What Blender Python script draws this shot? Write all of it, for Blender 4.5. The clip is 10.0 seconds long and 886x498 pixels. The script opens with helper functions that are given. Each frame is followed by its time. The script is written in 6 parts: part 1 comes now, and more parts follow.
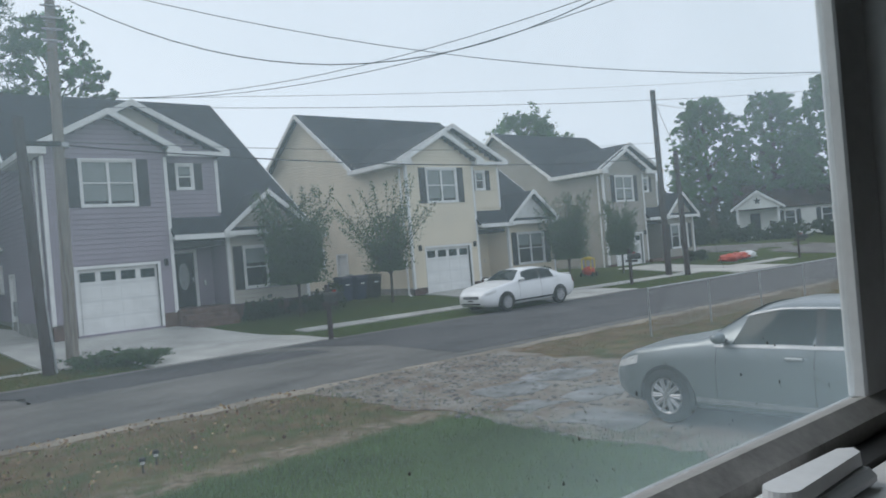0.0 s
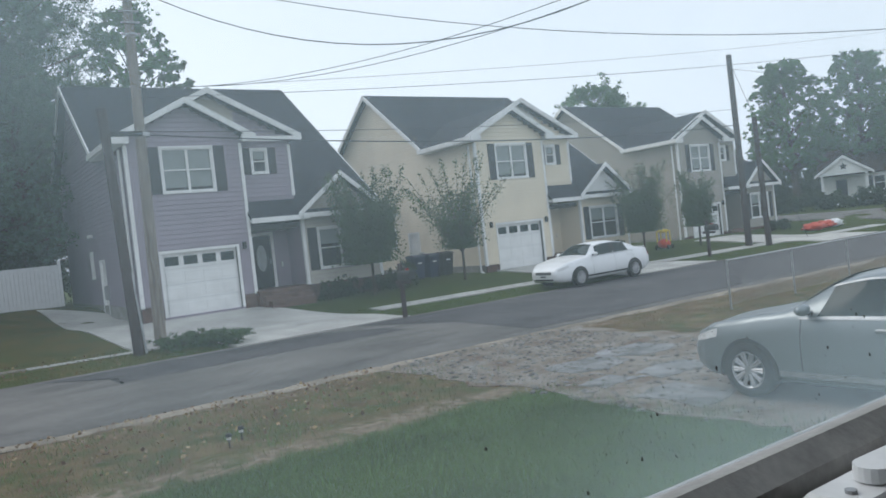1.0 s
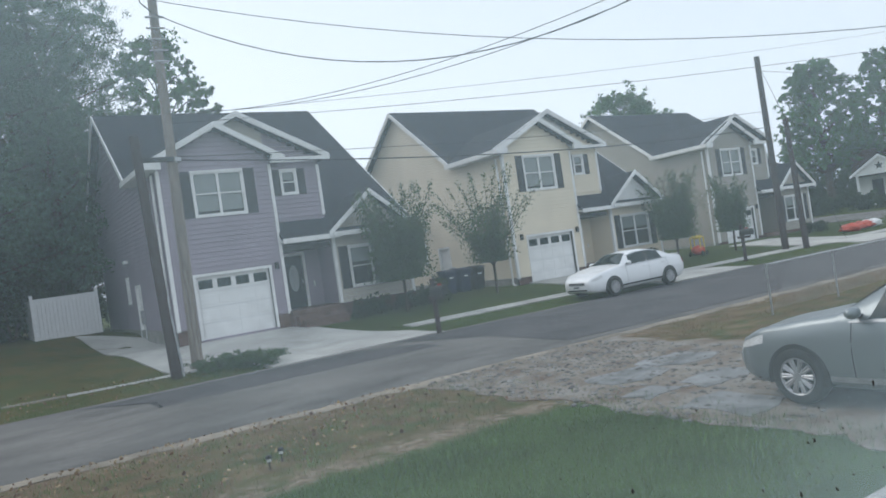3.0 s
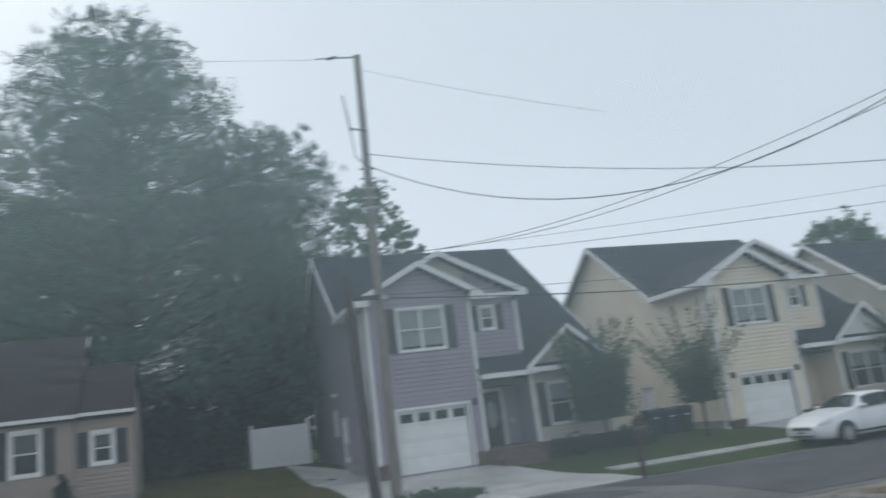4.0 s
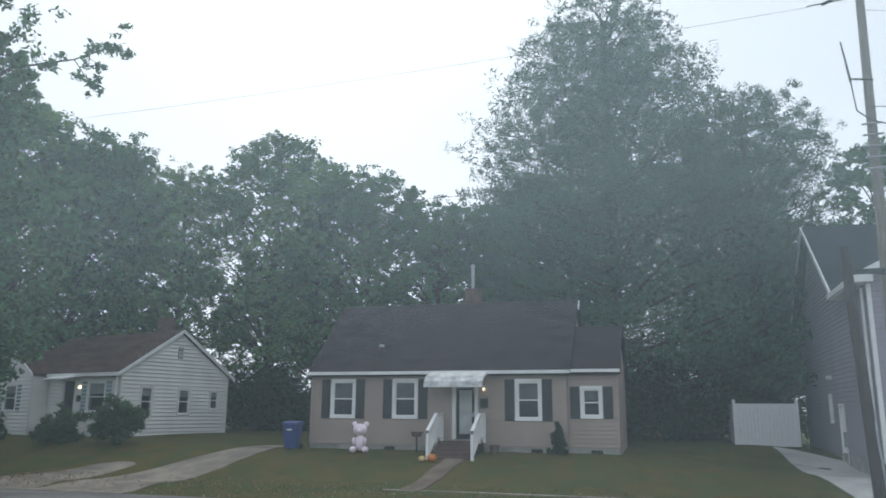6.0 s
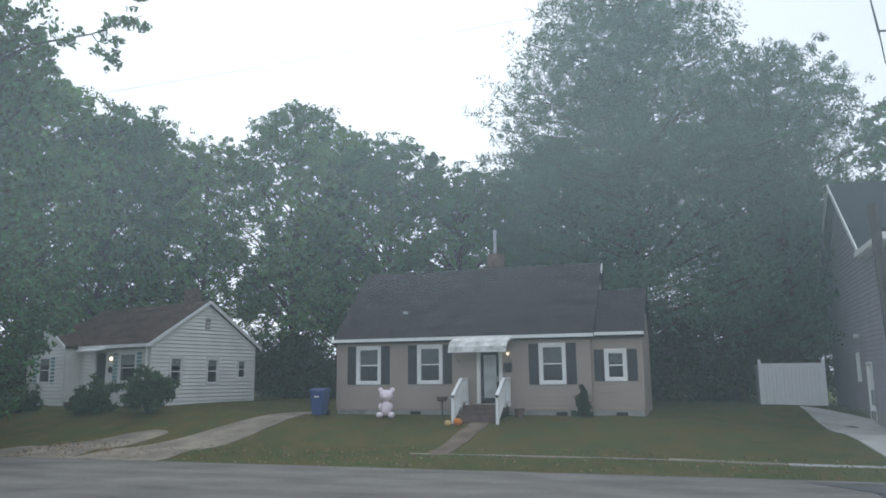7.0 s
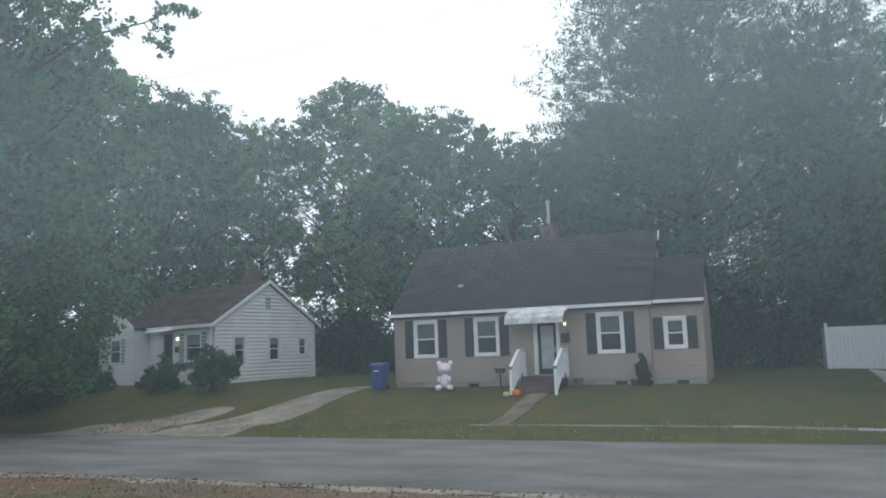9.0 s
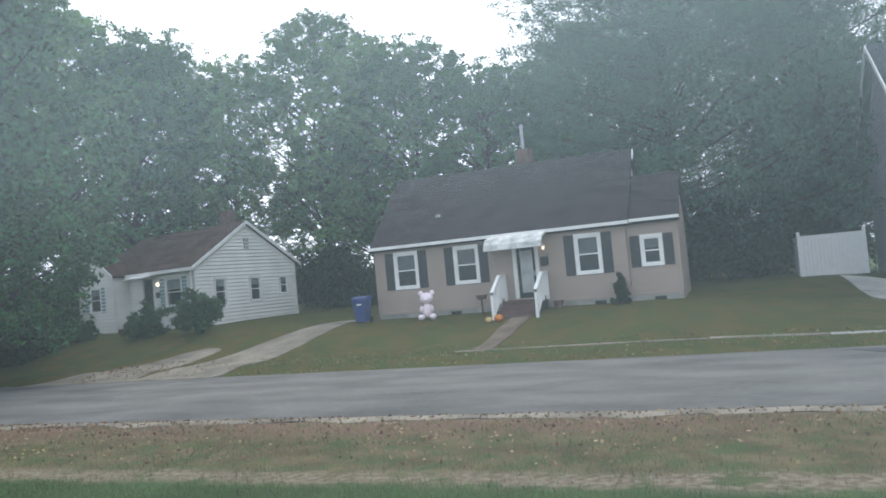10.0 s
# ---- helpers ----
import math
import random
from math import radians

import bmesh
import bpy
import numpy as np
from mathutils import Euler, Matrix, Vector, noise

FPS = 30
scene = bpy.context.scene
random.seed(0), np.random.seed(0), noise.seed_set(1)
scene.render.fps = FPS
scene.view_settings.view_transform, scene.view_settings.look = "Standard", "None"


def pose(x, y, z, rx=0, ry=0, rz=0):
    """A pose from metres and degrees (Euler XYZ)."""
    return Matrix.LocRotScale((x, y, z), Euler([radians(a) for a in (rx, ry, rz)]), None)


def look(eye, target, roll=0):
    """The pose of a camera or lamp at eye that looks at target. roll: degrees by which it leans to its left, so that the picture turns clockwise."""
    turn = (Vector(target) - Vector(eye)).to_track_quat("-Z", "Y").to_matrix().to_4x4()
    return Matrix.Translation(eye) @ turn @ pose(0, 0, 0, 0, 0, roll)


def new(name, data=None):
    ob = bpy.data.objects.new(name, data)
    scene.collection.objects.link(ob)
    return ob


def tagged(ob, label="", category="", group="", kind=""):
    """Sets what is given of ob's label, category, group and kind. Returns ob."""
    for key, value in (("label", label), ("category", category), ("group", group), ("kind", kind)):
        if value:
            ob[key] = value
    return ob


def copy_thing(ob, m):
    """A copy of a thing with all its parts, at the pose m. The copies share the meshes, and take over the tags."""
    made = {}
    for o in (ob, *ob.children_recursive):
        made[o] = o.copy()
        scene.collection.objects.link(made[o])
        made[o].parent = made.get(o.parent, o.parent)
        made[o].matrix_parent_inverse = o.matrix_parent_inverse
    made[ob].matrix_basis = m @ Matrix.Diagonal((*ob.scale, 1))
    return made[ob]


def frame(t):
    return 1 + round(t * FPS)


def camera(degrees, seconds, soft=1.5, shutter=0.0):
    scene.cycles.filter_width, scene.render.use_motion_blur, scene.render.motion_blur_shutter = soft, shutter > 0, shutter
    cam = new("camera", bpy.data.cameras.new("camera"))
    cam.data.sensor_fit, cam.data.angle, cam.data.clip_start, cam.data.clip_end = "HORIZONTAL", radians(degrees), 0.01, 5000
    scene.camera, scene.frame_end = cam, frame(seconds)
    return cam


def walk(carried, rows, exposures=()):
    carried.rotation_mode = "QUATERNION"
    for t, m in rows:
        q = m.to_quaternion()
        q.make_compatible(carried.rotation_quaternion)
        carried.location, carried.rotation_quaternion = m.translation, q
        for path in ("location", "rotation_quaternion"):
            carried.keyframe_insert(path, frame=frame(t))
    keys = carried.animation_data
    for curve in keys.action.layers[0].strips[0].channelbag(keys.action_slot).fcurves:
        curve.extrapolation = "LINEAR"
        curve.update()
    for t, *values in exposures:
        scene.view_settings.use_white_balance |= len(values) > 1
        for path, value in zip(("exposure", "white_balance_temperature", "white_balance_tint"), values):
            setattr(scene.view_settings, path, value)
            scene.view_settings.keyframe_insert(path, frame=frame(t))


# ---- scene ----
cam = camera(60.29, 10.0, soft=1.6, shutter=0.2)
PATH = [
    (0.0, pose(0.0, 0.0, 2.4, 90.08, 4.85, -39.94)),
    (0.5, pose(0.0, 0.0, 2.4, 88.17, 5.04, -36.63)),
    (1.0, pose(0.0, 0.0, 2.4, 88.88, 6.31, -34.58)),
    (1.5, pose(0.0, 0.0, 2.4, 87.82, 7.41, -32.35)),
    (2.0, pose(0.0, 0.0, 2.4, 86.80, 7.89, -30.82)),
    (2.2, pose(0.0, 0.0, 2.4, 85.92, 8.10, -30.28)),
    (3.3, pose(0.0, 0.15, 2.4, 91.45, 8.40, -32.84)),
    (3.5, pose(0.0, 0.15, 2.4, 91.93, 8.62, -32.69)),
    (3.6, pose(0.0, 0.15, 2.4, 94.20, 9.33, -32.03)),
    (3.7, pose(0.0, 0.15, 2.4, 96.88, 10.86, -30.47)),
    (3.8, pose(0.0, 0.15, 2.4, 99.87, 10.67, -26.28)),
    (3.9, pose(0.0, 0.15, 2.4, 101.30, 9.24, -22.60)),
    (4.0, pose(0.0, 0.15, 2.4, 102.40, 7.17, -17.62)),
    (4.1, pose(0.0, 0.15, 2.4, 101.74, 7.17, -11.66)),
    (4.2, pose(0.0, 0.15, 2.4, 101.45, 5.94, -7.02)),
    (4.3, pose(0.0, 0.15, 2.4, 101.31, 4.71, -3.75)),
    (4.5, pose(0.0, 0.15, 2.4, 102.63, 4.34, 0.35)),
    (5.0, pose(0.0, 0.15, 2.4, 103.46, 2.71, 4.83)),
    (5.5, pose(0.0, 0.15, 2.4, 102.86, 0.07, 10.49)),
    (6.0, pose(0.0, 0.15, 2.4, 102.16, -0.38, 16.62)),
    (6.2, pose(0.0, 0.15, 2.4, 102.18, -0.03, 18.09)),
    (7.5, pose(0.0, 0.15, 2.4, 98.47, 0.94, 18.77)),
    (8.0, pose(0.0, 0.15, 2.4, 98.73, 1.26, 20.09)),
    (8.5, pose(0.0, 0.15, 2.4, 99.15, 0.51, 21.09)),
    (9.0, pose(0.0, 0.15, 2.4, 97.71, 1.94, 22.71)),
    (9.5, pose(0.0, 0.15, 2.4, 92.68, 6.18, 24.72)),
    (10.0, pose(0.0, 0.15, 2.4, 92.38, 5.22, 21.29)),
]
walk(cam, PATH, exposures=[(0.0, -0.24), (0.5, -0.15), (2.0, 0.04), (3.5, -0.17), (4.0, -0.4), (5.0, -0.36), (6.0, -0.15), (7.5, -0.02), (8.0, 0.02), (9.0, 0.0), (9.5, 0.2), (10.0, 0.45)])

# ---- light: overcast sky, brightest beyond the wood, with a faint wide sun there ----
world = bpy.data.worlds.new("overcast_sky")
scene.world = world
world.use_nodes = True
wn = world.node_tree.nodes
wl = world.node_tree.links
sky = wn.new("ShaderNodeTexSky")
sky.sky_type = "NISHITA"
sky.sun_disc = False
sky.dust_density = 3.0
sky.sun_elevation = radians(45)
sky.sun_rotation = radians(335)
hsv = wn.new("ShaderNodeHueSaturation")
hsv.inputs["Saturation"].default_value = 0.12
cloud = wn.new("ShaderNodeMix")
cloud.data_type = "RGBA"
cloud.inputs["Factor"].default_value = 0.66
cloud.inputs["B"].default_value = (7.4, 8.5, 9.9, 1)
wl.new(sky.outputs["Color"], hsv.inputs["Color"])
wl.new(hsv.outputs["Color"], cloud.inputs["A"])
wl.new(cloud.outputs["Result"], wn["Background"].inputs["Color"])
wn["Background"].inputs["Strength"].default_value = 0.148

sun_data = bpy.data.lights.new("sun", "SUN")
sun_data.energy = 0.9
sun_data.angle = radians(30)
sun_data.color = (1.0, 0.96, 0.9)
sun = new("sun", sun_data)
sun.matrix_world = look((-20, 43, 47), (0, 0, 0))


# ---- materials ----
def mat(name, base, rough=0.7, metal=0.0, vary=0.12, scale=6.0, fine=60.0, bump=0.15, second=None, spec=0.4, obj_random=0.0, stretch=(1, 1, 1), island=0.0):
    """A surface with variation at two scales (stains, grain) and fine relief."""
    m = bpy.data.materials.new(name)
    m.use_nodes = True
    n, l = m.node_tree.nodes, m.node_tree.links
    b = n["Principled BSDF"]
    b.inputs["Roughness"].default_value = rough
    b.inputs["Metallic"].default_value = metal
    b.inputs["Specular IOR Level"].default_value = spec
    tc = n.new("ShaderNodeTexCoord")
    mp = n.new("ShaderNodeMapping")
    mp.inputs["Scale"].default_value = stretch
    l.new(tc.outputs["Object"], mp.inputs["Vector"])
    big = n.new("ShaderNodeTexNoise")
    big.inputs["Scale"].default_value = scale
    big.inputs["Detail"].default_value = 5
    small = n.new("ShaderNodeTexNoise")
    small.inputs["Scale"].default_value = fine
    small.inputs["Detail"].default_value = 3
    l.new(mp.outputs["Vector"], big.inputs["Vector"])
    l.new(mp.outputs["Vector"], small.inputs["Vector"])
    ramp = n.new("ShaderNodeMix")
    ramp.data_type = "RGBA"
    dark = second or tuple(c * (1 - 2 * vary) for c in base)
    light = tuple(min(1, c * (1 + vary)) for c in base)
    ramp.inputs["A"].default_value = (*dark, 1)
    ramp.inputs["B"].default_value = (*light, 1)
    mr = n.new("ShaderNodeMapRange")
    mr.inputs["From Min"].default_value = 0.32
    mr.inputs["From Max"].default_value = 0.66
    l.new(big.outputs["Fac"], mr.inputs["Value"])
    l.new(mr.outputs["Result"], ramp.inputs["Factor"])
    grain = n.new("ShaderNodeMix")
    grain.data_type = "RGBA"
    grain.blend_type = "MULTIPLY"
    grain.inputs["Factor"].default_value = min(1, vary * 2.5)
    l.new(ramp.outputs["Result"], grain.inputs["A"])
    gr = n.new("ShaderNodeMapRange")
    gr.inputs["From Min"].default_value = 0.25
    gr.inputs["From Max"].default_value = 0.75
    gr.inputs["To Min"].default_value = 0.55
    gr.inputs["To Max"].default_value = 1.3
    l.new(small.outputs["Fac"], gr.inputs["Value"])
    l.new(gr.outputs["Result"], grain.inputs["B"])
    out = grain.outputs["Result"]
    if obj_random or island:
        inf = n.new("ShaderNodeNewGeometry") if island else n.new("ShaderNodeObjectInfo")
        src = inf.outputs["Random Per Island"] if island else inf.outputs["Random"]
        amt = island or obj_random
        h = n.new("ShaderNodeHueSaturation")
        v = n.new("ShaderNodeMapRange")
        v.inputs["To Min"].default_value = 1 - amt
        v.inputs["To Max"].default_value = 1 + amt
        hu = n.new("ShaderNodeMapRange")
        hu.inputs["To Min"].default_value = 0.5 - amt * 0.06
        hu.inputs["To Max"].default_value = 0.5 + amt * 0.06
        l.new(src, v.inputs["Value"])
        l.new(src, hu.inputs["Value"])
        l.new(v.outputs["Result"], h.inputs["Value"])
        l.new(hu.outputs["Result"], h.inputs["Hue"])
        l.new(out, h.inputs["Color"])
        out = h.outputs["Color"]
    l.new(out, b.inputs["Base Color"])
    if bump:
        bp = n.new("ShaderNodeBump")
        bp.inputs["Strength"].default_value = bump
        bp.inputs["Distance"].default_value = 0.02
        l.new(small.outputs["Fac"], bp.inputs["Height"])
        l.new(bp.outputs["Normal"], b.inputs["Normal"])
    return m


def leaf_mat(name, base, island=0.45, through_light=0.35):
    """Leaves: diffuse with light passing through, each leaf its own shade."""
    m = mat(name, base, rough=0.55, vary=0.15, scale=0.35, fine=5, bump=0, island=island, spec=0.35)
    n, l = m.node_tree.nodes, m.node_tree.links
    b = n["Principled BSDF"]
    tr = n.new("ShaderNodeBsdfTranslucent")
    mx = n.new("ShaderNodeMixShader")
    mx.inputs["Fac"].default_value = through_light
    src = b.inputs["Base Color"].links[0].from_socket
    l.new(src, tr.inputs["Color"])
    l.new(b.outputs["BSDF"], mx.inputs[1])
    l.new(tr.outputs["BSDF"], mx.inputs[2])
    l.new(mx.outputs["Shader"], n["Material Output"].inputs["Surface"])
    return m


def ground_mat():
    """Lawn that thins to dry grass and bare soil towards the near road edge."""
    m = bpy.data.materials.new("lawn_soil")
    m.use_nodes = True
    n, l = m.node_tree.nodes, m.node_tree.links
    b = n["Principled BSDF"]
    b.inputs["Roughness"].default_value = 0.95
    b.inputs["Specular IOR Level"].default_value = 0.1
    tc = n.new("ShaderNodeTexCoord")
    sep = n.new("ShaderNodeSeparateXYZ")
    l.new(tc.outputs["Object"], sep.inputs["Vector"])

    def noise_node(scale, detail=5):
        q = n.new("ShaderNodeTexNoise")
        q.inputs["Scale"].default_value = scale
        q.inputs["Detail"].default_value = detail
        l.new(tc.outputs["Object"], q.inputs["Vector"])
        return q.outputs["Fac"]

    def ramp_of(value, a, z, lo=0.0, hi=1.0):
        q = n.new("ShaderNodeMapRange")
        q.interpolation_type = "SMOOTHSTEP"
        for k, w in (("From Min", a), ("From Max", z), ("To Min", lo), ("To Max", hi)):
            q.inputs[k].default_value = w
        l.new(value, q.inputs["Value"])
        return q.outputs["Result"]

    def mixc(f, a, c):
        q = n.new("ShaderNodeMix")
        q.data_type = "RGBA"
        for k, w in (("Factor", f), ("A", a), ("B", c)):
            if isinstance(w, tuple):
                q.inputs[k].default_value = (*w, 1)
            else:
                l.new(w, q.inputs[k])
        return q.outputs["Result"]

    def math2(op, a, c):
        q = n.new("ShaderNodeMath")
        q.operation = op
        for i, w in enumerate((a, c)):
            if isinstance(w, (int, float)):
                q.inputs[i].default_value = w
            else:
                l.new(w, q.inputs[i])
        return q.outputs["Value"]

    green = mixc(ramp_of(noise_node(0.7), 0.35, 0.65), (0.03, 0.06, 0.013), (0.052, 0.098, 0.023))
    green = mixc(ramp_of(noise_node(28, 3), 0.3, 0.7), (0.04, 0.06, 0.02), green)
    dry = mixc(ramp_of(noise_node(1.6), 0.35, 0.65), (0.1, 0.066, 0.038), (0.165, 0.118, 0.068))
    soil = mixc(ramp_of(noise_node(9, 4), 0.35, 0.65), (0.13, 0.095, 0.065), (0.24, 0.19, 0.14))
    wob = math2("MULTIPLY", math2("SUBTRACT", noise_node(0.45), 0.5), 1.6)
    yy = math2("ADD", sep.outputs["Y"], wob)
    # the thin, half dry verge between the lawn and the street
    verge = math2("MULTIPLY", ramp_of(yy, 8.5, 9.4), ramp_of(sep.outputs["Y"], 14.0, 15.0, 1.0, 0.0))
    verge = math2("MULTIPLY", verge, ramp_of(noise_node(1.9), 0.3, 0.62, 0.25, 0.85))
    col = mixc(verge, green, dry)
    # brown litter along the street
    litter = math2("MULTIPLY", ramp_of(yy, 10.6, 11.9), ramp_of(sep.outputs["Y"], 13.5, 14.0, 1.0, 0.0))
    litter = math2("MULTIPLY", litter, ramp_of(noise_node(3.3), 0.3, 0.56, 0.35, 1.0))
    litter = math2("MULTIPLY", litter, ramp_of(sep.outputs["X"], 2.0, -3.0, 0.35, 1.0))
    col = mixc(litter, col, (0.16, 0.098, 0.07))
    # a trodden strip between lawn and verge
    slant = math2("ADD", sep.outputs["Y"], math2("MULTIPLY", wob, 0.35))
    strip = math2("MULTIPLY", ramp_of(slant, 8.3, 8.75), ramp_of(slant, 8.95, 9.35, 1.0, 0.0))
    strip = math2("MULTIPLY", strip, ramp_of(noise_node(2.2), 0.34, 0.52, 0.1, 0.9))
    strip = math2("MULTIPLY", strip, ramp_of(sep.outputs["X"], 8.0, 9.0, 1.0, 0.0))
    col = mixc(strip, col, soil)
    # bare soil right at the road's edge
    edge = math2("MULTIPLY", ramp_of(yy, 11.9, 12.6), ramp_of(sep.outputs["Y"], 13.5, 14.0, 1.0, 0.0))
    edge = math2("MULTIPLY", edge, ramp_of(noise_node(4.0), 0.42, 0.6))
    col = mixc(edge, col, soil)
    far_dry = math2("MULTIPLY", ramp_of(sep.outputs["Y"], 19.5, 20.0), ramp_of(noise_node(1.2), 0.34, 0.64, 0.4, 0.95))
    far_dry = math2("MULTIPLY", far_dry, ramp_of(sep.outputs["X"], 8.0, 3.0, 0.3, 1.0))
    col = mixc(far_dry, col, (0.1, 0.078, 0.024))
    l.new(col, b.inputs["Base Color"])
    bp = n.new("ShaderNodeBump")
    bp.inputs["Strength"].default_value = 0.6
    bp.inputs["Distance"].default_value = 0.03
    l.new(noise_node(35, 4), bp.inputs["Height"])
    l.new(bp.outputs["Normal"], b.inputs["Normal"])
    return m


def glass_mat(name, tint=(0.03, 0.035, 0.04)):
    m = bpy.data.materials.new(name)
    m.use_nodes = True
    b = m.node_tree.nodes["Principled BSDF"]
    b.inputs["Base Color"].default_value = (*tint, 1)
    b.inputs["Roughness"].default_value = 0.04
    b.inputs["Specular IOR Level"].default_value = 0.6
    b.inputs["Alpha"].default_value = 0.3
    return m


def dirt_bloom_glass():
    """Clear pane with a film of dust and condensation that scatters a little daylight; its masks also paint in sky
    bloom.
    """
    m = bpy.data.materials.new("hazy_window_glass")
    m.use_nodes = True
    n, l = m.node_tree.nodes, m.node_tree.links
    n.remove(n["Principled BSDF"])
    clear = n.new("ShaderNodeBsdfTransparent")
    film = n.new("ShaderNodeBsdfTranslucent")
    film.inputs["Color"].default_value = (0.72, 0.9, 1.0, 1)
    mx = n.new("ShaderNodeMixShader")
    tc = n.new("ShaderNodeTexCoord")
    no = n.new("ShaderNodeTexNoise")
    no.inputs["Scale"].default_value = 2.2
    no.inputs["Detail"].default_value = 3
    l.new(tc.outputs["Object"], no.inputs["Vector"])
    base = n.new("ShaderNodeMapRange")
    for k, w in (("From Min", 0.3), ("From Max", 0.7), ("To Min", 0.08), ("To Max", 0.125)):
        base.inputs[k].default_value = w
    l.new(no.outputs["Fac"], base.inputs["Value"])
    # condensation gathers in the lower right corner of the pane
    sep = n.new("ShaderNodeSeparateXYZ")
    l.new(tc.outputs["Object"], sep.inputs["Vector"])
    lowz = n.new("ShaderNodeMapRange")
    lowz.interpolation_type = "SMOOTHSTEP"
    for k, w in (("From Min", 2.33), ("From Max", 2.13), ("To Min", 0.0), ("To Max", 1.0)):
        lowz.inputs[k].default_value = w
    l.new(sep.outputs["Z"], lowz.inputs["Value"])
    rx = n.new("ShaderNodeMapRange")
    rx.interpolation_type = "SMOOTHSTEP"
    for k, w in (("From Min", 0.2), ("From Max", 0.9), ("To Min", 0.0), ("To Max", 0.115)):
        rx.inputs[k].default_value = w
    l.new(sep.outputs["X"], rx.inputs["Value"])
    mul = n.new("ShaderNodeMath")
    mul.operation = "MULTIPLY"
    l.new(lowz.outputs["Result"], mul.inputs[0])
    l.new(rx.outputs["Result"], mul.inputs[1])
    add = n.new("ShaderNodeMath")
    l.new(mul.outputs["Value"], add.inputs[0])
    # sky bloom painted in: the film thickens towards the top of the pane
    up = n.new("ShaderNodeMapRange")
    for k, w in (("From Min", 2.34), ("From Max", 2.56), ("To Min", 0.55), ("To Max", 1.45)):
        up.inputs[k].default_value = w
    l.new(sep.outputs["Z"], up.inputs["Value"])
    thick = n.new("ShaderNodeMath")
    thick.operation = "MULTIPLY"
    l.new(base.outputs["Result"], thick.inputs[0])
    l.new(up.outputs["Result"], thick.inputs[1])
    # bloom painted weaker low on the left, to keep that view dark
    right_haze = n.new("ShaderNodeMapRange")
    right_haze.interpolation_type = "SMOOTHSTEP"
    for k, w in (("From Min", 0.03), ("From Max", 0.12), ("To Min", 0.0), ("To Max", 1.0)):
        right_haze.inputs[k].default_value = w
    l.new(sep.outputs["X"], right_haze.inputs["Value"])
    high = n.new("ShaderNodeMapRange")
    high.interpolation_type = "SMOOTHSTEP"
    for k, w in (("From Min", 2.41), ("From Max", 2.52), ("To Min", 0.0), ("To Max", 1.0)):
        high.inputs[k].default_value = w
    l.new(sep.outputs["Z"], high.inputs["Value"])
    edge = n.new("ShaderNodeMath")
    edge.operation = "MAXIMUM"
    l.new(right_haze.outputs["Result"], edge.inputs[0])
    l.new(high.outputs["Result"], edge.inputs[1])
    keep = n.new("ShaderNodeMapRange")
    keep.inputs["To Min"].default_value = 0.62
    keep.inputs["To Max"].default_value = 1.08
    l.new(edge.outputs["Value"], keep.inputs["Value"])
    hazed = n.new("ShaderNodeMath")
    hazed.operation = "MULTIPLY"
    l.new(thick.outputs["Value"], hazed.inputs[0])
    l.new(keep.outputs["Result"], hazed.inputs[1])
    # painted haze fades again towards the far left, darkening the view there
    left = n.new("ShaderNodeMapRange")
    for k, w in (("From Min", -0.45), ("From Max", -0.1), ("To Min", 0.65), ("To Max", 1.0)):
        left.inputs[k].default_value = w
    l.new(sep.outputs["X"], left.inputs["Value"])
    thin = n.new("ShaderNodeMath")
    thin.operation = "MULTIPLY"
    l.new(hazed.outputs["Value"], thin.inputs[0])
    l.new(left.outputs["Result"], thin.inputs[1])
    l.new(thin.outputs["Value"], add.inputs[1])
    l.new(add.outputs["Value"], mx.inputs["Fac"])
    l.new(clear.outputs["BSDF"], mx.inputs[1])
    l.new(film.outputs["BSDF"], mx.inputs[2])
    l.new(mx.outputs["Shader"], n["Material Output"].inputs["Surface"])
    return m


def lamp_mat(name, color, power):
    m = bpy.data.materials.new(name)
    m.use_nodes = True
    b = m.node_tree.nodes["Principled BSDF"]
    b.inputs["Base Color"].default_value = (*color, 1)
    b.inputs["Emission Color"].default_value = (*color, 1)
    b.inputs["Emission Strength"].default_value = power
    return m


M_GROUND = ground_mat()
M_ROAD = mat("asphalt", (0.14, 0.132, 0.124), 0.9, vary=0.17, scale=0.8, fine=14, bump=0.4, stretch=(0.5, 1.2, 1))
M_PATCH = mat("new_asphalt", (0.07, 0.068, 0.072), 0.9, vary=0.16, scale=0.6, fine=50, bump=0.4)
M_CONC = mat("concrete", (0.46, 0.45, 0.42), 0.85, vary=0.12, scale=0.7, fine=30, bump=0.2)
M_OLDCONC = mat("old_concrete", (0.24, 0.205, 0.16), 0.9, vary=0.2, scale=1.0, fine=25, bump=0.3)
M_PATH = mat("trodden_path", (0.17, 0.125, 0.09), 0.95, vary=0.2, scale=1.6, fine=30, bump=0.3)
M_GRAVEL = mat("gravel", (0.18, 0.165, 0.145), 0.95, vary=0.25, scale=1.5, fine=22, bump=0.5, second=(0.12, 0.083, 0.055))
M_SLAB = mat("worn_slab", (0.205, 0.21, 0.21), 0.9, vary=0.25, scale=1.6, fine=40, bump=0.4)
M_SID_GREY = mat("grey_siding", (0.3, 0.26, 0.31), 0.6, vary=0.05, scale=0.8, fine=40, bump=0.05)
M_SID_CREAM = mat("cream_siding", (0.75, 0.665, 0.52), 0.6, vary=0.04, scale=0.8, fine=40, bump=0.05)
M_SID_PALE = mat("pale_beige_siding", (0.46, 0.43, 0.37), 0.6, vary=0.04, scale=0.8, fine=40, bump=0.05)
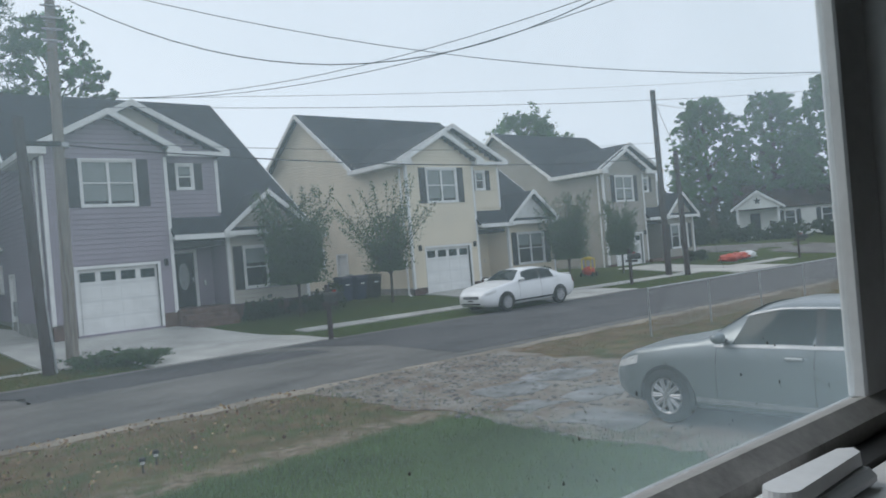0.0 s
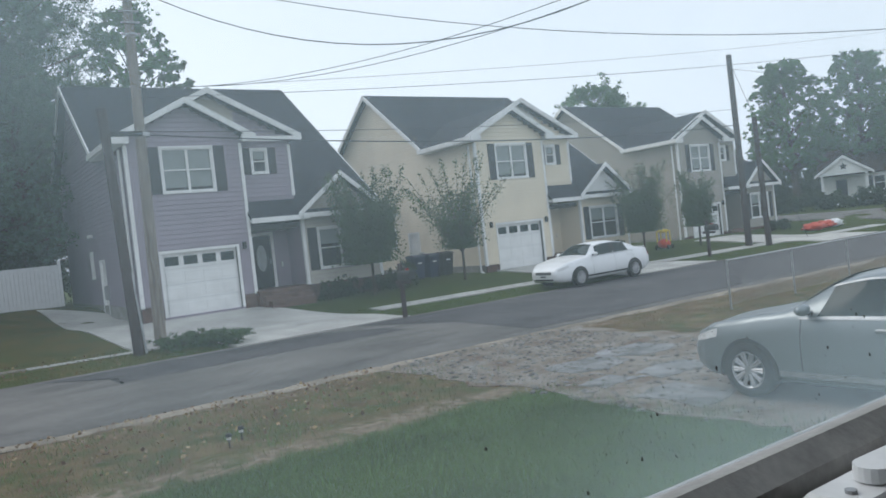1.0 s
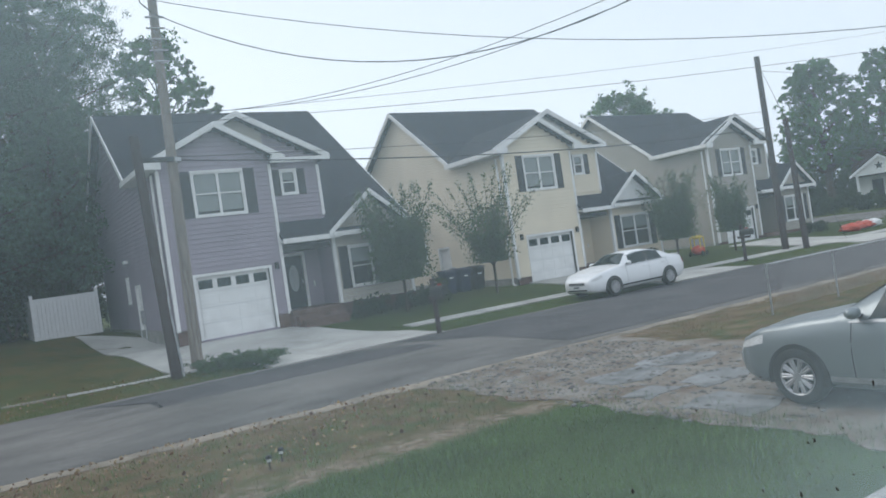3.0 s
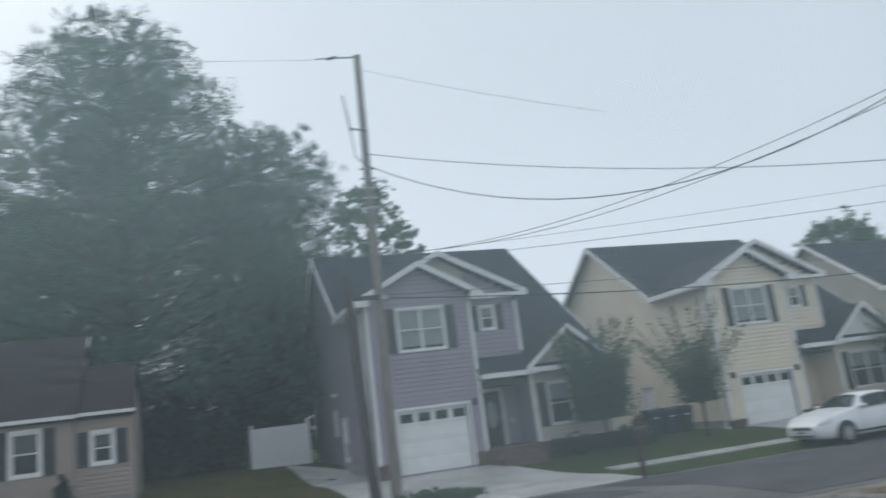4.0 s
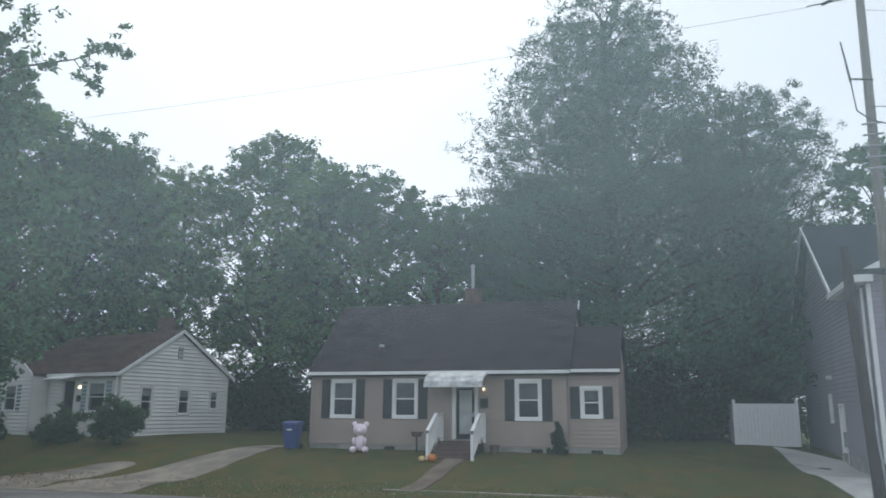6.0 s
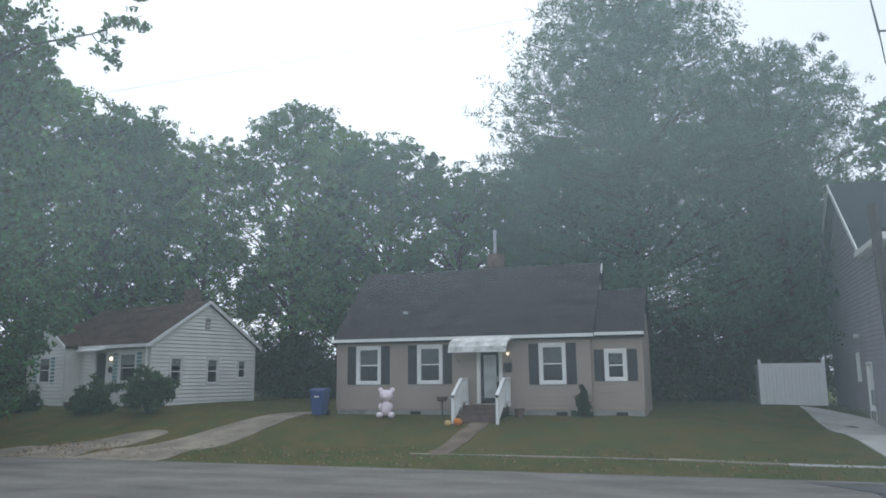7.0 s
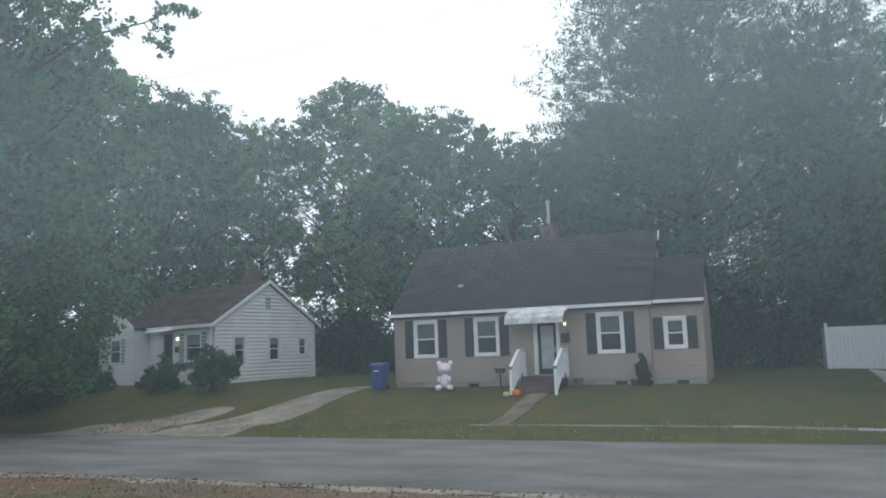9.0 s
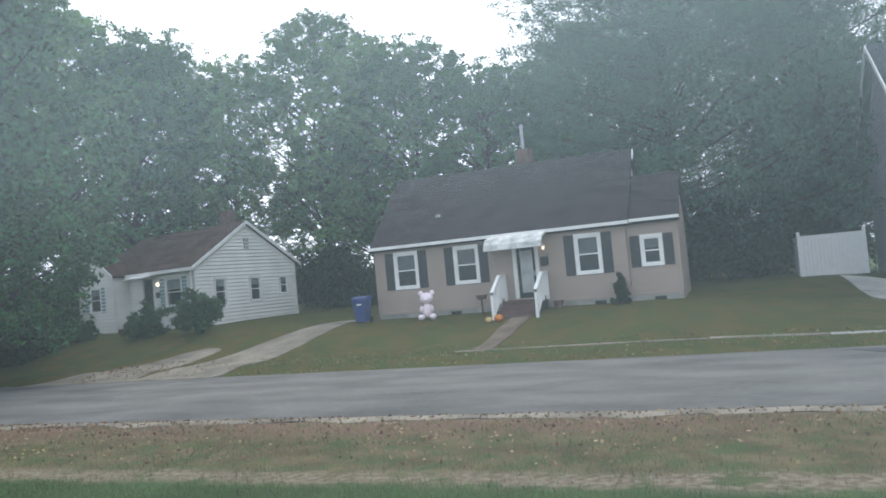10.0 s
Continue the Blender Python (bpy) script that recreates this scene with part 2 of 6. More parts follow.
M_SID_TAN = mat("tan_siding", (0.33, 0.31, 0.27), 0.6, vary=0.04, scale=0.8, fine=40, bump=0.05)
M_SID_BEIGE = mat("beige_siding", (0.36, 0.29, 0.25), 0.65, vary=0.06, scale=0.7, fine=35, bump=0.05)
M_SID_WHITE = mat("white_siding", (0.78, 0.78, 0.75), 0.6, vary=0.06, scale=0.7, fine=35, bump=0.05)
M_WHITE = mat("white_paint", (0.8, 0.8, 0.79), 0.5, vary=0.05, scale=2, fine=40, bump=0.03)
M_AWNING = mat("stained_awning_paint", (0.62, 0.62, 0.61), 0.55, vary=0.2, scale=3.5, fine=30, bump=0.05)
M_VINYL = mat("white_vinyl", (0.74, 0.75, 0.76), 0.4, vary=0.04, scale=6, fine=60, bump=0.02)
M_DARKROOF = mat("charcoal_shingles", (0.034, 0.036, 0.046), 0.95, spec=0.12, vary=0.22, scale=1.2, fine=18, bump=0.5, stretch=(1, 3, 3))
M_BROWNROOF = mat("brown_shingles", (0.075, 0.045, 0.038), 0.95, spec=0.12, vary=0.22, scale=1.0, fine=18, bump=0.5, stretch=(1, 3, 3))
M_PURPLEROOF = mat("worn_dark_shingles", (0.046, 0.034, 0.038), 0.95, spec=0.12, vary=0.2, scale=0.9, fine=18, bump=0.5, stretch=(1, 3, 3))
M_SHUTTER = mat("black_shutter", (0.025, 0.025, 0.03), 0.5, vary=0.1, scale=5, fine=60, bump=0.05)
M_BLUESHUT = mat("teal_shutter", (0.22, 0.34, 0.36), 0.5, vary=0.1, scale=5, fine=60, bump=0.05)
M_DOOR = mat("black_door", (0.02, 0.02, 0.025), 0.6, spec=0.2, vary=0.1, scale=5, fine=60, bump=0.03)
M_GLASS = glass_mat("window_glass")
M_PALEGLASS = mat("pale_door_glass", (0.42, 0.44, 0.44), 0.25, vary=0.1, scale=3, fine=60, bump=0.03)
M_FROST = mat("frosted_glass", (0.3, 0.32, 0.32), 0.25, vary=0.1, scale=8, fine=60, bump=0.05)
M_CURTAIN = mat("grey_curtain", (0.24, 0.26, 0.27), 0.9, vary=0.15, scale=5, fine=40, bump=0.05)
M_BLIND = mat("window_blind", (0.78, 0.87, 0.84), 0.8, vary=0.06, scale=4, fine=50, bump=0.05)
# near-black colour stands in for the low light inside the houses
M_ROOM = mat("room_painted_shade", (0.06, 0.06, 0.06), 0.9, vary=0.1, scale=2, fine=20, bump=0)
M_BRICK = mat("red_brick", (0.14, 0.085, 0.072), 0.9, vary=0.2, scale=5, fine=40, bump=0.3, obj_random=0.2)
M_FOUND = mat("block_foundation", (0.3, 0.29, 0.27), 0.9, vary=0.15, scale=2, fine=30, bump=0.3)
M_POLE = mat("weathered_pole", (0.25, 0.215, 0.185), 0.9, vary=0.2, scale=3, fine=30, bump=0.5, stretch=(6, 6, 0.4))
M_POLE_DARK = mat("creosote_pole", (0.055, 0.036, 0.034), 0.9, vary=0.2, scale=3, fine=30, bump=0.5, stretch=(6, 6, 0.4))
M_WIRE = mat("black_cable", (0.03, 0.03, 0.035), 0.6, vary=0.1, bump=0)
M_STEEL = mat("galvanised_steel", (0.42, 0.43, 0.44), 0.45, metal=0.8, vary=0.1, scale=8, fine=60, bump=0.05)
M_CARWHITE = mat("white_car_paint", (0.78, 0.79, 0.8), 0.22, vary=0.02, scale=2, fine=80, bump=0.0, spec=0.6)
M_CARSILVER = mat("silver_car_paint", (0.2, 0.228, 0.24), 0.3, metal=0.4, vary=0.03, scale=2, fine=80, bump=0.0, spec=0.6)
M_CARGLASS = mat("car_glass", (0.012, 0.022, 0.022), 0.06, vary=0.05, bump=0, spec=0.2)
M_TYRE = mat("tyre_rubber", (0.025, 0.025, 0.025), 0.85, vary=0.15, scale=10, fine=60, bump=0.1)
M_RIM = mat("alloy_rim", (0.4, 0.4, 0.41), 0.4, metal=0.7, vary=0.06, scale=8, fine=60, bump=0.0)
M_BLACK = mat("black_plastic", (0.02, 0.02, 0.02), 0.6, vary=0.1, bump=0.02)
M_LIGHTLENS = mat("lamp_lens", (0.6, 0.6, 0.6), 0.15, vary=0.1, bump=0, spec=0.8)
M_REDLENS = mat("red_lens", (0.35, 0.02, 0.02), 0.2, vary=0.1, bump=0, spec=0.7)
M_AMBER = mat("amber_lens", (0.6, 0.3, 0.15), 0.2, vary=0.1, bump=0, spec=0.7)
M_PLATE = mat("plate_grey", (0.55, 0.56, 0.58), 0.5, vary=0.08, scale=20, bump=0)
M_BINBLUE = mat("blue_bin_plastic", (0.03, 0.055, 0.2), 0.5, vary=0.1, scale=4, fine=50, bump=0.05)
M_BINDARK = mat("navy_bin_plastic", (0.025, 0.035, 0.075), 0.5, vary=0.1, scale=4, fine=50, bump=0.05)
M_PINK = mat("pink_inflatable_fabric", (0.86, 0.74, 0.81), 0.55, vary=0.08, scale=6, fine=40, bump=0.1)
M_PUMPKIN = mat("pumpkin", (0.62, 0.2, 0.03), 0.6, vary=0.15, scale=8, fine=50, bump=0.1)
M_GOURD = mat("pale_gourd", (0.68, 0.48, 0.2), 0.6, vary=0.15, scale=8, fine=50, bump=0.1)
M_REDTOY = mat("red_plastic", (0.6, 0.07, 0.03), 0.5, vary=0.1, bump=0.05)
M_YELLOWTOY = mat("yellow_plastic", (0.65, 0.48, 0.06), 0.5, vary=0.1, bump=0.05)
M_BARK = mat("bark", (0.075, 0.06, 0.048), 0.95, vary=0.25, scale=2, fine=18, bump=0.7, stretch=(3, 3, 0.5))
M_LEAF = leaf_mat("oak_leaves", (0.088, 0.168, 0.058), 0.7, 0.42)
M_LEAF_PINE = leaf_mat("pine_needles", (0.072, 0.145, 0.08), 0.6, 0.3)
M_LEAF_LIGHT = leaf_mat("maple_leaves", (0.15, 0.25, 0.075), 0.7, 0.42)
M_LEAF_STREET = leaf_mat("street_tree_leaves", (0.075, 0.125, 0.05))
M_LEAF_BUSH = leaf_mat("shrub_leaves", (0.035, 0.055, 0.022))
M_GRASS = leaf_mat("grass_blades", (0.105, 0.16, 0.05), 0.5, 0.4)
M_DRYGRASS = leaf_mat("dry_grass_blades", (0.19, 0.15, 0.075), 0.4, 0.3)
M_FALLEN = leaf_mat("fallen_leaves", (0.26, 0.165, 0.1), 0.6, 0.2)
M_STONE = mat("gravel_stones", (0.17, 0.165, 0.155), 0.9, vary=0.15, scale=8, fine=50, bump=0.2, island=0.4)
M_PORCHLAMP = lamp_mat("lit_bulb", (1.0, 0.85, 0.62), 2.2)
M_GLASSPANE = dirt_bloom_glass()
M_INTERIOR = mat("interior_wall_paint", (0.72, 0.71, 0.69), 0.8, vary=0.05, scale=2, fine=40, bump=0.03)


# ---- mesh helpers ----
def part(name, bm, material, parent=None, label="", smooth=False):
    """Links a bmesh as one mesh object under a thing or part."""
    me = bpy.data.meshes.new(name)
    bmesh.ops.recalc_face_normals(bm, faces=bm.faces)
    bm.to_mesh(me)
    bm.free()
    if smooth:
        me.shade_smooth()
    me.materials.append(material)
    ob = new(name, me)
    if parent:
        ob.parent = parent
    if label:
        ob["label"] = label
    return ob


def thing(name, x, y, z, rz=0.0, label="", category="", group="", kind=""):
    ob = new(name)
    ob.empty_display_size = 0.2
    ob.matrix_basis = pose(x, y, z, 0, 0, rz)
    return tagged(ob, label, category, group, kind)


def box(bm, x0, x1, y0, y1, z0, z1, bevel=0.0):
    vs = [bm.verts.new(p) for p in ((x0, y0, z0), (x1, y0, z0), (x1, y1, z0), (x0, y1, z0), (x0, y0, z1), (x1, y0, z1), (x1, y1, z1), (x0, y1, z1))]
    fs = [bm.faces.new([vs[i] for i in q]) for q in ((3, 2, 1, 0), (4, 5, 6, 7), (0, 1, 5, 4), (1, 2, 6, 5), (2, 3, 7, 6), (3, 0, 4, 7))]
    if bevel:
        es = {e for f in fs for e in f.edges}
        bmesh.ops.bevel(bm, geom=list(es), offset=bevel, segments=1, affect="EDGES")
    return bm


def boxed(*a, bevel=0.0):
    return box(bmesh.new(), *a, bevel=bevel)


def prism(bm, outline, axis, a, b):
    """Extrudes an outline of 2D points along axis ('x' or 'y') from a to b; outline in the other horizontal axis and z."""
    def at(p, s):
        return (s, p[0], p[1]) if axis == "x" else (p[0], s, p[1])
    lo = [bm.verts.new(at(p, a)) for p in outline]
    hi = [bm.verts.new(at(p, b)) for p in outline]
    bm.faces.new(lo)
    bm.faces.new(hi[::-1])
    for i in range(len(outline)):
        j = (i + 1) % len(outline)
        bm.faces.new((lo[i], hi[i], hi[j], lo[j]))
    return bm


def rod(bm, p, q, r0, r1=None, seg=10):
    """A tapered rod from p to q."""
    p, q = Vector(p), Vector(q)
    r1 = r0 if r1 is None else r1
    m = (q - p).to_track_quat("Z", "Y").to_matrix()
    rings = []
    for c, r in ((p, r0), (q, r1)):
        rings.append([bm.verts.new(c + m @ Vector((r * math.cos(k * math.tau / seg), r * math.sin(k * math.tau / seg), 0))) for k in range(seg)])
    for k in range(seg):
        j = (k + 1) % seg
        bm.faces.new((rings[0][k], rings[0][j], rings[1][j], rings[1][k]))
    bm.faces.new(rings[0][::-1])
    bm.faces.new(rings[1])
    return bm


def blob(bm, c, r, sub=2, rough=0.0, seed=0):
    """An ellipsoid with an uneven surface."""
    out = bmesh.ops.create_icosphere(bm, subdivisions=sub, radius=1)
    for v in out["verts"]:
        k = 1 + rough * noise.noise(v.co * 2.3 + Vector((seed, 0, 0)))
        v.co = Vector((c[0] + v.co.x * r[0] * k, c[1] + v.co.y * r[1] * k, c[2] + v.co.z * r[2] * k))
    return bm


def smooth01(a, b, v):
    u = min(1, max(0, (v - a) / (b - a)))
    return u * u * (3 - 2 * u)


def ground_z(x, y):
    """Height of the land: a level street, lots that rise behind it, more so to the west."""
    back = 6 * smooth01(29, 35, y)
    rise = 0.5 + 0.55 * smooth01(4 + back, -3 + back, x) + 0.12 * smooth01(-13, -24, x)
    s = 0.16 * smooth01(20.2, 21.6, y) + 0.84 * smooth01(22.0, 28.0, y)
    s += 0.12 * smooth01(29, 36, y) + 0.25 * smooth01(40, 90, y)
    east = 0.5 * smooth01(44, 70, x) * smooth01(14, 30, y)
    return rise * s + east


# ---- ground, road, pavements ----
def axis_steps(spans):
    out = []
    for a, b, s in spans:
        k = max(1, round((b - a) / s))
        out += [a + (b - a) * i / k for i in range(k)]
    return out + [spans[-1][1]]


def build_ground():
    xs = axis_steps([(-1500, -200, 130), (-200, -50, 10), (-50, 60, 1.0), (60, 200, 10), (200, 1500, 130)])
    ys = axis_steps([(-1200, -40, 100), (-40, 2, 6), (2, 14, 0.5), (14, 30, 0.4), (30, 60, 2), (60, 200, 10), (200, 2000, 180)])
    bm = bmesh.new()
    rows = []
    for y in ys:
        row = []
        for x in xs:
            z = ground_z(x, y)
            if 12.4 < y < 20.6:
                z -= 0.06 * smooth01(12.4, 13.0, y) * smooth01(20.6, 20.0, y)
            elif y <= 12.4 or y < 30:
                z += 0.03 * noise.noise(Vector((x * 0.8, y * 0.8, 0))) * (1 - smooth01(6.5, 7.2, x) * smooth01(13.5, 12.8, x) * smooth01(14, 13, y))
            row.append(bm.verts.new((x, y, z)))
        rows.append(row)
    for a, b in zip(rows, rows[1:]):
        for i in range(len(xs) - 1):
            bm.faces.new((a[i], a[i + 1], b[i + 1], b[i]))
    tagged(part("ground", bm, M_GROUND, smooth=True), "patchy lawn and dry grass verges on rising ground", "ground", kind="structure")


def drape(bm, corners, lift=0.03, nx=8, ny=8, ragged=0.0, seed=0):
    """A thin slab laid over the land inside four corners."""
    a, b, c, e = [Vector((*p, 0)) for p in corners]
    top, low = [], []
    for j in range(ny + 1):
        for i in range(nx + 1):
            u, v = i / nx, j / ny
            p = a * (1 - u) * (1 - v) + b * u * (1 - v) + c * u * v + e * (1 - u) * v
            if ragged:
                p.x += ragged * (noise.noise(Vector((p.x * 1.3, p.y * 1.3, seed))) + 0.25 * noise.noise(Vector((p.x * 4, p.y * 4, seed))))
                p.y += ragged * (noise.noise(Vector((p.x * 1.3, p.y * 1.3, seed + 9))) + 0.25 * noise.noise(Vector((p.x * 4, p.y * 4, seed + 9))))
            z = ground_z(p.x, p.y)
            top.append(bm.verts.new((p.x, p.y, z + lift)))
            low.append(bm.verts.new((p.x, p.y, z - 0.15)))
    w = nx + 1
    for j in range(ny):
        for i in range(nx):
            k = j * w + i
            bm.faces.new((top[k], top[k + 1], top[k + w + 1], top[k + w]))
    rim = [i for i in range(nx)] + [nx + w * j for j in range(ny)] + [ny * w + i for i in range(nx, 0, -1)] + [w * j for j in range(ny, 0, -1)]
    for p, q in zip(rim, rim[1:] + rim[:1]):
        bm.faces.new((top[p], low[p], low[q], top[q]))
    return bm


def slab(name, corners, material, label, category, lift=0.03, nx=8, ny=8, ragged=0.0, seed=0):
    return tagged(part(name, drape(bmesh.new(), corners, lift, nx, ny, ragged, seed), material), label, category, kind="structure")


build_ground()
# the street, with uneven broken edges
bm = bmesh.new()
xs = axis_steps([(-300, -40, 20), (-40, 60, 0.5), (60, 300, 20)])
edge_rows = [[], [], [], []]
for x in xs:
    near = 12.75 + 0.16 * noise.noise(Vector((x * 0.9, 0, 3))) + 0.1 * noise.noise(Vector((x * 3.1, 0, 7)))
    far = 20.05 + 0.10 * noise.noise(Vector((x * 0.9, 5, 3)))
    for row, (y, z) in zip(edge_rows, ((near - 0.05, -0.1), (near, 0.012), (16.4, 0.06), (far, 0.012))):
        row.append(bm.verts.new((x, y, z)))
for a, b in zip(edge_rows, edge_rows[1:]):
    for i in range(len(xs) - 1):
        bm.faces.new((a[i], a[i + 1], b[i + 1], b[i]))
tagged(part("road", bm, M_ROAD, smooth=True), "worn grey asphalt street with pale patches", "road", kind="structure")
bm = bmesh.new()
for (x0, x1, y0, y1, s) in ((10.5, 60, 13.3, 19.7, 1), (3.0, 10.2, 16.9, 19.6, 2)):
    n = 40
    lo = [bm.verts.new((x0 + (x1 - x0) * i / n + 0.9 * (i == 0), y0 + 0.15 * noise.noise(Vector((i * 0.7, s, 0))), 0.055 if y0 > 16 else 0.03)) for i in range(n + 1)]
    mid = [bm.verts.new((v.co.x, 16.4 if y0 < 16.4 else 18, 0.066 if y0 < 16.4 else 0.048)) for v in lo]
    hi = [bm.verts.new((v.co.x - 1.2, y1 + 0.12 * noise.noise(Vector((i * 0.7, s + 4, 0))), 0.024)) for i, v in enumerate(lo)]
    for a, b in ((lo, mid), (mid, hi)):
        for i in range(n):
            bm.faces.new((a[i], a[i + 1], b[i + 1], b[i]))
tagged(part("road_overlay", bm, M_PATCH, smooth=True), "darker resurfaced asphalt on the street", "road", kind="structure")

bm = bmesh.new()
pts = []
for i in range(240):
    x = -26 + i * 0.25
    w = max(0.04, 0.3 + 0.35 * noise.noise(Vector((x * 0.8, 2, 9))) + 0.1 * noise.noise(Vector((x * 3, 2, 9))))
    y = 12.78 + 0.16 * noise.noise(Vector((x * 0.9, 0, 3))) + 0.1 * noise.noise(Vector((x * 3.1, 0, 7)))
    pts.append((bm.verts.new((x, y - w, 0.005)), bm.verts.new((x, y - w * 0.5, 0.03)), bm.verts.new((x, y + 0.04, 0.022))))
for p, q in zip(pts, pts[1:]):
    for k in (0, 1):
        bm.faces.new((p[k], q[k], q[k + 1], p[k + 1]))
tagged(part("road_edge", bm, M_OLDCONC, smooth=True), "pale crumbled edge of the asphalt street", "road edge", kind="structure")

# pavement across the street: slabs with open joints
pave = thing("pavement", 0, 0, 0, label="narrow pale concrete pavement in separate slabs along the verge", category="pavement", kind="structure")
seg_id = 0
x = -8.5
while x < 46:
    if not (5.9 < x < 12.0):
        wide = 0.22 if x < -2 else 0.4 if x < 4.5 else 0.9
        y0 = 22.15 if x < 4.5 else 22.2
        part("slab", drape(bmesh.new(), [(x + 0.02, y0), (x + 1.48, y0), (x + 1.48, y0 + wide), (x + 0.02, y0 + wide)], 0.035 if x > 4.5 else 0.02, 2, 1), M_CONC if x > 1 else M_OLDCONC, pave)
    x += 1.5

slab("driveway_1", [(6.75, 19.95), (12.2, 19.95), (10.2, 27.0), (6.1, 27.0)], M_CONC, "pale concrete driveway before the grey house", "driveway", 0.04, 8, 14)
slab("driveway_1_side", [(4.7, 22.4), (6.9, 23.0), (6.02, 33.0), (3.7, 34.5)], M_CONC, "pale concrete strip beside the grey house", "driveway", 0.034, 8, 8)
slab("driveway_2", [(22.6, 20.05), (27.6, 20.05), (25.0, 27.0), (21.3, 27.0)], M_CONC, "pale concrete driveway before the cream house", "driveway", 0.04, 8, 14)
slab("driveway_3", [(36.5, 20.05), (41.5, 20.05), (39.0, 27.0), (35.4, 27.0)], M_CONC, "pale concrete driveway before the tan house", "driveway", 0.04, 8, 14)
slab("driveway_4", [(-19.4, 20.0), (-15.9, 20.0), (-14.7, 28.6), (-15.6, 28.8)], M_OLDCONC, "old brownish concrete driveway beside the beige house", "driveway", 0.03, 8, 16, 0.07, 3)
slab("dirt_track", [(-24.2, 20.0), (-19.5, 20.0), (-18.8, 24.4), (-19.6, 24.9)], M_OLDCONC, "worn dirt track in the grass beside a driveway", "path", 0.02, 8, 12, 0.2, 5)
slab("front_walk", [(-7.95, 22.3), (-7.3, 22.3), (-7.0, 26.2), (-7.7, 26.2)], M_PATH, "narrow brownish path to the front steps", "path", 0.03, 3, 6, 0.1, 8)
slab("gravel_drive", [(6.9, 13.0), (12.0, 12.9), (11.0, -6.0), (7.5, -6.0)], M_GRAVEL, "broken gravel driveway under the silver car", "driveway", 0.012, 40, 120, 0.5, 2)
slabs = [((7.95, 6.4), 0.9, 1.1), ((8.1, 7.85), 0.8, 0.7), ((9.2, 7.6), 1.2, 0.8), ((8.8, 9.1), 1.3, 0.8), ((10.2, 9.2), 1.1, 0.9), ((10.2, 6.6), 1.0, 0.9)]
for i, ((cx, cy), w, h) in enumerate(slabs):
    slab("driveway_slab_%d" % (i + 1), [(cx - w / 2, cy - h / 2), (cx + w / 2, cy - h / 2), (cx + w / 2, cy + h / 2), (cx - w / 2, cy + h / 2)], M_SLAB, "broken slab of old concrete in the gravel", "slab", 0.02, 16, 12, 0.25, i * 3)
slab("cross_street", [(50.5, -60), (58, -60), (58, 110), (50.5, 110)], M_ROAD, "worn asphalt cross street", "road", 0.03, 4, 60)


# ---- house parts ----
def wall_cells(bm, axis, u0, u1, z0, z1, holes, front, thick, out):
    """A wall of boxes round its openings. axis 'x': the wall runs along x; front: the outer plane; out: +1 or -1 outward."""
    us = sorted({u0, u1, *[h[0] for h in holes], *[h[1] for h in holes]})
    zs = sorted({z0, z1, *[h[2] for h in holes], *[h[3] for h in holes]})
    a, b = sorted((front, front - out * thick))
    for p, q in zip(us, us[1:]):
        for r, s in zip(zs, zs[1:]):
            if any(h[0] < (p + q) / 2 < h[1] and h[2] < (r + s) / 2 < h[3] for h in holes):
                continue
            box(bm, p, q, a, b, r, s) if axis == "x" else box(bm, a, b, p, q, r, s)


def lap_boards(bm, axis, left, right, z0, z1, holes, front, out, course=0.17, lip=0.034, gap=0.016):
    """Lapped boards over a wall; left and right give the wall's limits at a height."""
    n = max(1, round((z1 - z0) / course))
    h = (z1 - z0) / n
    for i in range(n):
        za, zb = z0 + i * h, z0 + (i + 1) * h
        zm = (za + zb) / 2
        spans = [(left(zm), right(zm))]
        for ha, hb, hc, hd in holes:
            if hc < zm < hd:
                spans = [s for a, b in spans for s in ((a, min(b, ha)), (max(a, hb), b)) if s[1] - s[0] > 0.02]
        for a, b in spans:
            if b - a < 0.03:
                continue
            zg = za + gap
            pts = [(a, lip, zg), (b, lip, zg), (b, 0.01, zb), (a, 0.01, zb), (a, 0.0, zg), (b, 0.0, zg)]
            pts += [(a, 0.0, zb), (b, 0.0, zb)]
            vs = [bm.verts.new((u, front + out * d, z) if axis == "x" else (front + out * d, u, z)) for u, d, z in pts]
            bm.faces.new((vs[0], vs[1], vs[2], vs[3]))
            bm.faces.new((vs[3], vs[2], vs[7], vs[6]))
            bm.faces.new((vs[4], vs[5], vs[1], vs[0]))


def facing(bm, axis, front, out, u0, u1, z0, z1, d0, d1):
    """A box on a wall: u along it, z up, d outwards from its plane."""
    a, b = sorted((front + out * d0, front + out * d1))
    return box(bm, u0, u1, a, b, z0, z1) if axis == "x" else box(bm, a, b, u0, u1, z0, z1)


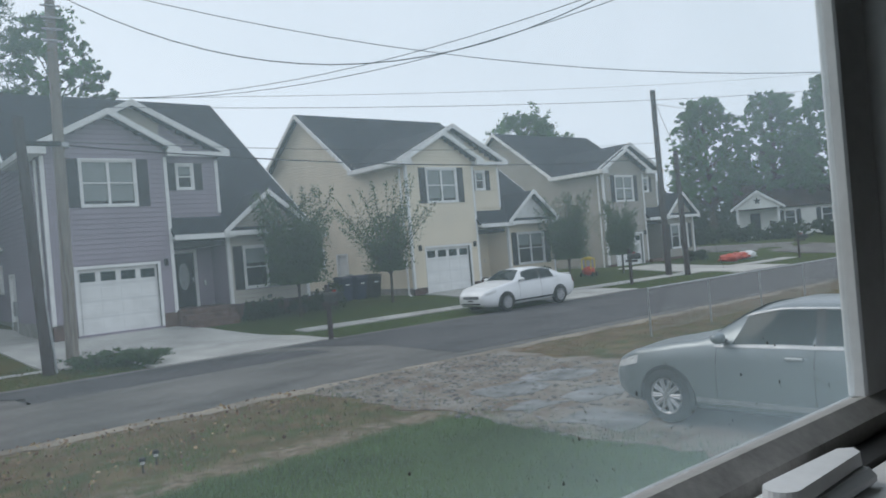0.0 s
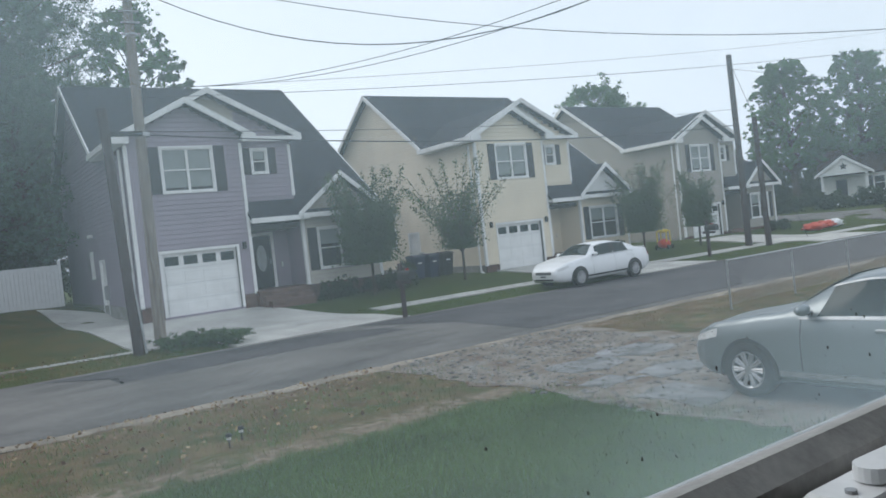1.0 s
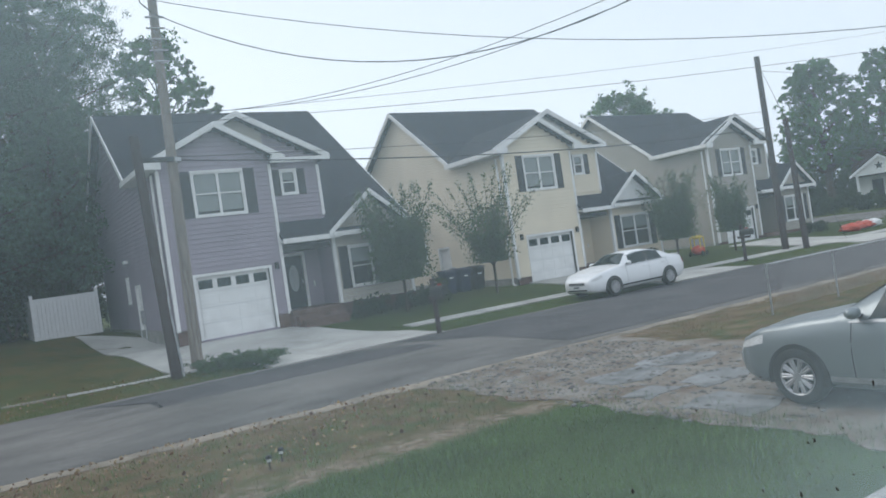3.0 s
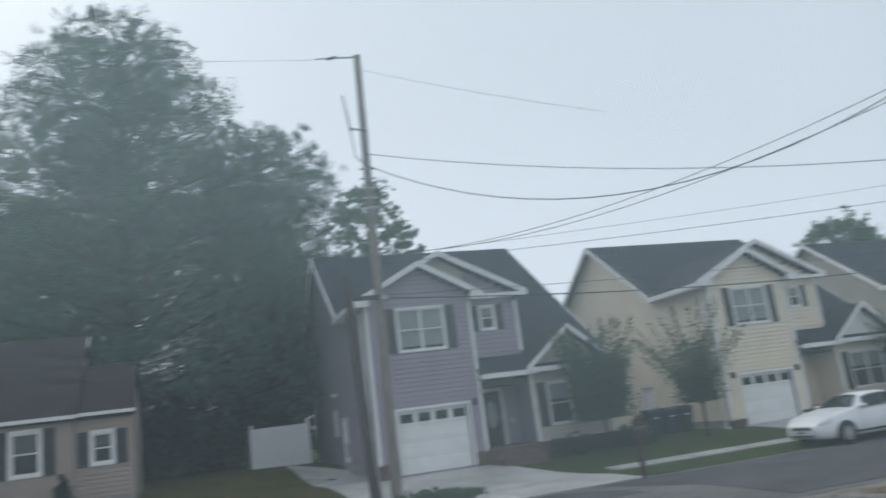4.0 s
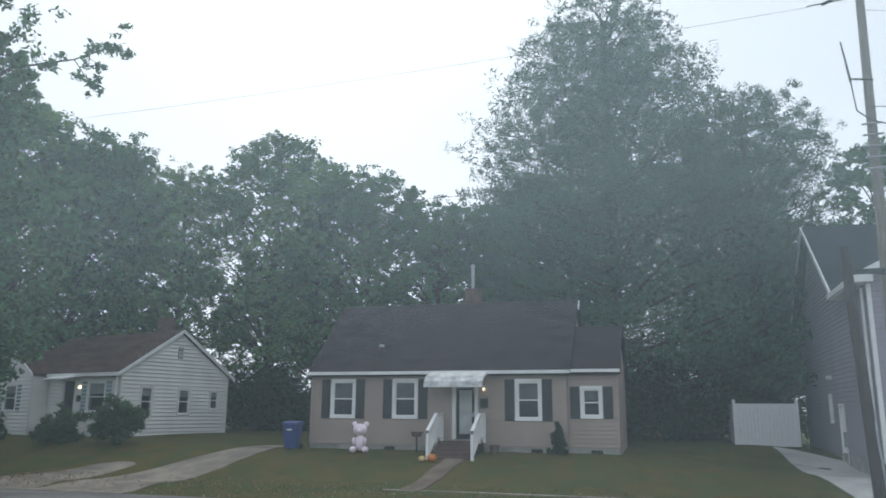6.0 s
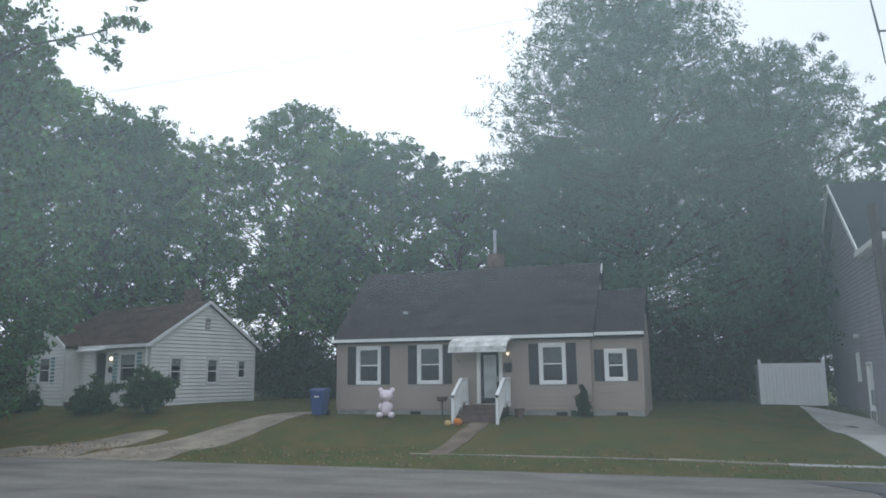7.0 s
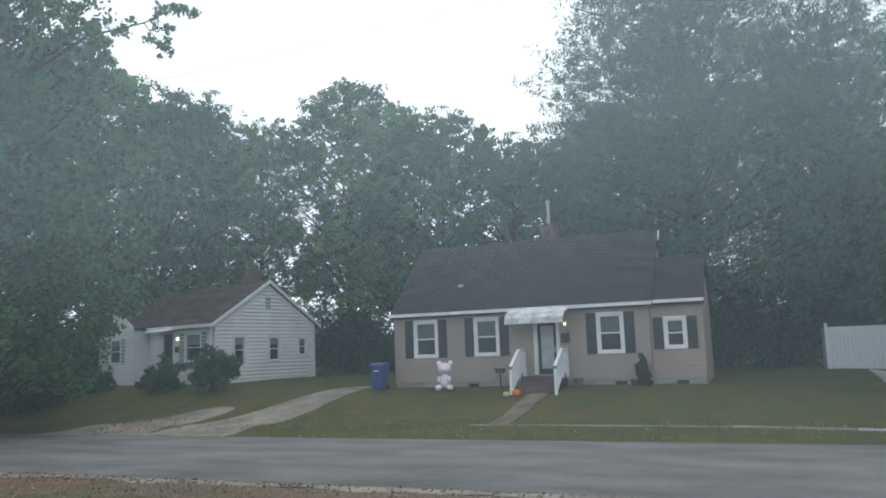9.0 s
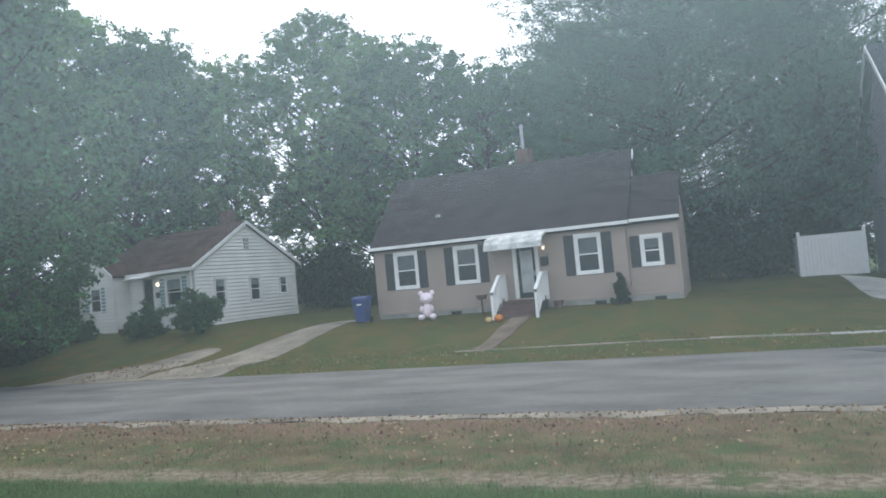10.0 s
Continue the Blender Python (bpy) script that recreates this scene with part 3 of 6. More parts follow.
def window(house, axis, front, out, u0, u1, z0, z1, lights=1, shutters=None, trim=0.07, blind=0.5, label="", blind_material=None):
    """A sash window in its opening: trim, sashes, panes, blind, shutters."""
    f = part("window", facing(facing(facing(facing(bmesh.new(), axis, front, out, u0 - trim, u1 + trim, z1, z1 + trim * 1.2, 0, 0.05), axis, front, out, u0 - trim, u1 + trim, z0 - trim, z0, 0, 0.06), axis, front, out, u0 - trim, u0, z0, z1, 0, 0.05), axis, front, out, u1, u1 + trim, z0, z1, 0, 0.05), M_WHITE, house, label)
    bm = bmesh.new()
    bw = 0.045
    w = (u1 - u0) / lights
    zm = (z0 + z1) / 2
    for k in range(lights):
        a, b = u0 + k * w, u0 + (k + 1) * w
        for p, q, r, s in ((a, a + bw, z0, z1), (b - bw, b, z0, z1), (a + bw, b - bw, z0, z0 + bw), (a + bw, b - bw, z1 - bw, z1), (a + bw, b - bw, zm - bw / 2, zm + bw / 2)):
            facing(bm, axis, front, out, p, q, r, s, -0.06, 0.015)
    part("sash", bm, M_WHITE, f)
    for k in range(lights):
        a, b = u0 + k * w, u0 + (k + 1) * w
        for r, s in ((z0 + bw, zm - bw / 2), (zm + bw / 2, z1 - bw)):
            g = part("pane", facing(bmesh.new(), axis, front, out, a + bw, b - bw, r, s, -0.035, -0.029), M_GLASS, f)
            g.visible_shadow = False
    if blind:
        part("blind", facing(bmesh.new(), axis, front, out, u0 + 0.02, u1 - 0.02, z1 - blind * (z1 - z0), z1, -0.075, -0.06), blind_material or M_BLIND, f, "pale drawn blind" if blind_material is None else "")
    if shutters:
        for a in (u0 - trim - 0.02 - shutters[0], u1 + trim + 0.02):
            bm = bmesh.new()
            wd = shutters[0]
            facing(bm, axis, front, out, a, a + wd, z0 - trim, z1 + trim, 0.012, 0.04)
            nl = int((z1 - z0) / 0.09)
            for k in range(nl):
                zc = z0 + (z1 - z0) * (k + 0.5) / nl
                facing(bm, axis, front, out, a + 0.05, a + wd - 0.05, zc - 0.028, zc + 0.028, 0.04, 0.052)
            part("shutter", bm, shutters[1], house)
    return f


def roof_slab(bm, ridge_a, ridge_b, eave_b, eave_a, thick=0.14):
    """A sloping slab between a ridge and an eave."""
    top = [Vector(p) for p in (ridge_a, ridge_b, eave_b, eave_a)]
    nrm = (top[1] - top[0]).cross(top[3] - top[0]).normalized()
    if nrm.z > 0:
        nrm = -nrm
    vs = [bm.verts.new(p) for p in top] + [bm.verts.new(p + nrm * thick) for p in top]
    for q in ((0, 1, 2, 3), (7, 6, 5, 4), (0, 4, 5, 1), (1, 5, 6, 2), (2, 6, 7, 3), (3, 7, 4, 0)):
        bm.faces.new([vs[i] for i in q])
    return bm


def beam(bm, p, q, h=0.2, d=0.05):
    """A board on edge between two points (rake or fascia)."""
    p, q = Vector(p), Vector(q)
    along = (q - p).normalized()
    side = Vector((along.y, -along.x, 0))
    side = side.normalized() if side.length > 0.01 else Vector((1, 0, 0))
    up = Vector((0, 0, 1))
    vs = []
    for c in (p, q):
        for s, u in ((-d / 2, -h / 2), (d / 2, -h / 2), (d / 2, h / 2), (-d / 2, h / 2)):
            vs.append(bm.verts.new(c + side * s + up * u))
    for k in ((0, 1, 2, 3), (7, 6, 5, 4), (0, 4, 5, 1), (1, 5, 6, 2), (2, 6, 7, 3), (3, 7, 4, 0)):
        bm.faces.new([vs[i] for i in k])
    return bm


def trim_board(house, *pq, h=0.2, d=0.05, name="trim"):
    bm = bmesh.new()
    for p, q in pq:
        beam(bm, p, q, h, d)
    return part(name, bm, M_WHITE, house)


def wall_light(house, x, y, z):
    b = part("wall_light", boxed(x - 0.06, x + 0.06, y - 0.16, y - 0.02, z - 0.16, z + 0.1, bevel=0.02), M_BLACK, house, "small black lantern")
    return b


def tall_house(name, place, siding, label, door_material):
    """Two-storey house: projecting garage bay under stacked gables, long roof down over porch and wing. Local origin at the bay's front corner on the ground."""
    h = thing(name, *place, label=label, category="house", group="two-storey houses across the street")
    G0 = 0.5
    # bay front with garage opening and window
    garage = (0.82, 3.46, G0, 2.68)
    big = (1.18, 2.92, 4.8, 6.3)
    part("wall", (lambda bm: (wall_cells(bm, "x", 0, 4.02, G0 - 0.4, 6.45, [garage, big], 0, 0.2, -1), prism(bm, [(0, 6.45), (4.02, 6.45), (4.02, 6.68), (2.1, 7.75), (0, 6.68)], "y", 0, 0.2), bm)[-1])(bmesh.new()), siding, h)
    bm = bmesh.new()
    lap_boards(bm, "x", lambda z: max(0, (z - 6.68) / 0.55), lambda z: min(4.02, 4.06 - (z - 6.68) / 0.55), 0.95, 7.7, [(garage[0] - 0.1, garage[1] + 0.1, 0, garage[3] + 0.12), (big[0] - 0.08, big[1] + 0.08, big[2] - 0.08, big[3] + 0.1)], 0, -1)
    part("siding", bm, siding, h)
    # west wall: gable end of the main block with the bay's flank
    roofz = lambda y: 3.65 + 0.71 * (y + 0.0)
    sd = (5.3, 6.25, 0.6, 2.7)
    sw = (7.5, 8.0, 2.1, 3.1)
    bm = bmesh.new()
    wall_cells(bm, "y", 0.2, 14.0, G0 - 0.4, 6.45, [sd, sw], 0, 0.2, -1)
    prism(bm, [(3.4, 6.45), (14.0, 6.45), (8.8, 10.2)], "x", 0, 0.2)
    part("wall", bm, siding, h)
    bm = bmesh.new()
    lap_boards(bm, "y", lambda z: 0 if z < 6.5 else (z - 4.0) / 0.72, lambda z: 14.0 if z < 6.5 else 13.7 - (z - 6.7) / 0.75, 0.95, 10.0, [(sd[0] - 0.08, sd[1] + 0.08, 0, sd[3] + 0.08), (sw[0] - 0.05, sw[1] + 0.05, sw[2] - 0.05, sw[3] + 0.05)], 0, -1)
    part("siding", bm, siding, h)
    part("foundation", boxed(-0.03, 0.15, -0.03, 14.0, G0 - 0.4, 0.95), M_FOUND, h)
    for a, b in ((-0.03, 0.7), (3.58, 4.05)):
        part("foundation", boxed(a, b, -0.035, 0.1, G0 - 0.4, 0.93), M_BRICK, h, "red brick base")
    # back and east walls
    part("wall", (lambda bm: (box(bm, 0, 9.4, 13.8, 14.0, 0.1, 6.7), box(bm, 9.2, 9.4, 0.0, 13.8, 0.1, 3.6), prism(bm, [(0.0, 3.6), (13.8, 3.6), (13.8, 6.7), (8.8, 10.2)], "x", 9.2, 9.4), bm)[-1])(bmesh.new()), siding, h)
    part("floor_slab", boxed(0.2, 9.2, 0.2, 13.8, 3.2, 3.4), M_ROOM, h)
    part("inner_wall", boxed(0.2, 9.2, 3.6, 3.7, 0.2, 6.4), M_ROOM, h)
    # second bay and its wall above the porch roof
    small = (4.58, 5.12, 5.38, 6.22)
    part("wall", (lambda bm: (wall_cells(bm, "x", 4.02, 6.1, 4.2, 6.45, [small], 0.4, 0.15, -1), box(bm, 5.95, 6.1, 0.55, 4.0, 3.9, 6.6), prism(bm, [(-0.1, 6.45), (6.1, 6.45), (3.05, 8.15)], "y", 0.42, 0.55), bm)[-1])(bmesh.new()), siding, h)
    bm = bmesh.new()
    lap_boards(bm, "x", lambda z: 4.02, lambda z: 6.1 if z < 6.6 else 6.22 - (z - 6.6) / 0.5, 4.45, 8.0, [(small[0] - 0.06, small[1] + 0.06, small[2] - 0.06, small[3] + 0.06)], 0.4, -1)
    part("siding", bm, siding, h)
    bm = bmesh.new()
    lap_boards(bm, "x", lambda z: max(0.2, 2.9 - (8.15 - z) / 0.55), lambda z: min(4.02, 3.2 + (8.15 - z) / 0.55), 7.0, 8.1, [], 0.4, -1)
    part("siding", bm, M_SID_PALE if siding is M_SID_GREY else M_SID_WHITE, h, "pale siding in the upper gable")
    part("gable_panel", prism(bmesh.new(), [(0.15, 6.62), (5.95, 6.62), (3.05, 8.26)], "y", 0.391, 0.419), M_SID_PALE if siding is M_SID_GREY else M_SID_WHITE, h, "pale panel in the upper gable")
    # wing wall and its gable
    wing = (6.75, 8.6, 1.55, 3.05)
    part("wall", (lambda bm: (wall_cells(bm, "x", 6.1, 9.4, G0 - 0.4, 3.6, [wing], 0.0, 0.2, -1), box(bm, 6.1, 6.25, 0.2, 1.8, 0.5, 3.6), bm)[-1])(bmesh.new()), siding, h)
    wing_skin = M_SID_PALE if siding is M_SID_GREY else siding
    bm = bmesh.new()
    lap_boards(bm, "x", lambda z: 6.1, lambda z: 9.4, 0.95, 3.6, [(wing[0] - 0.08, wing[1] + 0.08, wing[2] - 0.08, wing[3] + 0.1)], 0.0, -1)
    part("siding", bm, wing_skin, h, "pale beige lap siding" if siding is M_SID_GREY else "")
    part("gable", prism(bmesh.new(), [(6.05, 3.65), (9.45, 3.65), (7.75, 5.0)], "y", -0.05, 0.2), M_WHITE if siding is M_SID_CREAM else wing_skin, h)
    part("foundation", boxed(6.07, 9.43, -0.04, 0.12, 0.1, 0.95), M_BRICK, h, "red brick base")
    # porch: deep recess with the front door
    bm = bmesh.new()
    box(bm, 4.02, 6.1, -0.3, 1.7, 0.1, 0.98)
    box(bm, 4.1, 6.0, -0.65, -0.3, 0.1, 0.78)
    box(bm, 4.2, 5.9, -1.0, -0.65, 0.1, 0.6)
    part("porch_floor", bm, M_BRICK, h, "red brick porch with steps")
    dr = (4.5, 5.42, 0.98, 3.08)
    part("wall", (lambda bm: (wall_cells(bm, "x", 4.02, 6.1, 0.98, 3.6, [dr], 1.5, 0.15, -1), box(bm, 4.0, 4.02, 0.2, 1.5, 0.98, 3.6), bm)[-1])(bmesh.new()), siding, h)
    d = part("door", boxed(dr[0] + 0.05, dr[1] - 0.05, 1.53, 1.58, 1.0, 3.03), door_material, h, "front door with an oval glass")
    bm = bmesh.new()
    q = [bm.verts.new((4.96 + 0.2 * math.cos(k * math.tau / 24), 1.515, 2.15 + 0.52 * math.sin(k * math.tau / 24))) for k in range(24)]
    q2 = [bm.verts.new((v.co.x, 1.54, v.co.z)) for v in q]
    bm.faces.new(q)
    for k in range(24):
        bm.faces.new((q[k], q[(k + 1) % 24], q2[(k + 1) % 24], q2[k]))
    part("door_glass", bm, M_FROST, d, "oval frosted pane")
    part("door_handle", boxed(5.28, 5.33, 1.47, 1.53, 1.9, 2.08, bevel=0.01), M_STEEL, d)
    bm = bmesh.new()
    for a in ((dr[0] - 0.06, dr[0] + 0.05, 1.46, 1.6, 0.98, 3.14), (dr[1] - 0.05, dr[1] + 0.06, 1.46, 1.6, 0.98, 3.14), (dr[0] + 0.05, dr[1] - 0.05, 1.46, 1.6, 3.03, 3.14)):
        box(bm, *a)
    part("door_frame", bm, M_WHITE, h)
    part("door_bell", boxed(5.72, 5.78, 1.44, 1.5, 1.75, 1.95, bevel=0.01), M_WHITE, h)
    # garage door: four ribbed panels and four lights
    gd = part("garage_door", boxed(garage[0], garage[1], 0.1, 0.16, G0, garage[3]), M_WHITE, h, "white panelled garage door")
    gh = (garage[3] - G0) / 4
    for r in range(4):
        for c in range(4):
            a = garage[0] + (garage[1] - garage[0]) * c / 4
            b = a + (garage[1] - garage[0]) / 4
            z = G0 + r * gh
            if r < 3:
                part("panel", boxed(a + 0.07, b - 0.07, 0.085, 0.1, z + 0.1, z + gh - 0.1, bevel=0.006), M_WHITE, gd)
            else:
                part("pane", boxed(a + 0.09, b - 0.09, 0.088, 0.1, z + 0.12, z + gh - 0.12), M_CARGLASS, gd, "dark garage door light")
        if r:
            part("panel_joint", boxed(garage[0], garage[1], 0.094, 0.1, G0 + r * gh - 0.008, G0 + r * gh + 0.008), M_PLATE, gd)
    bm = bmesh.new()
    facing(bm, "x", 0, -1, garage[0] - 0.1, garage[0], G0, garage[3] + 0.1, -0.1, 0.04)
    facing(bm, "x", 0, -1, garage[1], garage[1] + 0.1, G0, garage[3] + 0.1, -0.1, 0.04)
    facing(bm, "x", 0, -1, garage[0], garage[1], garage[3], garage[3] + 0.1, -0.1, 0.04)
    part("garage_frame", bm, M_WHITE, h)
    wall_light(h, 3.75, 0, 2.75)
    wall_light(h, 0.42, 0, 2.75)
    # windows
    window(h, "x", 0, -1, *big, lights=2, shutters=(0.38, M_SHUTTER), blind=0.9)
    window(h, "x", 0.4, -1, *small, lights=1, shutters=(0.3, M_SHUTTER), blind=0.4)
    window(h, "x", 0.0, -1, *wing, lights=2, shutters=(0.38, M_SHUTTER), blind=0.4)
    window(h, "y", 0, -1, *sw, lights=1, blind=0)
    sdoor = part("side_door", boxed(0.06, 0.1, sd[0] + 0.04, sd[1] - 0.04, sd[2], sd[3]), M_WHITE, h, "white side door")
    part("door_handle", boxed(0.0, 0.06, sd[0] + 0.1, sd[0] + 0.15, 1.5, 1.62), M_STEEL, sdoor)
    bm = bmesh.new()
    facing(bm, "y", 0, -1, sd[0] - 0.06, sd[0] + 0.04, sd[2], sd[3] + 0.08, -0.08, 0.035)
    facing(bm, "y", 0, -1, sd[1] - 0.04, sd[1] + 0.06, sd[2], sd[3] + 0.08, -0.08, 0.035)
    facing(bm, "y", 0, -1, sd[0] + 0.04, sd[1] - 0.04, sd[3], sd[3] + 0.08, -0.08, 0.035)
    part("door_frame", bm, M_WHITE, h)
    part("meter_box", boxed(-0.16, -0.02, 4.9, 5.25, 1.2, 1.75, bevel=0.015), M_STEEL, h, "grey utility meter box")
    part("side_light", boxed(-0.2, -0.03, 7.0, 7.35, 3.75, 3.88, bevel=0.02), M_WHITE, h, "small white floodlight")
    # corner boards and downspout
    for x, y in ((-0.035, -0.035), (3.95, -0.035), (6.02, 0.36), (6.08, -0.035), (9.3, -0.035)):
        z0, z1 = (4.45, 6.4) if y > 0 else ((0.9, 6.45) if x < 5 else (0.9, 3.6))
        part("corner_board", boxed(x, x + 0.12, y, y + 0.12, z0, z1), M_WHITE, h)
    part("downspout", (lambda bm: (rod(bm, (-0.12, 0.3, 6.35), (-0.12, 0.3, 0.7), 0.045, seg=8), rod(bm, (-0.12, 0.3, 0.7), (-0.2, -0.05, 0.55), 0.045, seg=8), bm)[-1])(bmesh.new()), M_WHITE, h)
    # roofs
    R = h
    part("roof", roof_slab(roof_slab(bmesh.new(), (6.05, 8.8, 10.4), (9.75, 8.8, 10.4), (9.75, -0.35, 3.62), (6.05, -0.35, 3.62)), (-0.35, 8.8, 10.4), (6.05, 8.8, 10.4), (6.05, 3.95, 6.85), (-0.35, 3.95, 6.85)), M_DARKROOF, R)
    part("roof", roof_slab(bmesh.new(), (-0.35, 8.8, 10.4), (9.75, 8.8, 10.4), (9.75, 14.5, 6.45), (-0.35, 14.5, 6.45)), M_DARKROOF, R)
    bm = bmesh.new()
    roof_slab(bm, (2.1, -0.35, 7.98), (2.1, 5.6, 7.98), (-0.4, 3.9, 6.64), (-0.4, -0.35, 6.64), 0.12)
    roof_slab(bm, (2.1, -0.35, 7.98), (2.1, 5.6, 7.98), (4.5, 5.6, 6.64), (4.5, -0.35, 6.64), 0.12)
    part("bay_roof", bm, M_DARKROOF, R)
    bm = bmesh.new()
    roof_slab(bm, (3.05, 0.05, 8.42), (3.05, 7.0, 8.42), (-0.4, 3.9, 6.7), (-0.4, 0.05, 6.7), 0.12)
    roof_slab(bm, (3.05, 0.05, 8.42), (3.05, 7.0, 8.42), (6.5, 7.0, 6.7), (6.5, 0.05, 6.7), 0.12)
    part("gable_roof", bm, M_DARKROOF, R)
    part("porch_roof", roof_slab(bmesh.new(), (4.02, 0.55, 4.45), (6.3, 0.55, 4.45), (6.3, -0.35, 3.62), (4.02, -0.35, 3.62), 0.1), M_DARKROOF, R)
    part("porch_ceiling", boxed(4.02, 6.1, -0.3, 1.6, 3.52, 3.6), M_WHITE, R)
    bm = bmesh.new()
    roof_slab(bm, (7.75, -0.4, 5.2), (7.75, 2.4, 5.2), (5.85, 2.4, 3.68), (5.85, -0.4, 3.68), 0.12)
    roof_slab(bm, (7.75, -0.4, 5.2), (7.75, 2.4, 5.2), (9.65, 2.4, 3.68), (9.65, -0.4, 3.68), 0.12)
    part("wing_roof", bm, M_DARKROOF, R)
    trim_board(R, ((-0.4, -0.38, 6.62), (2.1, -0.38, 7.94)), ((2.1, -0.38, 7.94), (4.5, -0.38, 6.62)), h=0.22)
    trim_board(R, ((-0.4, 0.02, 6.66), (3.05, 0.02, 8.38)), ((3.05, 0.02, 8.38), (6.5, 0.02, 6.66)), h=0.22)
    trim_board(R, ((4.45, -0.38, 6.57), (4.45, 0.02, 6.57)), ((4.1, 0.03, 6.6), (6.5, 0.03, 6.6)), h=0.18)
    trim_board(R, ((5.85, -0.43, 3.62), (7.75, -0.43, 5.14)), ((7.75, -0.43, 5.14), (9.65, -0.43, 3.62)), h=0.2)
    trim_board(R, ((4.02, -0.37, 3.55), (6.3, -0.37, 3.55)), ((6.0, -0.45, 3.6), (9.5, -0.45, 3.6)), h=0.18)
    trim_board(R, ((-0.38, 3.8, 6.66), (-0.38, 8.8, 10.29)), ((-0.38, 8.8, 10.29), (-0.38, 14.5, 6.34)), h=0.22)
    trim_board(R, ((9.78, -0.35, 3.52), (9.78, 8.8, 10.29)), h=0.2)
    trim_board(R, ((-0.44, -0.35, 6.6), (-0.44, 3.95, 6.6)), h=0.2, d=0.1, name="gutter")
    part("soffit", boxed(-0.42, -0.02, -0.33, 3.8, 6.46, 6.5), M_WHITE, R)
    for a, b in ((-0.45, 0.1), (4.0, 4.52)):
        part("eave_return", boxed(a, b, -0.42, -0.3, 6.46, 6.72), M_WHITE, R)
    return h


tall_house("grey_house", (6.05, 27.0, 0.08), M_SID_GREY, "grey two-storey house with white trim and dark shutters", M_DOOR)
tall_house("cream_house", (20.8, 27.0, -0.15), M_SID_CREAM, "cream two-storey house with white garage door and gables", M_WHITE)
tall_house("tan_house", (37.3, 29.0, -0.28), M_SID_TAN, "tan two-storey house with white garage door and gables", M_DOOR)


def beige_cottage():
    h = thing("beige_cottage", 0, 28.0, -0.13, label="low beige cottage with black shutters, awning and dark roof", category="house")
    wins = [(-12.78, -11.94, 2.42, 3.7), (-10.22, -9.4, 2.42, 3.7), (-5.48, -4.7, 2.38, 3.66)]
    w4 = (-3.14, -2.56, 2.48, 3.4)
    door = (-7.87, -7.03, 1.6, 3.55)
    x0, x1, x2 = -13.7, -3.7, -1.93
    bm = bmesh.new()
    wall_cells(bm, "x", x0, x1, 0.6, 4.05, wins + [door], 0, 0.2, -1)
    box(bm, x0, x0 + 0.2, 0.2, 6.4, 0.6, 4.05)
    box(bm, x1 - 0.2, x1, 0.2, 6.4, 0.6, 4.05)
    box(bm, x0, x1, 6.2, 6.4, 0.6, 4.05)
    for a in (x0, x1 - 0.2):
        prism(bm, [(0.0, 4.05), (6.4, 4.05), (3.2, 6.95)], "x", a, a + 0.2)
    part("wall", bm, M_SID_BEIGE, h)
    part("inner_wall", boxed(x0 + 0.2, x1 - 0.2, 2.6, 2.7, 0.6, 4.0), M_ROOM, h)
    bm = bmesh.new()
    lap_boards(bm, "x", lambda z: x0, lambda z: x1, 1.38, 4.03, [(a - 0.1, b + 0.1, c - 0.1, e + 0.1) for a, b, c, e in wins + [door]], 0, -1, 0.15, 0.028, 0.014)
    part("siding", bm, M_SID_BEIGE, h)
    bm = bmesh.new()
    wall_cells(bm, "x", x1, x2, 0.6, 4.05, [w4], 0.12, 0.2, -1)
    box(bm, x2 - 0.2, x2, 0.32, 4.6, 0.6, 4.05)
    box(bm, x1, x2, 4.4, 4.6, 0.6, 4.05)
    prism(bm, [(0.12, 4.05), (4.6, 4.05), (2.35, 5.75)], "x", x2 - 0.2, x2)
    part("addition_wall", bm, M_SID_BEIGE, h)
    bm = bmesh.new()
    lap_boards(bm, "x", lambda z: x1 + 0.02, lambda z: x2, 1.38, 4.03, [(w4[0] - 0.1, w4[1] + 0.1, w4[2] - 0.1, w4[3] + 0.1)], 0.12, -1, 0.15, 0.028, 0.014)
    part("siding", bm, M_SID_BEIGE, h)
    part("inner_wall", boxed(x1, x2 - 0.2, 2.0, 2.1, 0.6, 4.0), M_ROOM, h)
    part("corner_board", boxed(x0 - 0.03, x0 + 0.08, -0.04, 0.06, 1.36, 4.05), M_SID_BEIGE, h)
    part("corner_board", boxed(x2 - 0.08, x2 + 0.03, 0.08, 0.18, 1.36, 4.05), M_SID_BEIGE, h)
    part("foundation", (lambda bm: (box(bm, x0 + 0.02, x1, -0.02, 0.1, 0.6, 1.36), box(bm, x1, x2 - 0.02, 0.1, 0.2, 0.6, 1.36), bm)[-1])(bmesh.new()), M_FOUND, h, "painted block foundation")
    for vx in (-10.6, -5.0, -4.1, -2.9):
        part("vent", boxed(vx, vx + 0.4, -0.045 if vx < -3.7 else 0.075, 0.0 if vx < -3.7 else 0.12, 1.14, 1.3), M_BLACK, h, "dark crawl space vent")
    for w in wins:
        window(h, "x", 0, -1, *w, lights=1, shutters=(0.36, M_SHUTTER), trim=0.1, blind=0.5, blind_material=M_CURTAIN)
    window(h, "x", 0.12, -1, *w4, lights=1, shutters=(0.34, M_SHUTTER), trim=0.1, blind=0.4, blind_material=M_CURTAIN)
    d = part("door", boxed(door[0] + 0.06, door[1] - 0.06, 0.05, 0.1, door[2], door[3] - 0.05), M_DOOR, h, "dark storm door with a pale glass")
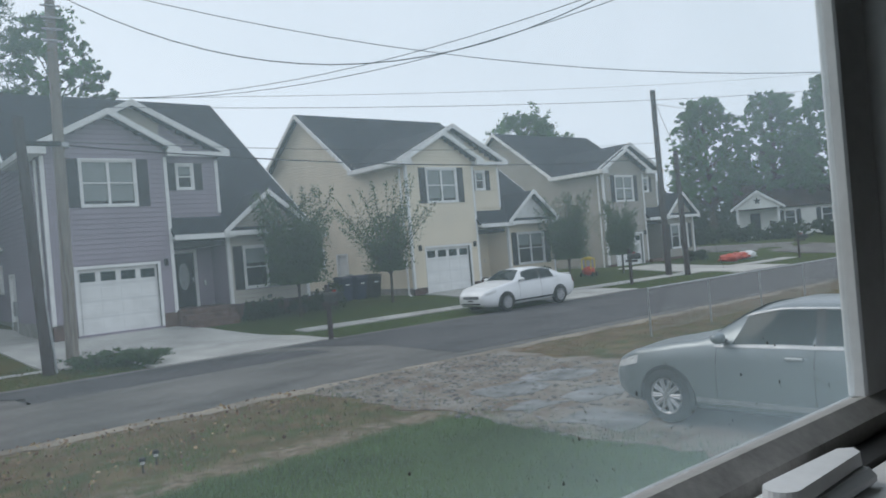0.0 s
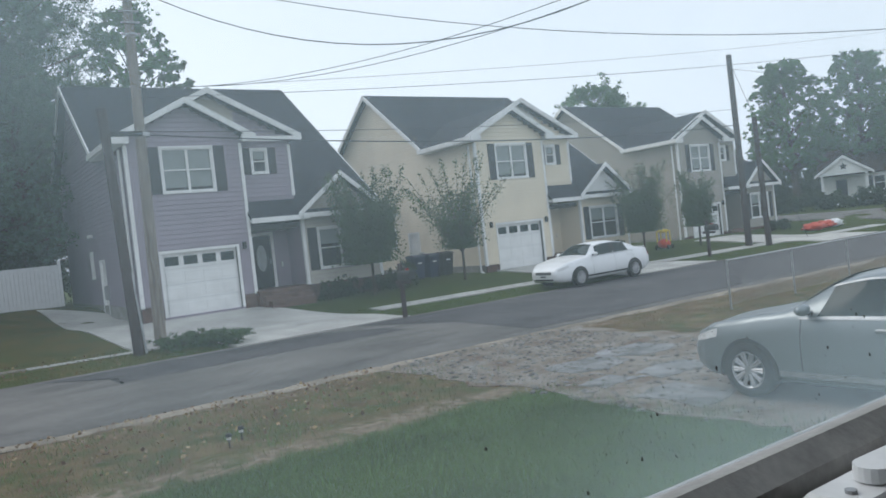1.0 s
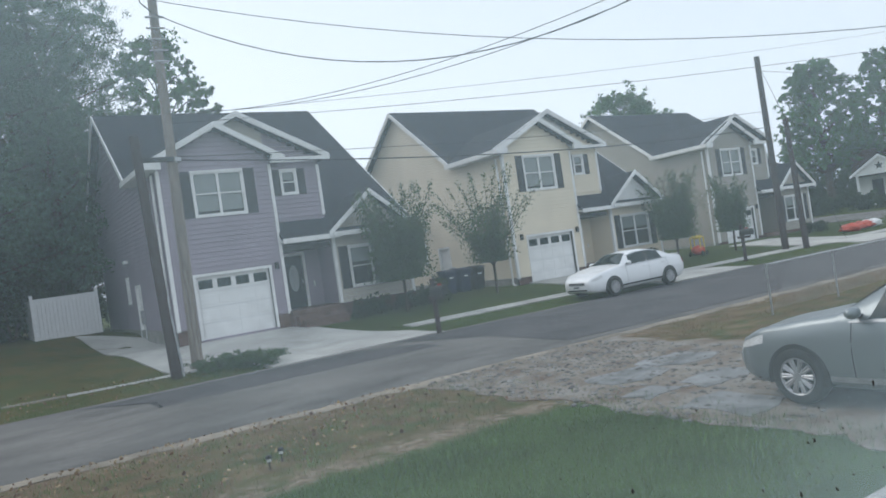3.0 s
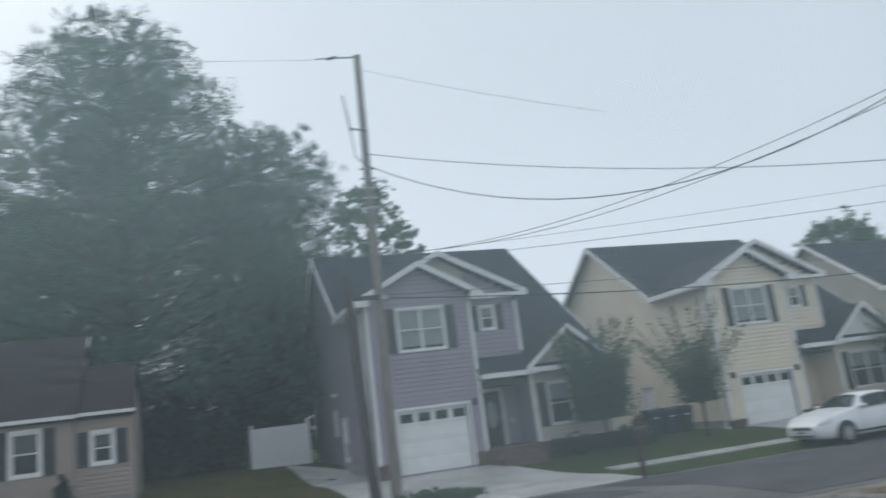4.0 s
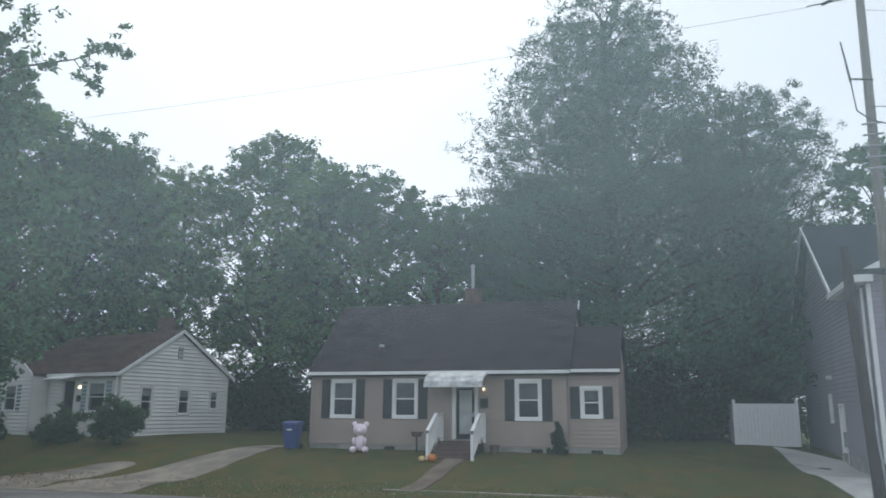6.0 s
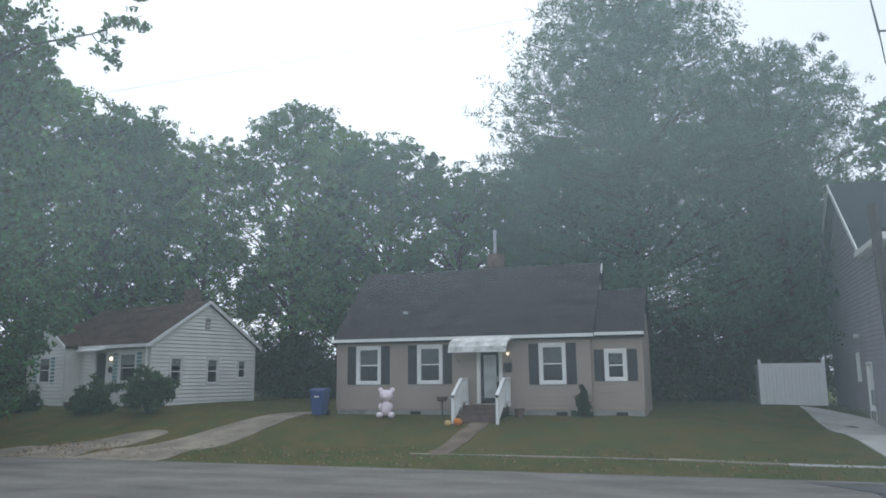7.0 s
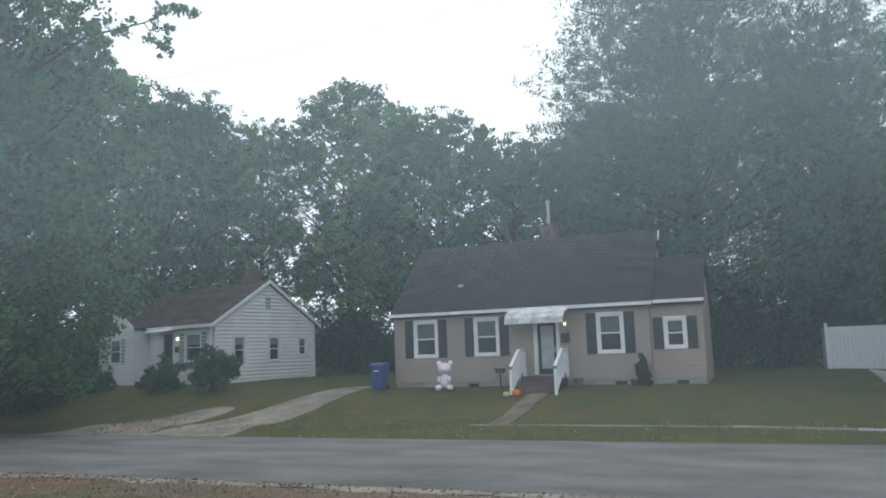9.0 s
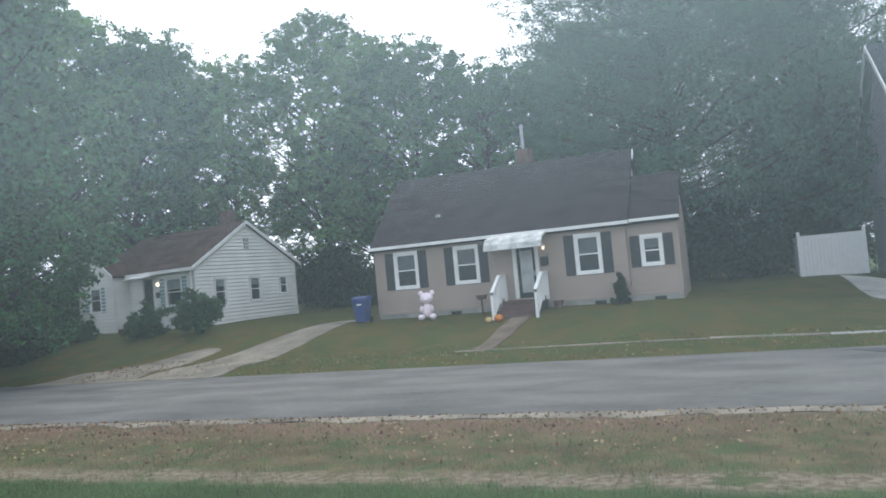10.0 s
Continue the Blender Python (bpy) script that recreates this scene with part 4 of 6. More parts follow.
    part("door_glass", boxed(door[0] + 0.18, door[1] - 0.18, 0.035, 0.05, 1.8, 3.38), M_PALEGLASS, d, "pale frosted door glass")
    part("door_handle", boxed(door[1] - 0.15, door[1] - 0.11, 0.0, 0.05, 2.4, 2.6), M_STEEL, d)
    bm = bmesh.new()
    for a, b in ((door[0] - 0.08, door[0] + 0.06), (door[1] - 0.06, door[1] + 0.08)):
        box(bm, a, b, -0.06, 0.1, door[2], door[3])
    box(bm, door[0] - 0.08, door[1] + 0.08, -0.06, 0.1, door[3], door[3] + 0.1)
    part("door_frame", bm, M_SID_WHITE, h)
    # metal awning: curved top, scalloped front edge
    bm = bmesh.new()
    prof = [(-0.02, 4.02), (-0.5, 3.98), (-0.95, 3.85), (-1.15, 3.66), (-1.2, 3.45), (-1.16, 3.45), (-1.1, 3.62), (-0.92, 3.78), (-0.5, 3.9), (-0.02, 3.94)]
    prism(bm, prof, "x", -8.7, -6.52)
    for k in range(13):
        x = -8.7 + 2.18 * k / 12
        rod(bm, (x, -0.05, 4.03), (x, -0.95, 3.86), 0.015, seg=6)
    part("awning", bm, M_AWNING, h, "stained white metal door awning")
    for x in (-8.64, -6.58):
        part("awning_bracket", rod(bmesh.new(), (x, -1.0, 3.6), (x, -0.02, 3.1), 0.018, seg=6), M_STEEL, h)
    part("wall_light", boxed(-6.77, -6.69, -0.12, -0.02, 3.36, 3.48, bevel=0.02), M_PORCHLAMP, h, "lit porch light")
    part("mailbox", boxed(-6.86, -6.58, -0.16, -0.03, 2.75, 3.08, bevel=0.03), M_BLACK, h, "black wall mailbox")
    # brick steps with white railings
    st = part("front_steps", (lambda bm: ([box(bm, -8.25, -6.75, -0.9 - 0.3 * k, 0.0, 0.5, 1.55 - 0.165 * k) for k in range(4)], bm)[-1])(bmesh.new()), M_BRICK, h, "red brick front steps")
    for x in (-8.3, -6.7):
        bm = bmesh.new()
        for yy, zb in ((-0.15, 1.5), (-0.9, 1.5), (-1.9, 0.9)):
            box(bm, x - 0.05, x + 0.05, yy - 0.05, yy + 0.05, zb, zb + 1.05)
        beam(bm, (x, -0.15, 2.5), (x, -0.9, 2.5), 0.08, 0.1)
        beam(bm, (x, -0.9, 2.5), (x, -1.95, 1.9), 0.1, 0.12)
        beam(bm, (x, -0.15, 1.68), (x, -0.9, 1.68), 0.06, 0.06)
        beam(bm, (x, -0.9, 1.7), (x, -1.9, 1.05), 0.06, 0.06)
        for k in range(5):
            yy = -0.25 - 0.13 * k
            box(bm, x - 0.02, x + 0.02, yy - 0.02, yy + 0.02, 1.68, 2.48)
        for k in range(7):
            yy = -1.0 - 0.13 * k
            box(bm, x - 0.02, x + 0.02, yy - 0.02, yy + 0.02, 1.68 + 0.6 * (yy + 0.9), 2.46 + 0.58 * (yy + 0.9))
        part("railing", bm, M_WHITE, h, "white wooden stair railing")
    # roofs
    bm = bmesh.new()
    roof_slab(bm, (x0 - 0.15, 3.2, 7.12), (x1 + 0.15, 3.2, 7.12), (x1 + 0.15, -0.25, 4.0), (x0 - 0.15, -0.25, 4.0))
    roof_slab(bm, (x0 - 0.15, 3.2, 7.12), (x1 + 0.15, 3.2, 7.12), (x1 + 0.15, 6.65, 4.0), (x0 - 0.15, 6.65, 4.0))
    part("roof", bm, M_PURPLEROOF, h)
    bm = bmesh.new()
    roof_slab(bm, (x1 + 0.1, 2.35, 5.9), (x2 + 0.12, 2.35, 5.9), (x2 + 0.12, -0.12, 4.02), (x1 + 0.16, -0.12, 4.02))
    roof_slab(bm, (x1 + 0.1, 2.35, 5.9), (x2 + 0.12, 2.35, 5.9), (x2 + 0.12, 4.85, 4.02), (x1 + 0.1, 4.85, 4.02))
    part("addition_roof", bm, M_PURPLEROOF, h)
    trim_board(h, ((x0 - 0.15, -0.28, 4.02), (x1 + 0.15, -0.28, 4.02)), h=0.12, name="gutter", d=0.09)
    trim_board(h, ((x1 + 0.17, -0.16, 4.05), (x2 + 0.12, -0.16, 4.05)), h=0.11, name="gutter", d=0.09)
    trim_board(h, ((x1 + 0.17, 3.15, 6.98), (x1 + 0.17, 2.85, 6.7)), h=0.16)
    ch = part("chimney", boxed(-8.35, -7.75, 3.3, 3.9, 6.4, 7.75), M_BRICK, h, "red brick chimney")
    part("vent_pipe", rod(bmesh.new(), (-8.05, 3.5, 7.7), (-8.05, 3.5, 8.75), 0.07, seg=10), M_STEEL, ch, "grey metal flue pipe")
    part("flue_cap", rod(bmesh.new(), (-8.05, 3.5, 8.7), (-8.05, 3.5, 8.82), 0.12, 0.05, seg=10), M_STEEL, ch)
    part("roof_vent", boxed(-11.3, -11.1, 0.95, 1.15, 5.1, 5.22, bevel=0.02), M_STEEL, h, "small metal roof vent")
    part("side_box", boxed(x0 - 0.35, x0, 0.9, 1.6, 3.3, 3.6, bevel=0.02), M_WHITE, h, "white unit on the side wall")
    return h


beige_cottage()


def white_cottage():
    """One-storey house with a gable end towards the street's far side; local x along its front, y into the depth."""
    h = thing("white_cottage", -25.2, 31.0, 1.45, -14, label="low white cottage with teal shutters and brown roof", category="house")
    D = 6.8
    wins = [(1.2, 1.85, 0.75, 2.1), (3.5, 4.15, 0.85, 2.05), (5.6, 6.1, 1.1, 2.0)]
    fw = (-2.35, -1.1, 0.95, 2.3)
    door = (-4.3, -3.5, 0.45, 2.4)
    bm = bmesh.new()
    wall_cells(bm, "y", 0, D, -0.8, 2.75, wins, 0, 0.2, 1)
    prism(bm, [(0, 2.75), (D, 2.75), (D / 2, 4.92)], "x", -0.2, 0)
    part("wall", bm, M_SID_WHITE, h)
    bm = bmesh.new()
    lap_boards(bm, "y", lambda z: max(0, (z - 2.75) * 1.64 - 0.1), lambda z: min(D, D - (z - 2.75) * 1.64), -0.26, 4.85, [(a - 0.08, b + 0.08, c - 0.08, e + 0.08) for a, b, c, e in wins], 0, 1, 0.19, 0.06, 0.04)
    part("siding", bm, M_SID_WHITE, h)
    bm = bmesh.new()
    wall_cells(bm, "x", -5.6, -0.2, -0.8, 2.75, [fw, door], 0, 0.2, -1)
    wl2 = (-7.9, -6.9, 0.95, 2.2)
    wall_cells(bm, "x", -9.0, -5.6, -0.8, 2.75, [wl2], -0.9, 0.2, -1)
    prism(bm, [(-9.0, 2.75), (-5.6, 2.75), (-7.3, 3.9)], "y", -0.9, -0.7)
    box(bm, -5.8, -5.6, -0.7, 0.0, -0.8, 2.75)
    box(bm, -9.0, -8.8, -0.7, D, -0.8, 2.75)
    box(bm, -9.0, 0, D - 0.2, D, -0.8, 2.75)
    part("front_wall", bm, M_SID_WHITE, h)
    bm = bmesh.new()
    lap_boards(bm, "x", lambda z: -5.6, lambda z: 0, -0.26, 2.7, [(a - 0.08, b + 0.08, c - 0.08, e + 0.08) for a, b, c, e in (fw, door)], 0, -1, 0.19, 0.06, 0.04)
    lap_boards(bm, "x", lambda z: max(-9.0, -9.0 + (z - 2.75) * 1.64), lambda z: min(-5.6, -5.6 - (z - 2.75) * 1.64), -0.26, 3.7, [(wl2[0] - 0.08, wl2[1] + 0.08, wl2[2] - 0.08, wl2[3] + 0.08)], -0.9, -1, 0.19, 0.06, 0.04)
    part("siding", bm, M_SID_WHITE, h)
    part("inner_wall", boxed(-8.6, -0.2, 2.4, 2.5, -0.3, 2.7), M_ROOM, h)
    part("foundation", (lambda bm: (box(bm, -0.1, 0.02, 0, D, -0.9, -0.27), box(bm, -5.6, 0, -0.02, 0.1, -0.9, -0.27), box(bm, -9.0, -5.6, -0.92, -0.8, -0.9, -0.27), bm)[-1])(bmesh.new()), M_FOUND, h)
    for w in wins:
        window(h, "y", 0, 1, *w, lights=1, trim=0.07, blind=0.3)
    window(h, "x", 0, -1, *fw, lights=1, shutters=(0.42, M_BLUESHUT), trim=0.08, blind=0.4)
    window(h, "x", -0.9, -1, *wl2, lights=1, shutters=(0.36, M_BLUESHUT), trim=0.08, blind=0.3)
    part("gable_vent", facing(bmesh.new(), "y", 0, 1, D / 2 - 0.15, D / 2 + 0.15, 3.55, 4.2, 0, 0.05), M_FOUND, h, "grey slatted gable vent")
    part("door", boxed(door[0], door[1], 0.04, 0.1, door[2], door[3]), M_DOOR, h, "dark front door behind a storm door")
    part("door_frame", boxed(door[0] - 0.35, door[0], -0.04, 0.05, door[2], door[3]), M_WHITE, h)
    part("wall_light", boxed(-3.05, -2.9, -0.14, -0.02, 2.02, 2.18, bevel=0.03), M_PORCHLAMP, h, "lit porch light")
    part("mailbox", boxed(-3.1, -2.85, -0.15, -0.03, 1.4, 1.7, bevel=0.03), M_BLACK, h)
    part("awning", roof_slab(bmesh.new(), (-4.7, 0, 2.7), (-3.1, 0, 2.7), (-3.1, -0.95, 2.5), (-4.7, -0.95, 2.5), 0.06), M_WHITE, h, "flat white door awning")
    part("front_steps", (lambda bm: (box(bm, -4.5, -3.3, -0.9, 0, -0.9, 0.42), box(bm, -4.5, -3.3, -1.2, -0.9, -0.9, 0.2), box(bm, -4.5, -3.3, -1.5, -1.2, -0.9, -0.02), bm)[-1])(bmesh.new()), M_BRICK, h, "red brick steps")
    bm = bmesh.new()
    roof_slab(bm, (0.18, D / 2, 5.1), (-9.2, D / 2, 5.1), (-9.2, -0.3, 2.72), (0.18, -0.3, 2.72), 0.12)
    roof_slab(bm, (0.18, D / 2, 5.1), (-9.2, D / 2, 5.1), (-9.2, D + 0.3, 2.72), (0.18, D + 0.3, 2.72), 0.12)
    roof_slab(bm, (-7.3, -1.1, 4.1), (-7.3, 2.5, 4.1), (-9.25, 2.5, 2.75), (-9.25, -1.1, 2.75), 0.12)
    roof_slab(bm, (-7.3, -1.1, 4.1), (-7.3, 2.5, 4.1), (-5.35, 2.5, 2.75), (-5.35, -1.1, 2.75), 0.12)
    part("roof", bm, M_BROWNROOF, h)
    trim_board(h, ((0.2, -0.3, 2.66), (0.2, D / 2, 5.02)), ((0.2, D / 2, 5.02), (0.2, D + 0.3, 2.66)), h=0.18)
    trim_board(h, ((-5.4, -0.33, 2.68), (0.18, -0.33, 2.68)), h=0.16, name="gutter", d=0.09)
    trim_board(h, ((-9.25, -1.12, 2.68), (-7.3, -1.12, 4.02)), ((-7.3, -1.12, 4.02), (-5.35, -1.12, 2.68)), h=0.16)
    part("downspout", rod(bmesh.new(), (-0.15, -0.12, 2.6), (-0.15, -0.12, -0.3), 0.05, seg=8), M_WHITE, h)
    part("chimney", boxed(-2.2, -1.5, D / 2 + 0.2, D / 2 + 0.8, 4.4, 5.9), M_BRICK, h, "red brick chimney")
    return h


white_cottage()


def far_cottage():
    h = thing("far_cottage", 70.2, 38.7, 1.3, -62, label="distant white cottage with brown roof and gabled porch", category="house")
    w = [(4.3, 5.2, 0.8, 2.1), (7.5, 8.4, 0.8, 2.1)]
    bm = bmesh.new()
    wall_cells(bm, "x", 0, 11, -0.5, 2.6, w, 0, 0.2, -1)
    box(bm, 0, 0.2, 0.2, 7, -0.5, 2.6)
    box(bm, 10.8, 11, 0.2, 7, -0.5, 2.6)
    box(bm, 0, 11, 6.8, 7, -0.5, 2.6)
    prism(bm, [(-0.2, 2.5), (4.0, 2.5), (1.9, 4.0)], "y", -2.2, -2.0)
    part("wall", bm, M_SID_WHITE, h)
    part("inner_wall", boxed(0.2, 10.8, 3, 3.1, -0.4, 2.6), M_ROOM, h)
    bm = bmesh.new()
    for x in (0.0, 3.6):
        box(bm, x, x + 0.2, -2.15, -1.95, -0.5, 2.5)
    part("porch_post", bm, M_WHITE, h)
    for q in w:
        window(h, "x", 0, -1, *q, shutters=(0.4, M_SHUTTER), blind=0)
    part("door", boxed(1.2, 2.1, -0.06, -0.01, 0.0, 2.05), M_DOOR, h)
    bm = bmesh.new()
    roof_slab(bm, (-0.3, 3.5, 5.0), (11.3, 3.5, 5.0), (11.3, -0.4, 2.5), (-0.3, -0.4, 2.5))
    roof_slab(bm, (-0.3, 3.5, 5.0), (11.3, 3.5, 5.0), (11.3, 7.4, 2.5), (-0.3, 7.4, 2.5))
    roof_slab(bm, (1.9, -2.4, 4.15), (1.9, 2, 4.15), (-0.5, 2, 2.5), (-0.5, -2.4, 2.5))
    roof_slab(bm, (1.9, -2.4, 4.15), (1.9, 2, 4.15), (4.3, 2, 2.5), (4.3, -2.4, 2.5))
    part("roof", bm, M_BROWNROOF, h)
    trim_board(h, ((-0.5, -2.43, 2.45), (1.9, -2.43, 4.1)), ((1.9, -2.43, 4.1), (4.3, -2.43, 2.45)), h=0.24)
    bm = bmesh.new()
    c = [bm.verts.new((1.9 + (0.38 if k % 2 == 0 else 0.16) * math.sin(k * math.pi / 5), -2.24, 3.2 + (0.38 if k % 2 == 0 else 0.16) * math.cos(k * math.pi / 5))) for k in range(10)]
    bm.faces.new(c)
    ex = bmesh.ops.extrude_face_region(bm, geom=bm.faces[:])
    for v in ex["geom"]:
        if isinstance(v, bmesh.types.BMVert):
            v.co.y += 0.035
    part("star", bm, M_BLACK, h, "dark metal star")
    bm = bmesh.new()
    prism(bm, [(8.6, 4.6), (9.4, 4.6), (9.0, 6.3)], "y", 2.0, 2.6)
    part("dormer", bm, M_WHITE, h, "small pointed white dormer")
    return h


far_cottage()


# ---- trees and shrubs ----
def leaf_mesh(name, pts, size, aspect, rng, material, parent, label="", droop=0.0):
    """Many small folded leaves at the given points, as one crown."""
    n = len(pts)
    pts = np.asarray(pts)
    a = rng.normal(size=(n, 3))
    a[:, 2] -= droop
    a /= np.linalg.norm(a, axis=1)[:, None]
    b = np.cross(a, rng.normal(size=(n, 3)))
    b /= np.linalg.norm(b, axis=1)[:, None]
    s = size * (0.6 + 0.8 * rng.random(n))[:, None]
    w = s * aspect
    quad = np.stack([pts - a * s, pts - b * w, pts + a * s, pts + b * w], 1).reshape(-1, 3)
    me = bpy.data.meshes.new(name)
    me.vertices.add(4 * n)
    me.vertices.foreach_set("co", quad.ravel())
    me.loops.add(4 * n)
    me.loops.foreach_set("vertex_index", np.arange(4 * n))
    me.polygons.add(n)
    me.polygons.foreach_set("loop_start", np.arange(0, 4 * n, 4))
    me.polygons.foreach_set("loop_total", np.full(n, 4))
    me.update(calc_edges=True)
    me.materials.append(material)
    ob = new(name, me)
    ob.parent = parent
    if label:
        ob["label"] = label
    return ob


def cluster_points(clusters, per, rng):
    """Leaf places: thick towards the skin of each cluster."""
    out = []
    for c, r in clusters:
        r = np.array(r)
        tufts = np.array(c) + rng.normal(size=(6, 3)) * r * 0.62
        pick = tufts[rng.integers(0, 6, per)]
        d = rng.normal(size=(per, 3))
        d /= np.linalg.norm(d, axis=1)[:, None]
        k = rng.random(per) ** 0.6
        out.append(pick + d * k[:, None] * r * 0.55)
    return np.concatenate(out)


def broad_tree(name, height, spread, seed, leaf_material, label, leaves=16000, leaf=0.2, trunk_r=0.3, bare=0.2, clusters=46, droop=0.0, place=(0, 0, 0), group="", tall=1.0):
    """Trunk that forks into limbs, each ending in clumps of leaves; uneven outline with gaps."""
    rng = np.random.default_rng(seed)
    t = thing(name, *place, label=label, category="tree", group=group)
    bm = bmesh.new()
    fork = height * bare
    lean = rng.normal(size=2) * 0.02 * height
    mid = Vector((lean[0], lean[1], height * 0.55))
    rod(bm, (0, 0, -0.3), (lean[0] * 0.3, lean[1] * 0.3, fork), trunk_r * 1.15, trunk_r * 0.8)
    rod(bm, (lean[0] * 0.3, lean[1] * 0.3, fork), mid, trunk_r * 0.8, trunk_r * 0.45)
    rod(bm, mid, (lean[0] * 1.2, lean[1] * 1.2, height * 0.93), trunk_r * 0.45, trunk_r * 0.08, 7)
    cl = []
    for k in range(clusters):
        h = bare + (1 - bare) * (0.05 + 0.88 * ((k + rng.random()) / clusters))
        u = (h - bare) / (1 - bare)
        reach = spread * (math.sin(math.pi * min(0.93, 0.14 + 0.86 * u ** tall)) ** 0.7) * (0.3 + 0.7 * rng.random() ** 0.6)
        az = k * 2.4 + rng.random() * 2
        p = Vector((lean[0] * u + reach * math.cos(az), lean[1] * u + reach * math.sin(az), h * height))
        start = Vector((lean[0] * u * 0.7, lean[1] * u * 0.7, max(fork * 0.9, h * height - reach * 0.75)))
        if k % 3 == 0:
            mp = start.lerp(p, 0.55) + Vector((0, 0, 0.08 * reach))
            rod(bm, start, mp, trunk_r * 0.26 * (1.1 - u * 0.7), trunk_r * 0.14, 6)
            rod(bm, mp, p, trunk_r * 0.14, trunk_r * 0.03, 5)
        r = spread * (0.07 + 0.13 * rng.random()) * (70 / clusters) ** 0.15
        cl.append((p, (r, r, r * 0.72)))
        if rng.random() < 0.5:
            q = p + Vector(rng.normal(size=3)) * r * 0.7
            cl.append((q, (r * 0.6, r * 0.6, r * 0.4)))
    cl += [((lean[0] * 1.1, lean[1] * 1.1, height * w), (spread * 0.2,) * 3) for w in (0.78, 0.84, 0.9)]
    part("trunk", bm, M_BARK, t)
    leaf_mesh("crown", cluster_points(cl, max(30, leaves // len(cl)), rng), leaf, 0.5, rng, leaf_material, t, droop=droop)
    return t


def pine_tree(name, height, seed, label, profile, leaves=26000, leaf=0.26, place=(0, 0, 0), low=2.5):
    """Tall pine: straight trunk, boughs with tufts of needles that fill a dome; profile gives (metres below the top, reach)."""
    rng = np.random.default_rng(seed)
    t = thing(name, *place, label=label, category="tree")
    bm = bmesh.new()
    rod(bm, (0, 0, -0.3), (0.2, 0, height * 0.55), 0.5, 0.32, 12)
    rod(bm, (0.2, 0, height * 0.55), (0.0, 0, height * 0.97), 0.32, 0.05, 9)
    down = [p[0] for p in profile]
    wide = [p[1] for p in profile]
    cl = []
    z = low
    k = 0
    while z < height - 0.25:
        reach = float(np.interp(height - z, down, wide))
        boughs = max(4, int(4 + reach * 1.25))
        for j in range(boughs):
            az = k * 1.9 + j * math.tau / boughs + rng.random() * 0.5
            rr = reach * (0.74 + 0.3 * rng.random())
            tip = Vector((rr * math.cos(az), rr * math.sin(az), z + 0.1 * rr - 0.05 * reach))
            if j % 3 == 0:
                rod(bm, (0.1, 0, z - 0.2 * rr), tip, 0.07, 0.02, 5)
            f = 1.0
            while f * rr > 0.5:
                c = Vector((tip.x * f, tip.y * f, z + 0.08 * rr * f)) + Vector(rng.normal(size=3)) * 0.22
                q = (0.4 + 0.5 * rng.random()) * min(1.0, 0.55 + reach * 0.1)
                cl.append((c, (q * 1.15, q * 1.15, q * 0.85)))
                f -= (0.9 if f > 0.7 else 1.7) / max(rr, 1.0)
        z += 0.62
        k += 1
    part("trunk", bm, M_BARK, t)
    leaf_mesh("crown", cluster_points(cl, max(8, leaves // len(cl)), rng), leaf, 0.24, rng, M_LEAF_PINE, t, droop=-0.5)
    return t


def shrub(name, place, r, hgt, seed, label, n=1400, leaf=0.07, material=None, group="", cone=False, aspect=0.5):
    rng = np.random.default_rng(seed)
    s = thing(name, *place, label=label, category="shrub", group=group)
    bm = bmesh.new()
    for k in range(7):
        a = k * 0.9
        rod(bm, (0, 0, -0.1), (r * 0.6 * math.cos(a), r * 0.6 * math.sin(a), hgt * 0.8), 0.025, 0.008, 5)
    part("stems", bm, M_BARK, s)
    cl = []
    for k in range(26):
        a, u = rng.random() * math.tau, rng.random()
        q = r * (0.75 if not cone else max(0.06, 0.85 * (1 - u))) * math.sqrt(rng.random())
        cl.append(((q * math.cos(a), q * math.sin(a), hgt * (0.12 + (0.82 if cone else 0.68) * u)), (r * (0.3 if not cone else 0.2 * (1.2 - u)),) * 2 + (hgt * 0.2,)))
    leaf_mesh("foliage", cluster_points(cl, n // 26, rng), leaf, aspect, rng, material or M_LEAF_BUSH, s)
    return s


def at_polar(az, r):
    """x, y of a place az degrees to the left of the street's square view, r metres off."""
    return -r * math.sin(radians(az)), r * math.cos(radians(az))


def on_land(x, y):
    return x, y, ground_z(x, y)


pine_tree("pine_tree", 24.2, 3, "tall dark pine behind the beige cottage", ((0, 0.4), (0.6, 1.8), (1.8, 3.1), (3.0, 4.4), (4.6, 5.3), (6.0, 5.9), (8.2, 6.5), (9.6, 7.4), (13, 8.2), (25, 7.5)), 240000, 0.115, on_land(-2.9, 40.5), 3.5)
pine_tree("round_pine", 18.0, 5, "round-topped dark pine beside the tall pine", ((0, 0.8), (0.4, 2.2), (1.2, 3.4), (2.4, 4.2), (5.0, 4.7), (19, 4.6)), 120000, 0.115, on_land(4.2, 42.0), 2.5)
broad_tree("slender_tree", 18.3, 3.6, 6, M_LEAF, "slender leafy tree behind the grey house", 20000, 0.13, 0.28, 0.3, 170, place=on_land(11.6, 48.0))
